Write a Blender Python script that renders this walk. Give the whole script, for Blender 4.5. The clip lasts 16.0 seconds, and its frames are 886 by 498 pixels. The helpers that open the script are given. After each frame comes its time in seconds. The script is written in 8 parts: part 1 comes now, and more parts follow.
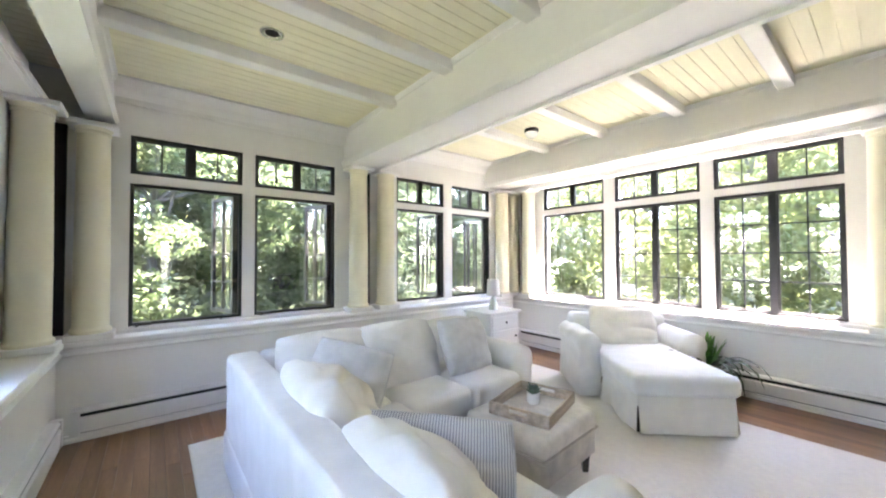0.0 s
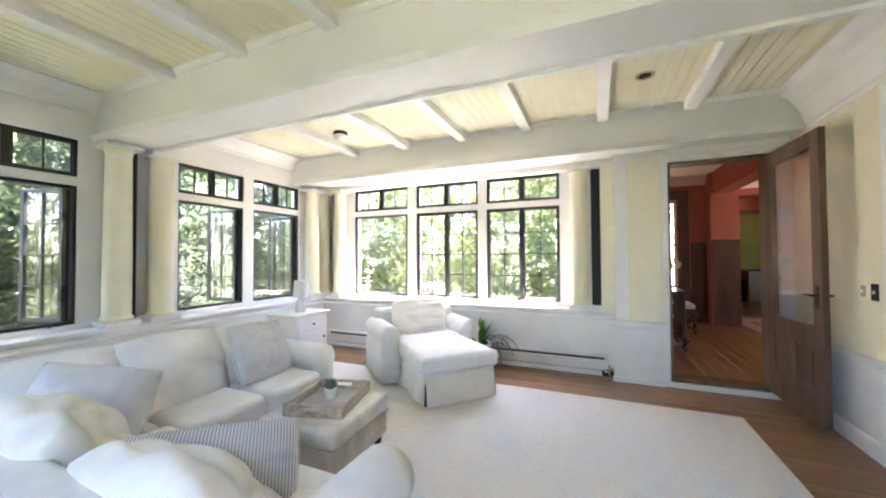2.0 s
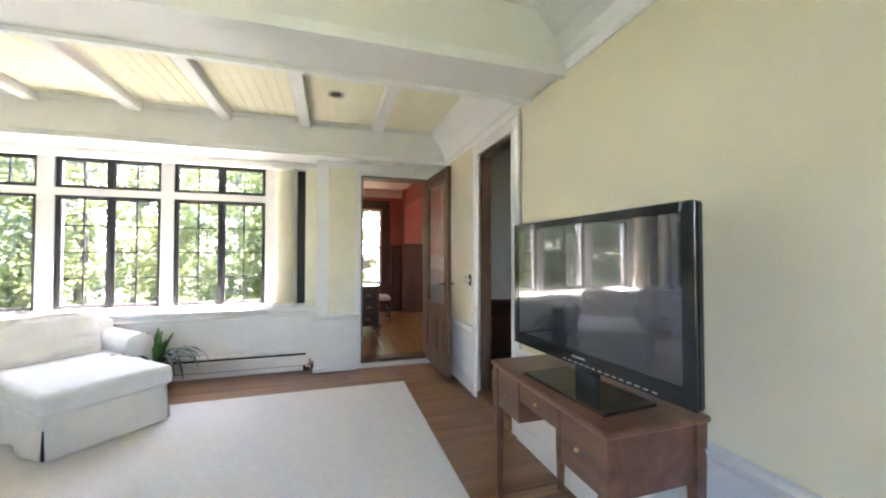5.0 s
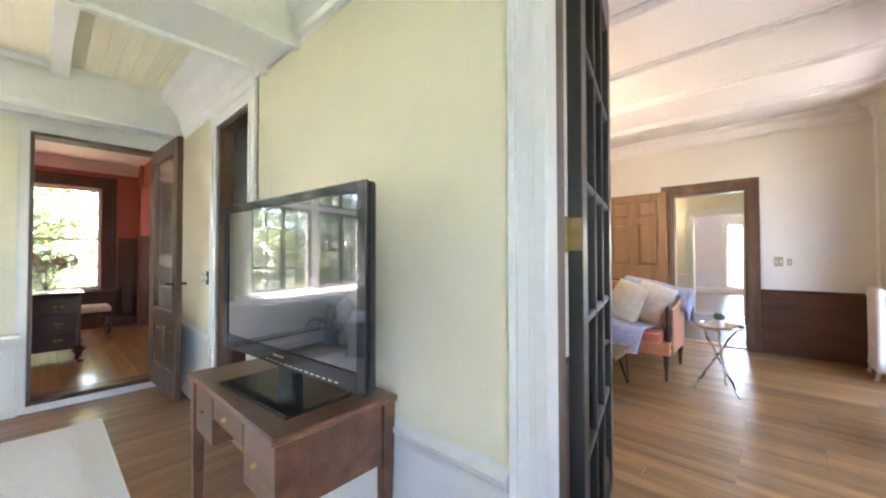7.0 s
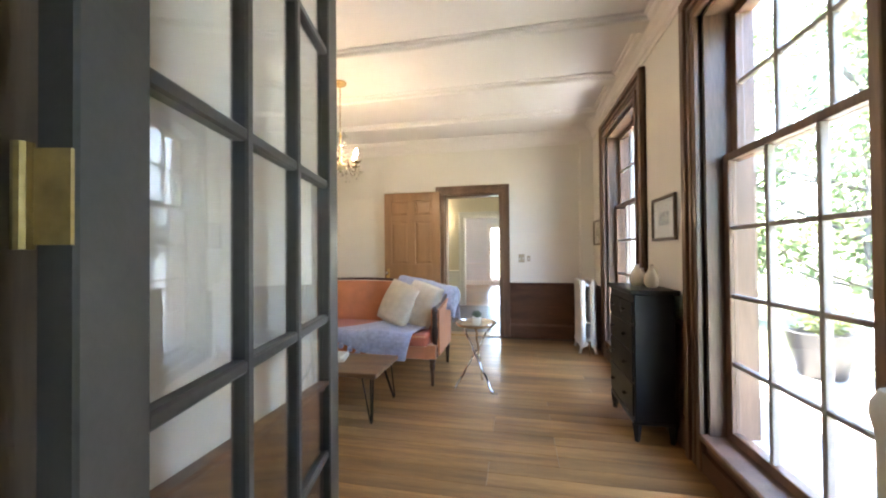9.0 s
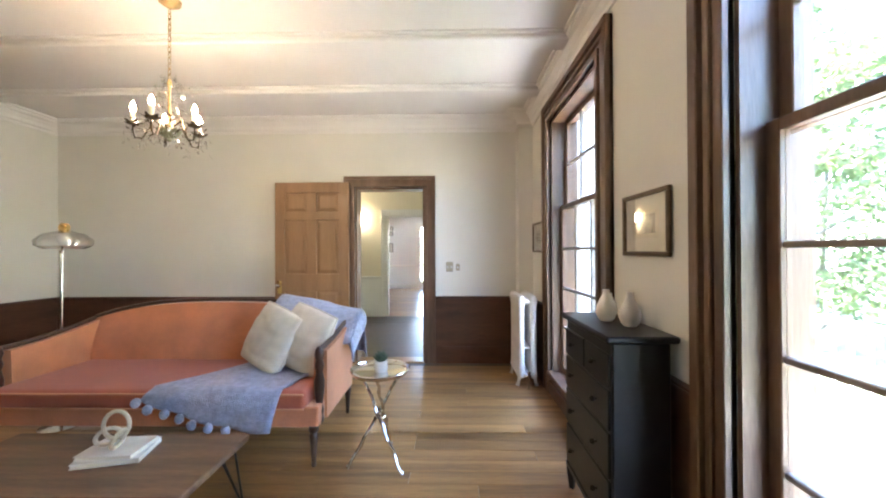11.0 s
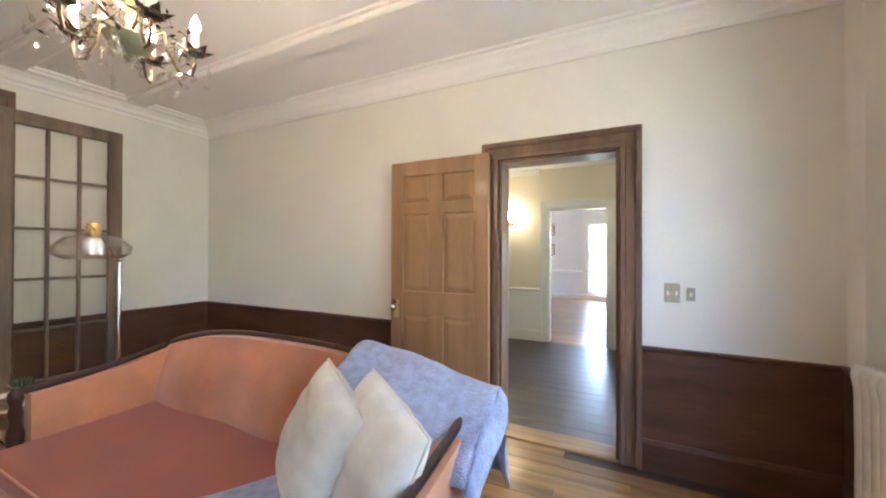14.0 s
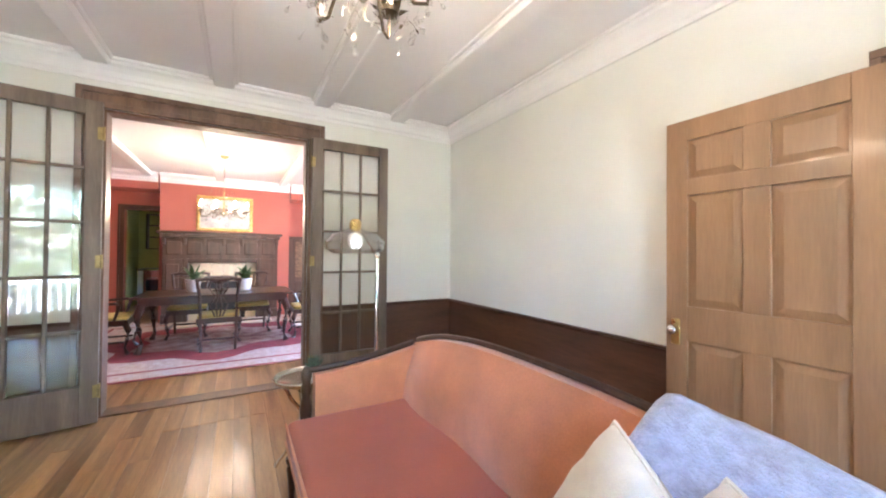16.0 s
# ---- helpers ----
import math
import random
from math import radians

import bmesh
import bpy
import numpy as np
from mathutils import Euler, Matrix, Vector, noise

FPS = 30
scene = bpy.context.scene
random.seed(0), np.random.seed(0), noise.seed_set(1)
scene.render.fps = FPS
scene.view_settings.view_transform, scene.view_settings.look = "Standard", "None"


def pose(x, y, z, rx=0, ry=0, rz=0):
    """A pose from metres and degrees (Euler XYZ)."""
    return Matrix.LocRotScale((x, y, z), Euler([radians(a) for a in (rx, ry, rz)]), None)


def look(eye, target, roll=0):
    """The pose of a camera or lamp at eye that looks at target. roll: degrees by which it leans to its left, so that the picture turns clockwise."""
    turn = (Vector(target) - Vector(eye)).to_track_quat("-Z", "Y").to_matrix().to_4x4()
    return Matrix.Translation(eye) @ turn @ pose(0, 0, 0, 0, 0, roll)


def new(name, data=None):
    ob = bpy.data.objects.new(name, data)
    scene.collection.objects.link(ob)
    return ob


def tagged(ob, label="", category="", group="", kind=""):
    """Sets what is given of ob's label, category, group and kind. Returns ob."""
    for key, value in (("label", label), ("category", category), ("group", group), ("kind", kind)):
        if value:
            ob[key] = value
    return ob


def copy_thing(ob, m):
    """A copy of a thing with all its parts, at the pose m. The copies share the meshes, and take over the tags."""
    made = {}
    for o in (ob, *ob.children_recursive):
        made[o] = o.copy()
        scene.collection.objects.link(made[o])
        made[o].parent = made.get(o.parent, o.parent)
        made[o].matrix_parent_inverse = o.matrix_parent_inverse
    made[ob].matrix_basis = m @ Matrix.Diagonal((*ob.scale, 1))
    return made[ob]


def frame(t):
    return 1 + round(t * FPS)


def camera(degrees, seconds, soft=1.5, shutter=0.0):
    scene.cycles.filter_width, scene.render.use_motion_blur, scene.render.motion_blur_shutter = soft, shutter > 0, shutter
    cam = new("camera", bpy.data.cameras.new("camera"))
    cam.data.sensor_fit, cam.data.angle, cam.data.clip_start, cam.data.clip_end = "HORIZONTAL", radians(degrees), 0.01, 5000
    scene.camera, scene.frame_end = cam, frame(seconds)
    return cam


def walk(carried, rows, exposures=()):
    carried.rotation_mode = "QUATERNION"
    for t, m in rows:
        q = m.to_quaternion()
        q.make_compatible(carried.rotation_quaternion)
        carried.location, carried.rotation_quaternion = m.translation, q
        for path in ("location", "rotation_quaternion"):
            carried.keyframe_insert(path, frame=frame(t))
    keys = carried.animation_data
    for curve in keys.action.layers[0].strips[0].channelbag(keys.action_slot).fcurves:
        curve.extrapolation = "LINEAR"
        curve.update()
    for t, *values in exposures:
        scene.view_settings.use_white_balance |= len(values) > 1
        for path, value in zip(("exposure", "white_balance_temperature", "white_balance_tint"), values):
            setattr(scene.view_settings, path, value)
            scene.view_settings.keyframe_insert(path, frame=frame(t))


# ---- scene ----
cam = camera(101.8, 16.0, 2.1)
PATH = [
    (0, (0.483, 0.493, 1.391), (1.732, 2.054, 1.436), -0.2),
    (0.5, (0.469, 0.458, 1.392), (1.91, 1.844, 1.437), -0.3),
    (1, (0.483, 0.4, 1.373), (2.084, 1.597, 1.424), -0.4),
    (1.5, (0.474, 0.351, 1.37), (2.209, 1.344, 1.422), -0.4),
    (2, (0.47, 0.301, 1.386), (2.306, 1.092, 1.43), -0.3),
    (2.5, (0.477, 0.237, 1.384), (2.386, 0.831, 1.425), -0.3),
    (3, (0.47, 0.192, 1.379), (2.434, 0.571, 1.42), -0.3),
    (5.5, (0.345, -0.147, 1.369), (2.16, -0.985, 1.411), -0.1),
    (6, (0.309, -0.24, 1.355), (1.989, -1.324, 1.396), -0.2),
    (6.5, (0.292, -0.345, 1.332), (1.817, -1.639, 1.373), -0.0),
    (7, (0.313, -0.478, 1.317), (1.652, -1.963, 1.354), -0.1),
    (7.5, (0.318, -0.626, 1.296), (1.447, -2.277, 1.332), 0.0),
    (8, (0.305, -0.843, 1.289), (1.198, -2.633, 1.321), -0.3),
    (8.5, (0.298, -1.063, 1.301), (0.943, -2.955, 1.332), -0.4),
    (9, (0.283, -1.287, 1.32), (0.684, -3.247, 1.343), -0.5),
    (9.5, (0.245, -1.52, 1.354), (0.43, -3.511, 1.37), -0.6),
    (12, (0.209, -2.878, 1.469), (0.236, -4.878, 1.481), -0.2),
    (12.5, (0.223, -3.15, 1.493), (0.426, -5.14, 1.501), -0.3),
    (13, (0.244, -3.431, 1.494), (0.646, -5.391, 1.502), -0.1),
    (13.5, (0.369, -3.694, 1.493), (1.0, -5.591, 1.502), -0.0),
    (14, (0.522, -3.945, 1.492), (1.396, -5.744, 1.505), 0.2),
    (14.5, (0.701, -4.1, 1.499), (1.793, -5.776, 1.49), 0.1),
    (15, (0.838, -4.205, 1.506), (2.167, -5.7, 1.467), -0.2),
    (15.5, (0.953, -4.256, 1.519), (2.504, -5.518, 1.483), -0.3),
    (16, (1.048, -4.281, 1.452), (2.787, -5.27, 1.477), 0.5),
]
walk(cam, [(t, look(eye, target, roll)) for t, eye, target, roll in PATH],
     [(0.0, 5.42, 6550, 26), (3.0, 5.45, 6550, 24), (6.0, 5.7, 6500, 23), (7.0, 5.98, 6450, 22), (8.0, 5.9, 6500, 19), (9.5, 5.72, 6500, 12), (12.0, 6.0, 5800, 12), (12.5, 5.75, 5800, 12), (13.5, 5.92, 5850, 13), (14.5, 5.95, 5900, 14), (15.5, 6.3, 5450, 13), (16.0, 6.55, 5350, 13)])

# ---- world and large lights ----
world = bpy.data.worlds.new("world")
scene.world = world
world.use_nodes = True
wn = world.node_tree
sky = wn.nodes.new("ShaderNodeTexSky")
sky.sky_type = 'NISHITA'
sky.sun_disc = False
sky.sun_elevation = radians(72)
sky.sun_rotation = radians(112)
wn.links.new(sky.outputs[0], wn.nodes["Background"].inputs[0])
wn.nodes["Background"].inputs[1].default_value = 0.15


def lamp(name, kind, m, energy, color=(1, 1, 1), **kw):
    data = bpy.data.lights.new(name, kind)
    data.energy, data.color = energy, color
    for k, v in kw.items():
        if k == "angle":
            data.angle = v
        if k == "size":
            data.shape, data.size, data.size_y = 'RECTANGLE', v[0], v[1]
        if k == "radius":
            data.shadow_soft_size = v
    ob = new(name, data)
    ob.matrix_world = m
    return ob


lamp("sun", 'SUN', look((0, 0, 0), (-0.30, 0.12, -1.0)), 5.0, (1, 0.95, 0.87), angle=radians(0.6))
SKYC = (0.93, 0.97, 1.0)


def window_light(at, to, w, h, energy):
    return lamp("window_light", 'AREA', look(at, to), energy, SKYC, size=(w, h))


# fill lamps at unseen openings, added to brighten the dining room and hall
window_light((6.9, -7.75, 1.6), (7.2, -4, 1.3), 1.4, 1.4, 0.9)
window_light((-1.15, -8.2, 1.6), (3, -8.2, 1.2), 1.2, 1.8, 0.9)

# ---- materials ----
MATS = {}


def material(name, color, rough=0.6, metal=0.0, var=0.06, scale=6.0, bump=0.05, bscale=60.0, stretch=(1, 1, 1),
             color2=None, sheen=0.0, coat=0.0, obj_var=0.0, detail=4.0, spec=0.5, coords="Object"):
    mat = bpy.data.materials.new(name)
    mat.use_nodes = True
    nt = mat.node_tree
    b = nt.nodes["Principled BSDF"]
    b.inputs["Roughness"].default_value = rough
    b.inputs["Metallic"].default_value = metal
    b.inputs["Specular IOR Level"].default_value = spec
    b.inputs["Coat Weight"].default_value = coat
    b.inputs["Coat Roughness"].default_value = 0.12
    b.inputs["Sheen Weight"].default_value = sheen
    tc = nt.nodes.new("ShaderNodeTexCoord")
    mp = nt.nodes.new("ShaderNodeMapping")
    mp.inputs["Scale"].default_value = stretch
    nt.links.new(tc.outputs[coords], mp.inputs[0])
    src = mp.outputs[0]
    if obj_var:
        info = nt.nodes.new("ShaderNodeObjectInfo")
        off = nt.nodes.new("ShaderNodeVectorMath")
        off.operation = 'MULTIPLY_ADD'
        off.inputs[1].default_value = (37, 23, 11)
        comb = nt.nodes.new("ShaderNodeCombineXYZ")
        for i in range(3):
            nt.links.new(info.outputs["Random"], comb.inputs[i])
        nt.links.new(comb.outputs[0], off.inputs[0])
        nt.links.new(src, off.inputs[2])
        src = off.outputs[0]
    n1 = nt.nodes.new("ShaderNodeTexNoise")
    n1.inputs["Scale"].default_value = scale
    n1.inputs["Detail"].default_value = detail
    nt.links.new(src, n1.inputs["Vector"])
    n2 = nt.nodes.new("ShaderNodeTexNoise")
    n2.inputs["Scale"].default_value = bscale
    n2.inputs["Detail"].default_value = 3
    nt.links.new(src, n2.inputs["Vector"])
    c2 = color2 or tuple(max(0, c * (1 - 2.2 * var)) for c in color)
    c1 = tuple(min(1, c * (1 + 0.6 * var)) for c in color)
    ramp = nt.nodes.new("ShaderNodeValToRGB")
    ramp.color_ramp.elements[0].position, ramp.color_ramp.elements[1].position = 0.32, 0.68
    ramp.color_ramp.elements[0].color = (*c2, 1)
    ramp.color_ramp.elements[1].color = (*c1, 1)
    nt.links.new(n1.outputs["Fac"], ramp.inputs[0])
    mix = nt.nodes.new("ShaderNodeMix")
    mix.data_type, mix.blend_type = 'RGBA', 'MULTIPLY'
    mix.inputs[0].default_value = min(1, var * 3)
    g = nt.nodes.new("ShaderNodeMapRange")
    g.inputs[1].default_value, g.inputs[2].default_value = 0.25, 0.75
    g.inputs[3].default_value, g.inputs[4].default_value = 0.6, 1.05
    nt.links.new(n2.outputs["Fac"], g.inputs[0])
    nt.links.new(ramp.outputs[0], mix.inputs[6])
    nt.links.new(g.outputs[0], mix.inputs[7])
    out = mix.outputs[2]
    if obj_var:
        hsv = nt.nodes.new("ShaderNodeHueSaturation")
        mr = nt.nodes.new("ShaderNodeMapRange")
        mr.inputs[3].default_value, mr.inputs[4].default_value = 1 - obj_var, 1 + obj_var
        nt.links.new(info.outputs["Random"], mr.inputs[0])
        nt.links.new(mr.outputs[0], hsv.inputs["Value"])
        nt.links.new(out, hsv.inputs["Color"])
        out = hsv.outputs[0]
    nt.links.new(out, b.inputs["Base Color"])
    rr = nt.nodes.new("ShaderNodeMapRange")
    rr.inputs[3].default_value, rr.inputs[4].default_value = max(0.02, rough * 0.85), min(1, rough * 1.15)
    nt.links.new(n1.outputs["Fac"], rr.inputs[0])
    nt.links.new(rr.outputs[0], b.inputs["Roughness"])
    if bump:
        bp = nt.nodes.new("ShaderNodeBump")
        bp.inputs["Strength"].default_value = bump
        bp.inputs["Distance"].default_value = 0.01
        nt.links.new(n2.outputs["Fac"], bp.inputs["Height"])
        nt.links.new(bp.outputs[0], b.inputs["Normal"])
    MATS[name] = mat
    return mat


def glass_material(name, tint=(1, 1, 1), gloss=0.06):
    mat = bpy.data.materials.new(name)
    mat.use_nodes = True
    nt = mat.node_tree
    nt.nodes.remove(nt.nodes["Principled BSDF"])
    tr = nt.nodes.new("ShaderNodeBsdfTransparent")
    tr.inputs[0].default_value = (*tint, 1)
    gl = nt.nodes.new("ShaderNodeBsdfGlossy")
    gl.inputs["Roughness"].default_value = 0.02
    lw = nt.nodes.new("ShaderNodeLayerWeight")
    lw.inputs[0].default_value = 0.5
    pw = nt.nodes.new("ShaderNodeMath")
    pw.operation = 'POWER'
    pw.inputs[1].default_value = 3.0
    nt.links.new(lw.outputs["Facing"], pw.inputs[0])
    ma = nt.nodes.new("ShaderNodeMath")
    ma.operation = 'MULTIPLY_ADD'
    ma.inputs[1].default_value, ma.inputs[2].default_value = 0.9, gloss
    nt.links.new(pw.outputs[0], ma.inputs[0])
    mx = nt.nodes.new("ShaderNodeMixShader")
    nt.links.new(ma.outputs[0], mx.inputs[0])
    nt.links.new(tr.outputs[0], mx.inputs[1])
    nt.links.new(gl.outputs[0], mx.inputs[2])
    nt.links.new(mx.outputs[0], nt.nodes["Material Output"].inputs[0])
    return mat


def glow(name, color, strength):
    mat = bpy.data.materials.new(name)
    mat.use_nodes = True
    b = mat.node_tree.nodes["Principled BSDF"]
    b.inputs["Base Color"].default_value = (*color, 1)
    b.inputs["Emission Color"].default_value = (*color, 1)
    b.inputs["Emission Strength"].default_value = strength
    return mat


WHITE = material("white_paint", (0.80, 0.79, 0.76), 0.42, var=0.02, scale=2.5, bump=0.03, bscale=35)
YELLOW = material("pale_yellow_wall_paint", (0.82, 0.745, 0.545), 0.62, var=0.025, scale=1.6, bump=0.05, bscale=90)
CREAM = material("cream_column_paint", (0.80, 0.755, 0.58), 0.45, var=0.025, scale=3, bump=0.03, bscale=40)
BEAD = material("cream_beadboard_paint", (0.80, 0.755, 0.56), 0.5, var=0.03, scale=4, bump=0.03, bscale=30, stretch=(0.3, 2, 1))
BEIGE = material("greige_wall_paint", (0.72, 0.70, 0.645), 0.65, var=0.025, scale=1.4, bump=0.06, bscale=90)
CEIL = material("white_ceiling_plaster", (0.78, 0.755, 0.735), 0.7, var=0.02, scale=1.2, bump=0.05, bscale=70)
RED = material("terracotta_red_wall_paint", (0.42, 0.125, 0.09), 0.6, var=0.05, scale=1.5, bump=0.05, bscale=80)
HALLY = material("warm_cream_hall_paint", (0.78, 0.715, 0.57), 0.6, var=0.02, scale=1.5, bump=0.05, bscale=80)
BLACKF = material("black_window_paint", (0.022, 0.022, 0.024), 0.42, var=0.15, scale=10, bump=0.05)
BLACKST = material("black_shutter_strip", (0.012, 0.012, 0.013), 0.6, var=0.1, scale=10)
TRIMW = material("brown_stained_trim_wood", (0.19, 0.107, 0.066), 0.42, var=0.24, scale=3.5, bump=0.1, bscale=42, stretch=(2.2, 2.2, 0.28), detail=7, coat=0.12)
WAINS = material("dark_mahogany_wainscot", (0.115, 0.048, 0.026), 0.38, var=0.22, scale=3, bump=0.06, bscale=30, stretch=(0.4, 0.4, 2.2), detail=7, coat=0.15)
DOORW = material("honey_pine_door", (0.36, 0.20, 0.098), 0.5, var=0.12, scale=2.4, bump=0.06, bscale=34, stretch=(3, 3, 0.3), detail=7, coat=0.1)
GREYW = material("weathered_grey_brown_door_wood", (0.21, 0.15, 0.11), 0.5, var=0.2, scale=3, bump=0.08, bscale=40, stretch=(3, 3, 0.3), detail=7)
DARKG = material("dark_grey_painted_wood", (0.045, 0.042, 0.038), 0.4, var=0.12, scale=5, bump=0.05)
FLOOR_L = material("honey_oak_plank", (0.38, 0.215, 0.082), 0.30, var=0.26, scale=2.2, bump=0.07, bscale=30, stretch=(0.35, 5, 5), color2=(0.175, 0.086, 0.030), obj_var=0.20, detail=8, coat=0.12, coords="Object")
FLOOR_S = material("brown_oak_strip", (0.32, 0.175, 0.09), 0.34, var=0.2, scale=2.6, bump=0.05, bscale=30, stretch=(5, 0.35, 5), color2=(0.20, 0.10, 0.05), obj_var=0.16, detail=8, coat=0.12)
FLOOR_H = material("dark_walnut_plank", (0.060, 0.038, 0.030), 0.40, var=0.2, scale=2, bump=0.06, bscale=25, stretch=(0.35, 5, 5), obj_var=0.15, detail=7, coat=0.08)
RUG = material("cream_wool_rug", (0.76, 0.72, 0.645), 0.95, var=0.03, scale=30, bump=0.6, bscale=380, sheen=0.2)
GLASS = glass_material("window_glass")
CHROME = material("polished_nickel", (0.72, 0.70, 0.67), 0.12, metal=1, var=0.03, bump=0)
BRASS = material("aged_brass", (0.62, 0.42, 0.16), 0.28, metal=1, var=0.12, scale=20, bump=0.04)
IRON = material("dark_iron", (0.03, 0.028, 0.026), 0.45, metal=0.7, var=0.1, scale=20)
HEATER = material("white_enamel_heater", (0.78, 0.77, 0.75), 0.35, var=0.02, scale=4, bump=0.01)
# near-black colour standing in for shade in slots and hollows
SHADOWGAP = material("dark_shade_colour", (0.02, 0.02, 0.02), 0.8)


# ---- helpers for meshes ----
def box(bm, x0, x1, y0, y1, z0, z1, bevel=0.0, seg=1, m=None):
    r = bmesh.ops.create_cube(bm, size=1)
    vs = r["verts"]
    for v in vs:
        v.co = Vector(((x0 + x1) / 2 + v.co.x * (x1 - x0), (y0 + y1) / 2 + v.co.y * (y1 - y0), (z0 + z1) / 2 + v.co.z * (z1 - z0)))
    if bevel:
        es = list({e for v in vs for e in v.link_edges})
        rb = bmesh.ops.bevel(bm, geom=es, offset=bevel, segments=seg, profile=0.5, affect='EDGES')
        vs = list({v for f in rb["faces"] for v in f.verts} | {v for v in vs if v.is_valid})
    if m is not None:
        bmesh.ops.transform(bm, matrix=m, verts=vs)
    return vs


def cyl(bm, p, q, r0, r1=None, seg=12, caps=True):
    p, q = Vector(p), Vector(q)
    r1 = r0 if r1 is None else r1
    d = q - p
    m = Matrix.Translation((p + q) / 2) @ d.to_track_quat('Z', 'Y').to_matrix().to_4x4()
    return bmesh.ops.create_cone(bm, cap_ends=caps, segments=seg, radius1=max(r0, 1e-4), radius2=max(r1, 1e-4), depth=d.length, matrix=m)["verts"]


def ball(bm, c, r, sx=1, sy=1, sz=1, u=12, v=8):
    m = Matrix.Translation(c) @ Matrix.Diagonal((sx, sy, sz, 1))
    return bmesh.ops.create_uvsphere(bm, u_segments=u, v_segments=v, radius=r, matrix=m)["verts"]


def lathe(bm, prof, at=(0, 0, 0), seg=20, axis='Z'):
    rings = []
    for r, z in prof:
        ring = []
        for i in range(seg):
            a = 2 * math.pi * i / seg
            ring.append(bm.verts.new((at[0] + r * math.cos(a), at[1] + r * math.sin(a), at[2] + z)))
        rings.append(ring)
    for a, b in zip(rings, rings[1:]):
        for i in range(seg):
            bm.faces.new((a[i], a[(i + 1) % seg], b[(i + 1) % seg], b[i]))
    bm.faces.new(rings[0][::-1])
    bm.faces.new(rings[-1])


def tube(bm, pts, r, seg=8, closed=False):
    pts = [Vector(p) for p in pts]
    rings = []
    for i, p in enumerate(pts):
        a, b = pts[max(i - 1, 0)], pts[min(i + 1, len(pts) - 1)]
        if closed:
            a, b = pts[i - 1], pts[(i + 1) % len(pts)]
        q = (b - a).normalized().to_track_quat('Z', 'Y')
        rad = r[i] if isinstance(r, (list, tuple)) else r
        rings.append([bm.verts.new(p + q @ Vector((rad * math.cos(2 * math.pi * k / seg), rad * math.sin(2 * math.pi * k / seg), 0))) for k in range(seg)])
    n = len(rings)
    for i in range(n if closed else n - 1):
        A, B = rings[i], rings[(i + 1) % n]
        for k in range(seg):
            bm.faces.new((A[k], A[(k + 1) % seg], B[(k + 1) % seg], B[k]))
    if not closed:
        bm.faces.new(rings[0][::-1])
        bm.faces.new(rings[-1])


def profile_run(bm, prof, p, q, out, up=(0, 0, 1), mitre=0.0):
    """A moulding: a closed profile of (outward, upward) pairs run from p to q, mitred at q round an outer corner."""
    p, q, out, up = Vector(p), Vector(q), Vector(out), Vector(up)
    A = [bm.verts.new(p + out * a + up * b) for a, b in prof]
    d = (q - p).normalized() * mitre
    B = [bm.verts.new(q + out * a + up * b + d * a) for a, b in prof]
    n = len(prof)
    for i in range(n):
        bm.faces.new((A[i], A[(i + 1) % n], B[(i + 1) % n], B[i]))
    bm.faces.new(A[::-1])
    bm.faces.new(B)


def part(name, bm, mat, parent=None, label="", smooth=False):
    bmesh.ops.recalc_face_normals(bm, faces=bm.faces)
    me = bpy.data.meshes.new(name)
    bm.to_mesh(me)
    bm.free()
    if smooth:
        me.polygons.foreach_set("use_smooth", [True] * len(me.polygons))
        if smooth != "all":
            me.set_sharp_from_angle(angle=radians(38))
    me.materials.append(mat)
    ob = new(name, me)
    if parent is not None:
        ob.parent = parent
    if label:
        ob["label"] = label
    return ob


def thing(name, label, category, m=None, group="", kind=""):
    ob = new(name)
    ob.empty_display_size = 0.1
    if m is not None:
        ob.matrix_world = m
    return tagged(ob, label, category, group, kind)


def boxpart(name, dims, mat, parent, bevel=0.004, label="", seg=1):
    bm = bmesh.new()
    box(bm, *dims, bevel=bevel, seg=seg)
    return part(name, bm, mat, parent, label)


def structure(name, bm, mat, label, category, smooth=False):
    return tagged(part(name, bm, mat, None, "", smooth), label, category, "", "structure")


def wall(name, axis, t0, t1, a0, a1, z0, z1, openings, mat, label):
    """A wall slab between t0 and t1 across, from a0 to a1 along, with openings (a, b, z0, z1) cut through."""
    bm = bmesh.new()
    cuts = sorted(openings)
    a = a0

    def slab(u0, u1, w0, w1):
        if u1 - u0 < 1e-4 or w1 - w0 < 1e-4:
            return
        if axis == 'x':
            box(bm, u0, u1, t0, t1, w0, w1)
        else:
            box(bm, t0, t1, u0, u1, w0, w1)
    for o0, o1, oz0, oz1 in cuts:
        slab(a, o0, z0, z1)
        slab(o0, o1, z0, oz0)
        slab(o0, o1, oz1, z1)
        a = o1
    slab(a, a1, z0, z1)
    return structure(name, bm, mat, label, "wall")

# ---- setting: sunroom ----
ZL = 0.09           # the house floor stands a step above the sunroom's
SX0, SX1, SY0, SY1 = -0.29, 5.30, -1.42, 4.61
LX0, LX1, LY0, LY1 = -0.745, 5.0, -6.63, -1.62
N_WIN = [(0.308, 1.173), (1.287, 2.143), (2.99, 3.80), (3.95, 4.76)]
E_WIN = [(0.75, 1.722), (1.848, 2.822), (2.97, 3.955)]
W_WIN = [(-0.55, 0.40), (0.52, 1.46), (2.30, 3.30)]
TR0, TR1, LO0, LO1 = 2.125, 2.465, 0.80, 2.045


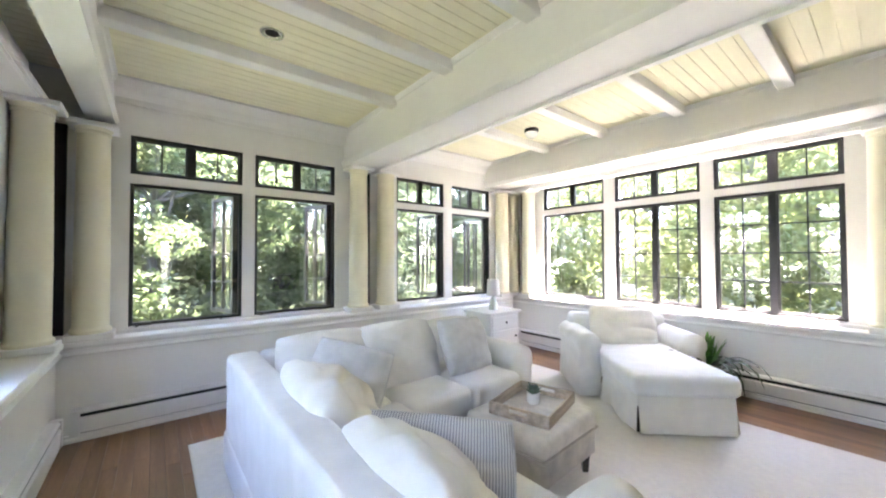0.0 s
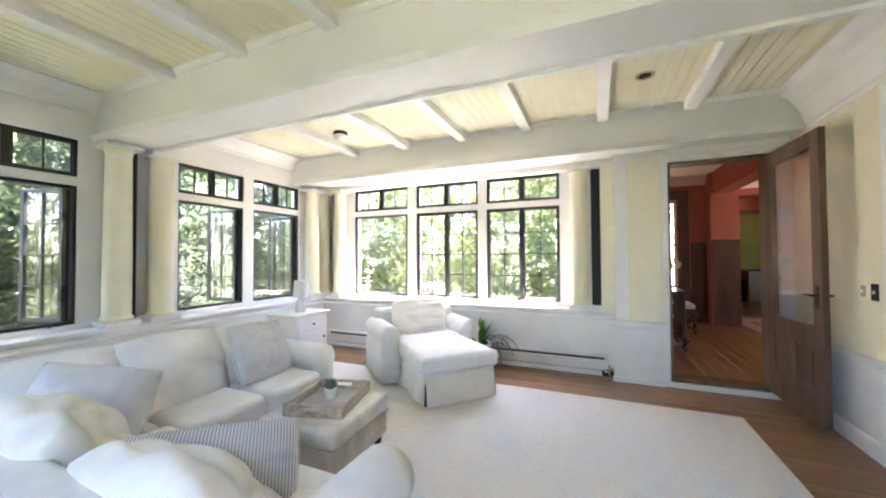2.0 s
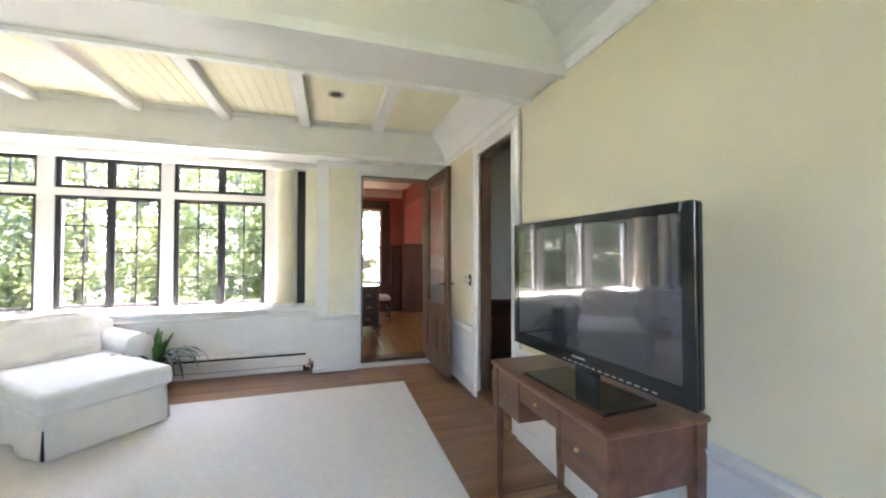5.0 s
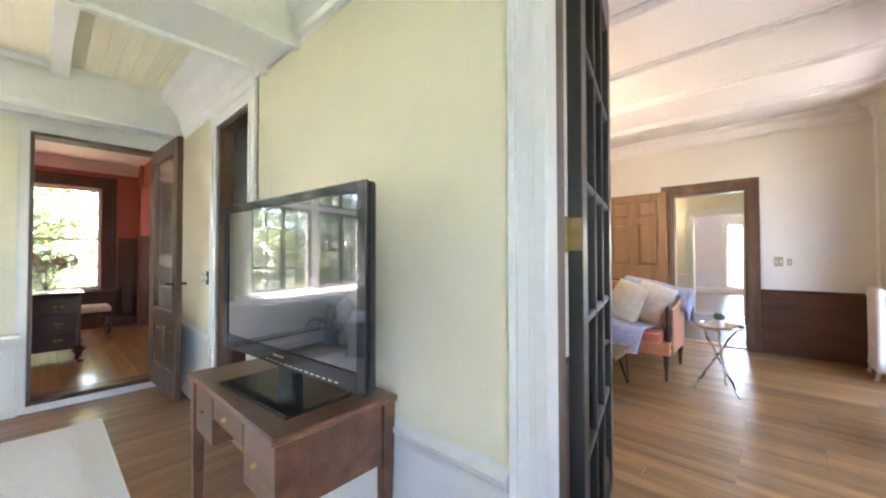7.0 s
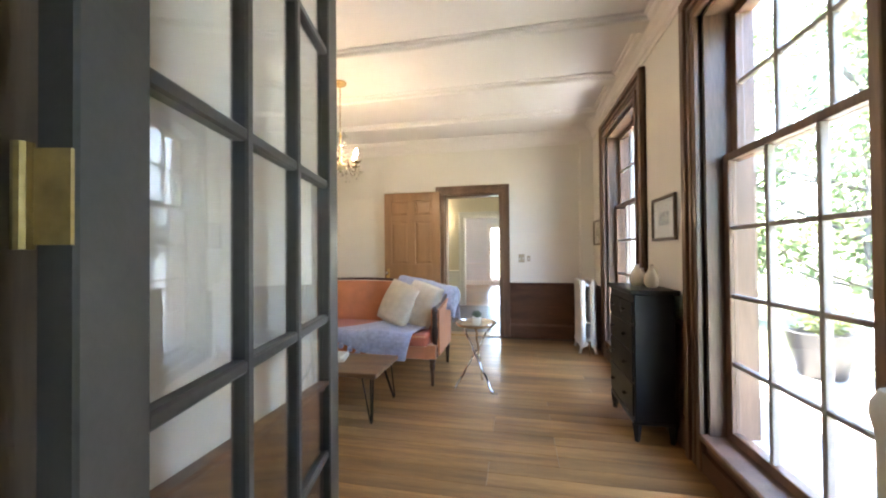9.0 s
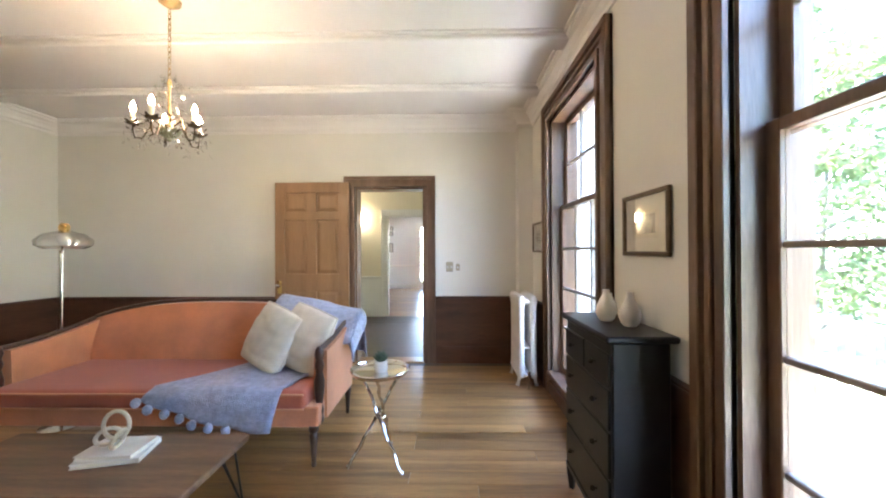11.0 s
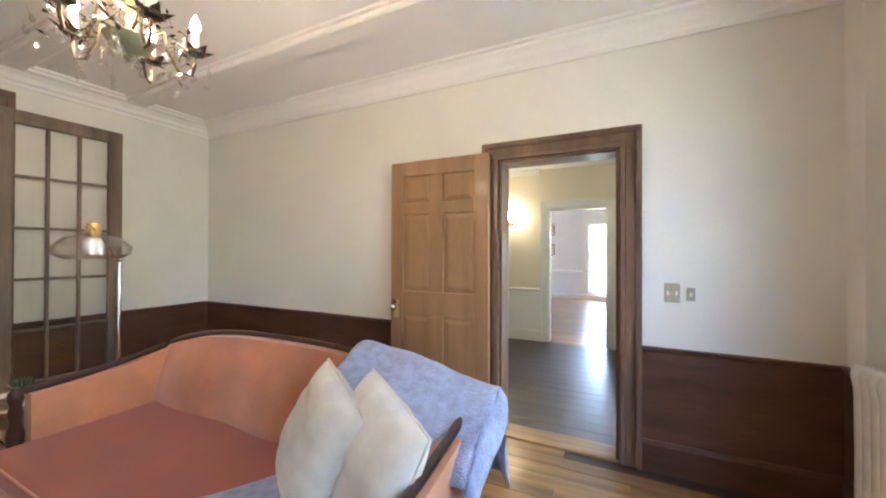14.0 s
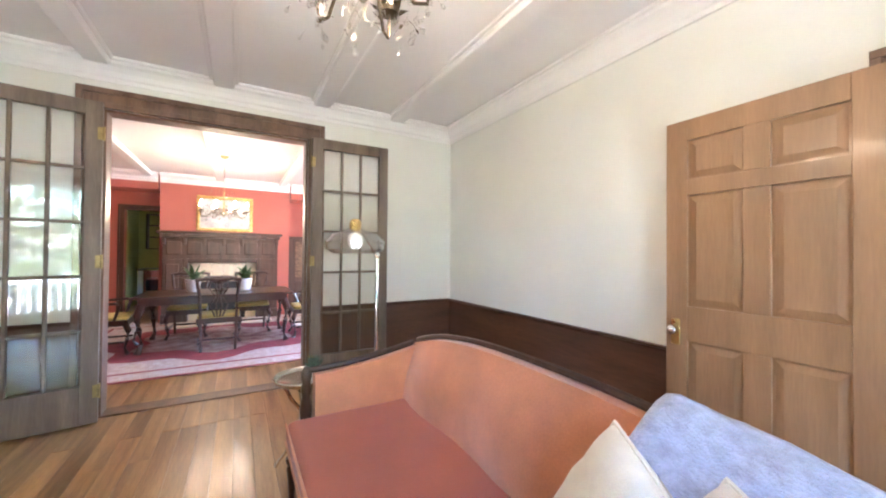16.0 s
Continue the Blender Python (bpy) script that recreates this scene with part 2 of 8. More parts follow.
def window_wall(name, axis, t0, t1, a0, a1, spans, label):
    """The painted upper wall round the casements, each with a transom over it."""
    bm = bmesh.new()

    def slab(u0, u1, w0, w1):
        if axis == 'x':
            box(bm, u0, u1, t0, t1, w0, w1)
        else:
            box(bm, t0, t1, u0, u1, w0, w1)
    a = a0
    for s0, s1 in spans:
        slab(a, s0, 0.0, 3.1)
        slab(s0, s1, 0.0, LO0)
        slab(s0, s1, LO1, TR0)
        slab(s0, s1, TR1, 3.1)
        a = s1
    slab(a, a1, 0.0, 3.1)
    return structure(name, bm, WHITE, label, "wall")


window_wall("wall_north", 'x', SY1, SY1 + 0.16, -0.45, 5.46, N_WIN, "white painted wooden window wall with black casements")
window_wall("wall_east", 'y', SX1, SX1 + 0.16, 0.13, SY1, E_WIN, "white painted wooden window wall with black casements")
window_wall("wall_west", 'y', SX0 - 0.16, SX0, SY0 - 0.2, SY1, W_WIN, "white painted wooden window wall with black casements")

# south wall of the sunroom: yellow paint on this side, greige on the living room's
D2 = (2.93, 3.60, 0.0, 2.36)
FD = (-0.22, 0.79, 0.0, 2.50)
wall("wall_south", 'x', SY0 - 0.10, SY0, SX0, 5.0, 0.0, 3.1, [FD, D2], YELLOW, "pale yellow painted plaster wall with white trim")
FDL = (-0.22, 0.82, 0.0, 2.68)
wall("wall_living_north", 'x', LY1, SY0 - 0.10, -0.95, 5.0, 0.0, 3.25, [FDL, (2.80, 4.15, 0.0, 2.62)], BEIGE, "greige painted plaster wall over dark wainscot")

# wall between the sunroom and the red dining room, and the short return to the window wall
SD = (-1.25, -0.39, 0.0, 2.385)
wall("wall_sunroom_door", 'y', 4.95, 5.05, SY0, 0.13, 0.0, 3.1, [SD], WHITE, "white painted wall round the glazed door")
bm = bmesh.new()
box(bm, 5.05, SX1 + 0.16, -0.03, 0.13, 0.0, 3.1)
structure("wall_return", bm, WHITE, "short white return wall beside the window wall", "wall")
wall("wall_dining_west_north", 'y', 5.05, 5.15, -1.62, -0.03, 0.0, 3.25, [SD], RED, "terracotta red painted wall round the door")

# lower walls: boxed out, with a deep ledge
bm = bmesh.new()
box(bm, -0.087, 5.10, 4.42, 4.61, 0, 0.70)
structure("dado_north", bm, WHITE, "smooth white dado wall under the windows", "wall")
bm = bmesh.new()
box(bm, 5.10, 5.30, 0.13, 4.61, 0, 0.70)
structure("dado_east", bm, WHITE, "smooth white dado wall under the windows", "wall")
bm = bmesh.new()
box(bm, -0.29, -0.087, SY0, 4.61, 0, 0.70)
structure("dado_west", bm, WHITE, "smooth white dado wall under the windows", "wall")
LEDGE = [(0, 0), (0.03, 0), (0.035, 0.012), (0.018, 0.03), (0.02, 0.05), (0.045, 0.075), (0.045, 0.10), (0.038, 0.108), (-0.19, 0.108), (-0.19, 0.0)]
bm = bmesh.new()
profile_run(bm, LEDGE, (-0.05, 4.42, 0.645), (5.14, 4.42, 0.645), (0, -1, 0))
profile_run(bm, LEDGE, (5.10, 0.13, 0.6455), (5.10, 4.46, 0.6455), (-1, 0, 0))
profile_run(bm, LEDGE, (-0.087, SY0, 0.6455), (-0.087, 4.46, 0.6455), (1, 0, 0))
structure("window_ledge", bm, WHITE, "white moulded window ledge above the dado", "ledge")
# stool under the sashes
bm = bmesh.new()
box(bm, -0.29, 5.30, 4.575, 4.612, 0.70, 0.785, bevel=0.004)
box(bm, 5.262, 5.302, 0.13, 4.61, 0.70, 0.785, bevel=0.004)
structure("trim_sill", bm, WHITE, "white window stool board", "trim")
# baseboards
BASEP = [(0, 0), (0.022, 0), (0.022, 0.10), (0.014, 0.125), (0, 0.13)]
SHOE = [(0, 0), (0.045, 0), (0.045, 0.02), (0.03, 0.035), (0.03, 0.05), (0, 0.05)]
bm = bmesh.new()
profile_run(bm, SHOE, (-0.087, 4.42, 0), (5.10, 4.42, 0), (0, -1, 0))
profile_run(bm, SHOE, (5.10, 0.13, 0), (5.10, 4.42, 0), (-1, 0, 0))
profile_run(bm, SHOE, (-0.087, SY0, 0), (-0.087, 4.42, 0), (1, 0, 0))
profile_run(bm, BASEP, (0.88, SY0, 0), (2.80, SY0, 0), (0, 1, 0))
profile_run(bm, BASEP, (3.74, SY0, 0), (4.95, SY0, 0), (0, 1, 0))
structure("baseboard", bm, WHITE, "white painted baseboard and shoe moulding", "baseboard")

# white dado panel and rail along the yellow wall
bm = bmesh.new()
for a, b in ((0.885, 2.80), (3.74, 4.95)):
    box(bm, a, b, SY0, SY0 + 0.012, 0.13, 0.62)
    profile_run(bm, [(0, 0), (0.02, 0), (0.024, 0.02), (0.045, 0.045), (0.05, 0.065), (0.03, 0.075), (0, 0.08)], (a, SY0, 0.60), (b, SY0, 0.60), (0, 1, 0))
structure("trim_dado_rail", bm, WHITE, "white dado panel with a moulded rail", "trim")


def casing(name, axis, face, out, a0, a1, z0, z1, w, d, mat, label, rise=0.0):
    """Door or window casing: two legs and a head with a stepped face, standing proud of the wall by d."""
    bm = bmesh.new()
    steps = [(0.0, 1.0, d * 0.55), (0.0, 0.28, d), (0.72, 1.0, d * 0.8)]
    for f0, f1, dd in steps:
        lo, hi = sorted((face, face + out * dd))
        i0, i1 = w * f0, w * f1
        segs = [(a0 - w + i0, a0 - w + i1, z0, z1 + w - i1), (a1 + w - i1, a1 + w - i0, z0, z1 + w - i1), (a0 - w + i0, a1 + w - i0, z1 + w - i1, z1 + w - i0)]
        for u0, u1, w0, w1 in segs:
            if axis == 'x':
                box(bm, u0, u1, lo, hi, w0, w1, bevel=0.003)
            else:
                box(bm, lo, hi, u0, u1, w0, w1, bevel=0.003)
    return structure(name, bm, mat, label, "door casing")


def jamb_lining(name, axis, t0, t1, a0, a1, z0, z1, mat, label, th=0.022):
    bm = bmesh.new()
    for u0, u1, w0, w1 in ((a0, a0 + th, z0, z1), (a1 - th, a1, z0, z1), (a0, a1, z1 - th, z1)):
        if axis == 'x':
            box(bm, u0, u1, t0, t1, w0, w1, bevel=0.002)
        else:
            box(bm, t0, t1, u0, u1, w0, w1, bevel=0.002)
    return structure(name, bm, mat, label, "door frame")


casing("trim_casing_garden_side", 'x', SY0, 1, FD[0], FD[1], 0, FD[3], 0.09, 0.03, WHITE, "white painted door casing")
bm = bmesh.new()
box(bm, SX0, FD[1] + 0.09, SY0, SY0 + 0.017, FD[3] + 0.092, FD[3] + 0.145, bevel=0.003)
structure("trim_garden_door_cap", bm, WHITE, "white painted cap over the door casing", "trim")
casing("trim_casing_second_door", 'x', SY0, 1, D2[0], D2[1], 0, D2[3], 0.13, 0.03, WHITE, "white painted door casing")
jamb_lining("trim_jamb_second_door", 'x', SY0 - 0.10, SY0, D2[0], D2[1], 0, D2[3], TRIMW, "brown stained door jamb", 0.03)
jamb_lining("trim_jamb_garden_rebate", 'x', LY1, SY0 - 0.102, FDL[0], FDL[1], 0, FDL[3], GREYW, "brown door rebate", 0.012)
jamb_lining("trim_jamb_garden_door", 'x', SY0 - 0.045, SY0, FD[0], FD[1], 0, FD[3], WHITE, "white painted door jamb", 0.03)
jamb_lining("trim_jamb_garden_inner", 'x', SY0 - 0.101, SY0 - 0.047, FD[0], FD[1], 0, FD[3], GREYW, "brown inner door jamb", 0.028)
bm = bmesh.new()
box(bm, FD[1] - 0.034, FD[1] + 0.006, SY0 + 0.001, SY0 + 0.033, 0.096, FD[3], bevel=0.004)
structure("trim_garden_door_bead", bm, WHITE, "white painted bead along the door jamb", "trim")
casing("trim_casing_living_garden_door", 'x', LY1, -1, FDL[0], FDL[1], ZL, FD[3], 0.16, 0.035, TRIMW, "brown stained door casing")
casing("trim_casing_sunroom_door", 'y', 4.95, -1, SD[0], SD[1], 0, SD[3], 0.075, 0.018, WHITE, "plain white door casing")
jamb_lining("trim_jamb_sunroom_door", 'y', 4.95, 5.15, SD[0], SD[1], 0, SD[3], GREYW, "weathered brown door jamb", 0.025)
# step up into the house
bm = bmesh.new()
box(bm, 4.93, 5.15, SD[0], SD[1], 0.0, 0.055)
structure("step_riser", bm, WHITE, "white painted riser under the threshold", "step")
bm = bmesh.new()
box(bm, 4.945, 5.15, SD[0] + 0.002, SD[1] - 0.002, 0.055, 0.095, bevel=0.008)
structure("threshold_1", bm, TRIMW, "dark worn wooden threshold", "threshold")
for i, d in enumerate((FD, D2)):
    bm = bmesh.new()
    box(bm, d[0] + 0.002, d[1] - 0.002, LY1 - 0.03, SY0 + 0.04, 0.0, 0.095, bevel=0.01)
    structure("threshold_%d" % (i + 2), bm, FLOOR_L, "worn oak door threshold", "threshold")

# pilaster by the sunroom door: white pedestal, cream shaft
bm = bmesh.new()
box(bm, 4.925, 4.95, -0.335, 0.155, 0.0, 0.62)
box(bm, 4.90, 4.95, -0.345, 0.165, 0.0, 0.05, bevel=0.004)
profile_run(bm, [(0, 0), (0.03, 0), (0.035, 0.02), (0.055, 0.05), (0.055, 0.07), (0, 0.08)], (4.925, -0.36, 0.60), (4.925, 0.18, 0.60), (-1, 0, 0))
box(bm, 4.918, 4.925, -0.30, 0.12, 0.12, 0.135)
box(bm, 4.918, 4.925, -0.30, 0.12, 0.535, 0.55)
box(bm, 4.918, 4.925, -0.30, -0.285, 0.12, 0.55)
box(bm, 4.918, 4.925, 0.105, 0.12, 0.12, 0.55)
structure("pilaster_pedestal", bm, WHITE, "white panelled pedestal of the pilaster", "pilaster")
bm = bmesh.new()
box(bm, 4.93, 4.952, -0.325, -0.01, 0.68, 2.46, bevel=0.003)
structure("pilaster_shaft", bm, CREAM, "pale yellow flat pilaster shaft", "pilaster")
bm = bmesh.new()
box(bm, 5.13, 5.30, -0.03, 0.27, 0.753, 2.46)
structure("pilaster_corner", bm, CREAM, "pale yellow corner pilaster", "pilaster")

# ceiling: beadboard between joists, soffits, one main beam
CZ = 2.90
bm = bmesh.new()
y = SY0
while y < SY1:
    for k0, k1, zz in ((0.0, 0.086, CZ), (0.086, 0.092, CZ + 0.008)):
        box(bm, SX0, SX1, y + k0, min(y + k1, SY1), zz, CZ + 0.02)
    y += 0.092
structure("ceiling", bm, BEAD, "cream beadboard ceiling between white joists", "ceiling")
bm = bmesh.new()
box(bm, SX0 - 0.2, SX1 + 0.2, SY0 - 0.1, SY1 + 0.2, CZ + 0.02, CZ + 0.2)
structure("ceiling_deck", bm, WHITE, "roof deck above the sunroom ceiling", "ceiling")
bm = bmesh.new()
for y in (3.44, 2.62, 1.82, 1.03, 0.24, -0.55):
    for a, b in ((0.2, 2.25), (2.68, 4.65)):
        box(bm, a, b, y - 0.055, y + 0.055, 2.815, CZ + 0.004, bevel=0.006)
structure("ceiling_joists", bm, WHITE, "white painted ceiling joists", "beam")
bm = bmesh.new()
box(bm, 2.25, 2.68, SY0, SY1, 2.50, CZ + 0.004)
for x0, o in ((2.25, -1), (2.68, 1)):
    profile_run(bm, [(-0.03, 0), (0.012, 0), (0.02, 0.02), (0.03, 0.05), (0.03, 0.06), (-0.03, 0.06)], (x0, SY0, 2.475), (x0, SY1, 2.475), (o, 0, 0))
    profile_run(bm, [(0, 0), (0.012, 0.0), (0.03, 0.03), (0.03, 0.04), (0, 0.04)], (x0, SY0, CZ - 0.04), (x0, SY1, CZ - 0.04), (o, 0, 0))
structure("main_beam", bm, WHITE, "wide white boxed ceiling beam", "beam")
WB0 = 0.03
bm = bmesh.new()
box(bm, 4.65, SX1, SY0, SY1, 2.53, CZ + 0.003)
box(bm, WB0, 0.20, SY0, SY1, 2.53, CZ + 0.003)
for x0, o in ((4.65, -1), (0.20, 1)):
    profile_run(bm, [(-0.05, 0), (0.014, 0), (0.014, 0.02), (0.03, 0.05), (0.03, 0.065), (-0.05, 0.065)], (x0, SY0, 2.505), (x0, SY1, 2.505), (o, 0, 0))
    profile_run(bm, [(0, 0), (0.012, 0.0), (0.03, 0.03), (0.03, 0.04), (0, 0.04)], (x0, SY0, CZ - 0.04), (x0, SY1, CZ - 0.04), (o, 0, 0))
for k, (h, d) in enumerate(((2.505, 0.05), (2.48, 0.03))):
    box(bm, SX1 - 0.12 - d, SX1, 0.13, SY1, h - 0.02, h + 0.025, bevel=0.004)
    box(bm, SX0, SX0 + 0.12 + d, SY0, SY1, h - 0.02, h + 0.025, bevel=0.004)
profile_run(bm, [(0, 0), (0.015, 0), (0.03, 0.04), (0.08, 0.10), (0.15, 0.14), (0.19, 0.15), (0.19, 0.175), (0, 0.175)], (0.20, SY1, CZ - 0.172), (4.65, SY1, CZ - 0.172), (0, -1, 0))
structure("soffit", bm, WHITE, "white boxed soffit with mouldings round the ceiling", "soffit")
# cove over the yellow wall
bm = bmesh.new()
CR = [(0, 0), (0.015, 0), (0.02, 0.03), (0.035, 0.05), (0.045, 0.12), (0.075, 0.20), (0.125, 0.27), (0.18, 0.31), (0.19, 0.33), (0.20, 0.40), (0, 0.40)]
profile_run(bm, CR, (SX0, SY0, 2.50), (4.95, SY0, 2.50), (0, 1, 0))
structure("trim_crown", bm, WHITE, "deep white crown cove over the yellow wall", "trim")


def column(x, y, sx, sy):
    """A plain half-round column against the window wall, with a square base and cap."""
    c = thing("column", "cream painted round wooden column on the window ledge", "column", pose(x, y, 0.753), "columns of the sunroom", "structure")
    bm = bmesh.new()
    box(bm, -0.145, 0.145, -0.115, 0.115, 0, 0.05, bevel=0.006)
    part("base", bm, WHITE, c, "white square base")
    bm = bmesh.new()
    lathe(bm, [(0.122, 0.05), (0.128, 0.062), (0.128, 0.075), (0.116, 0.09), (0.110, 0.10), (0.110, 0.6), (0.100, 1.62), (0.108, 1.63), (0.108, 1.645), (0.100, 1.65), (0.118, 1.675)], seg=24)
    part("shaft", bm, CREAM, c, "", True)
    bm = bmesh.new()
    box(bm, -0.15, 0.15, -0.13, 0.13, 1.675, 1.715, bevel=0.006)
    part("capital", bm, WHITE, c, "white square capital")
    return c


for cx, cy in ((0.09, 4.50), (2.39, 4.50), (2.76, 4.50), (4.93, 4.50), (5.19, 4.50), (5.19, 4.16), (5.19, 0.515), (-0.18, 4.16), (-0.18, 2.05), (-0.18, 1.70)):
    column(cx, cy, 1, 1)
for i, (a, b, c_, d) in enumerate(((2.515, 2.575, 4.585, 4.61), (5.115, 5.165, 4.585, 4.61), (5.275, 5.30, 4.33, 4.39), (5.275, 5.30, 0.292, 0.376), (-0.20, -0.075, 4.60, 4.61), (-0.29, -0.265, 1.83, 1.91))):
    bm = bmesh.new()
    box(bm, a, b, c_ - 0.02, d, 0.755, 2.46, bevel=0.003)
    tagged(part("slot_cover", bm, BLACKST), "tall narrow black slot between the columns", "panel", "black strips", "structure")


# ---- windows of the sunroom ----
def sash(parent, name, w, h, cols, rows, m, stile=0.035, bar=0.013, th=0.035):
    """A sash in its own plane: x across from 0, z up, thickness on y; returns the frame part."""
    bm = bmesh.new()
    for d in ((0, stile, 0, h), (w - stile, w, 0, h), (stile, w - stile, 0, stile), (stile, w - stile, h - stile, h)):
        box(bm, d[0], d[1], -th / 2, th / 2, d[2], d[3], bevel=0.003)
    fr = part(name, bm, BLACKF, parent)
    fr.matrix_local = m
    iw, ih = w - 2 * stile, h - 2 * stile
    for i in range(1, cols):
        bm = bmesh.new()
        x = stile + iw * i / cols
        box(bm, x - bar / 2, x + bar / 2, -0.012, 0.012, stile, h - stile)
        part("muntin", bm, BLACKF, fr)
    for i in range(1, rows):
        bm = bmesh.new()
        z = stile + ih * i / rows
        box(bm, stile, w - stile, -0.010, 0.010, z - bar / 2, z + bar / 2)
        part("muntin", bm, BLACKF, fr)
    bm = bmesh.new()
    box(bm, stile, w - stile, -0.002, 0.002, stile, h - stile)
    g = part("pane", bm, GLASS, fr)
    g.visible_shadow = False
    return fr


def casement_window(name, m, w, style, label):
    """A casement with a two-light transom over it. m: at the opening's lower corner, x along the wall, y to the outside."""
    wd = thing(name, label, "window", m, "sunroom windows", "structure")
    h, t0, t1 = LO1 - LO0, TR0 - LO0, TR1 - LO0
    bm = bmesh.new()
    f = 0.028
    for d in ((0, f, 0, h), (w - f, w, 0, h), (f, w - f, 0, f), (f, w - f, h - f, h), (0, f, t0, t1), (w - f, w, t0, t1), (f, w - f, t0, t0 + f), (f, w - f, t1 - f, t1), (w / 2 - 0.03, w / 2 + 0.03, t0 + f, t1 - f)):
        box(bm, d[0], d[1], -0.012, 0.05, d[2], d[3], bevel=0.003)
    if style != "open":
        box(bm, w / 2 - 0.026, w / 2 + 0.026, -0.012, 0.05, f, h - f, bevel=0.003)
    part("frame", bm, BLACKF, wd, "black painted frame")
    hw = (w - 2 * f - 0.06) / 2
    for x in (f, w / 2 + 0.03):
        sash(wd, "transom_sash", hw, t1 - t0 - 2 * f, 2, 1, pose(x, 0.02, t0 + f), 0.012, 0.012)
    hw = (w - 2 * f) / 2
    if style == "open":
        sash(wd, "open_sash", hw - 0.01, h - 2 * f, 2, 4, pose(w - f - 0.01, 0.05, f, 0, 0, 98), 0.035)
        sash(wd, "open_sash", hw - 0.01, h - 2 * f, 2, 4, pose(w - f - 0.03, 0.05, f, 0, 0, 112), 0.035)
        bm = bmesh.new()
        box(bm, f, w - f, 0.034, 0.038, f, h - f)
        g = part("screen", bm, GLASS, wd)
        g.visible_shadow = False
    else:
        hw = (w - 2 * f - 0.052) / 2
        sash(wd, "casement_sash", hw, h - 2 * f, 2, 4, pose(f, 0.02, f), 0.014)
        sash(wd, "casement_sash", hw, h - 2 * f, 2, 4, pose(w / 2 + 0.026, 0.02, f), 0.014)
    for x in (0.12, w - 0.12):
        bm = bmesh.new()
        box(bm, x - 0.035, x + 0.035, -0.045, -0.012, 0.002, 0.02, bevel=0.004)
        tube(bm, [(x, -0.03, 0.012), (x - 0.02, -0.05, 0.02), (x - 0.07, -0.06, 0.0)], 0.006, 6)
        part("crank_handle", bm, IRON, wd, "dark metal crank handle")
    for z in (0.2, h - 0.2):
        bm = bmesh.new()
        cyl(bm, (-0.008, -0.012, z - 0.03), (-0.008, -0.012, z + 0.03), 0.008, seg=8)
        part("hinge", bm, IRON, wd)
    return wd


k = 1
for a, b in N_WIN:
    casement_window("window_%d" % k, pose(a, SY1 + 0.03, LO0), b - a, "open", "black casement window standing open under a transom")
    k += 1
for a, b in E_WIN:
    casement_window("window_%d" % k, pose(SX1 + 0.03, b, LO0, 0, 0, -90), b - a, "open" if b > 3 else "closed", "black casement window with small panes under a transom")
    k += 1
for a, b in W_WIN:
    casement_window("window_%d" % k, pose(SX0 - 0.03, a, LO0, 0, 0, 90), b - a, "closed", "black casement window with small panes under a transom")
    k += 1

# ---- setting: living room ----
CL = 3.02
W1, W2 = (-3.54, -2.53, 0.30, 2.64), (-5.72, -4.60, 0.30, 2.64)
HD = (0.512, 1.345, 0.0, 2.19)
FO = (-4.90, -3.30, 0.0, 2.62)
wall("wall_living_west", 'y', LX0 - 0.25, LX0, -6.78, LY1, 0.0, 3.25, [W1, W2], BEIGE, "greige painted plaster wall with tall windows")
wall("wall_living_south", 'x', LY0 - 0.09, LY0, LX0, LX1 + 0.0, 0.0, 3.25, [HD], BEIGE, "greige painted plaster wall over dark wainscot")
wall("wall_living_east", 'y', LX1, LX1 + 0.08, LY0, -1.62, 0.0, 3.25, [FO], BEIGE, "greige painted plaster wall over dark wainscot")
wall("wall_dining_west", 'y', LX1 + 0.08, LX1 + 0.15, -7.6, -1.62, 0.0, 3.25, [FO], RED, "terracotta red painted wall")
bm = bmesh.new()
box(bm, LX0, -0.58, LY0, -6.46, ZL, CL)
structure("wall_chase", bm, BEIGE, "boxed pipe chase painted greige in the corner", "wall")
NB = (0.955, 2.62, -2.41)      # closet boxed out from the north wall: its west and east sides and its face
bm = bmesh.new()
box(bm, NB[0], NB[1], NB[2], LY1, ZL - 0.01, CL)
structure("wall_closet", bm, BEIGE, "closet boxed out into the room, painted greige", "wall")
LB = (4.19, NB[2])              # small lobby behind the second door, closed by plain walls
bm = bmesh.new()
box(bm, LB[0], LX1, LB[1], LY1, ZL - 0.01, CL)
structure("wall_lobby_east", bm, BEIGE, "greige painted wall of the dim lobby", "wall")
bm = bmesh.new()
box(bm, NB[1], LB[0], LB[1], LB[1] + 0.10, ZL - 0.01, CL)
structure("wall_lobby_south", bm, BEIGE, "greige painted wall closing the dim lobby", "wall")
bm = bmesh.new()
box(bm, LX0 - 0.1, LX1, LY0 - 0.1, LY1, CL, CL + 0.2)
structure("ceiling_living", bm, CEIL, "white plaster ceiling with low beams", "ceiling")
bm = bmesh.new()
for y in (-5.86, -5.02, -4.15, -3.27, -2.40):
    box(bm, LX0, LX1, y - 0.085, y + 0.085, CL - 0.055, CL + 0.003, bevel=0.012)
    box(bm, LX0, LX1, y - 0.115, y + 0.115, CL - 0.018, CL + 0.003, bevel=0.006)
structure("ceiling_living_beams", bm, CEIL, "low white boxed ceiling beams", "beam")
CRL = [(0, 0), (0.014, 0), (0.016, 0.03), (0.03, 0.045), (0.04, 0.08), (0.07, 0.115), (0.10, 0.13), (0.105, 0.15), (0.13, 0.155), (0.13, 0.175), (0, 0.175)]
bm = bmesh.new()
zc = CL - 0.175
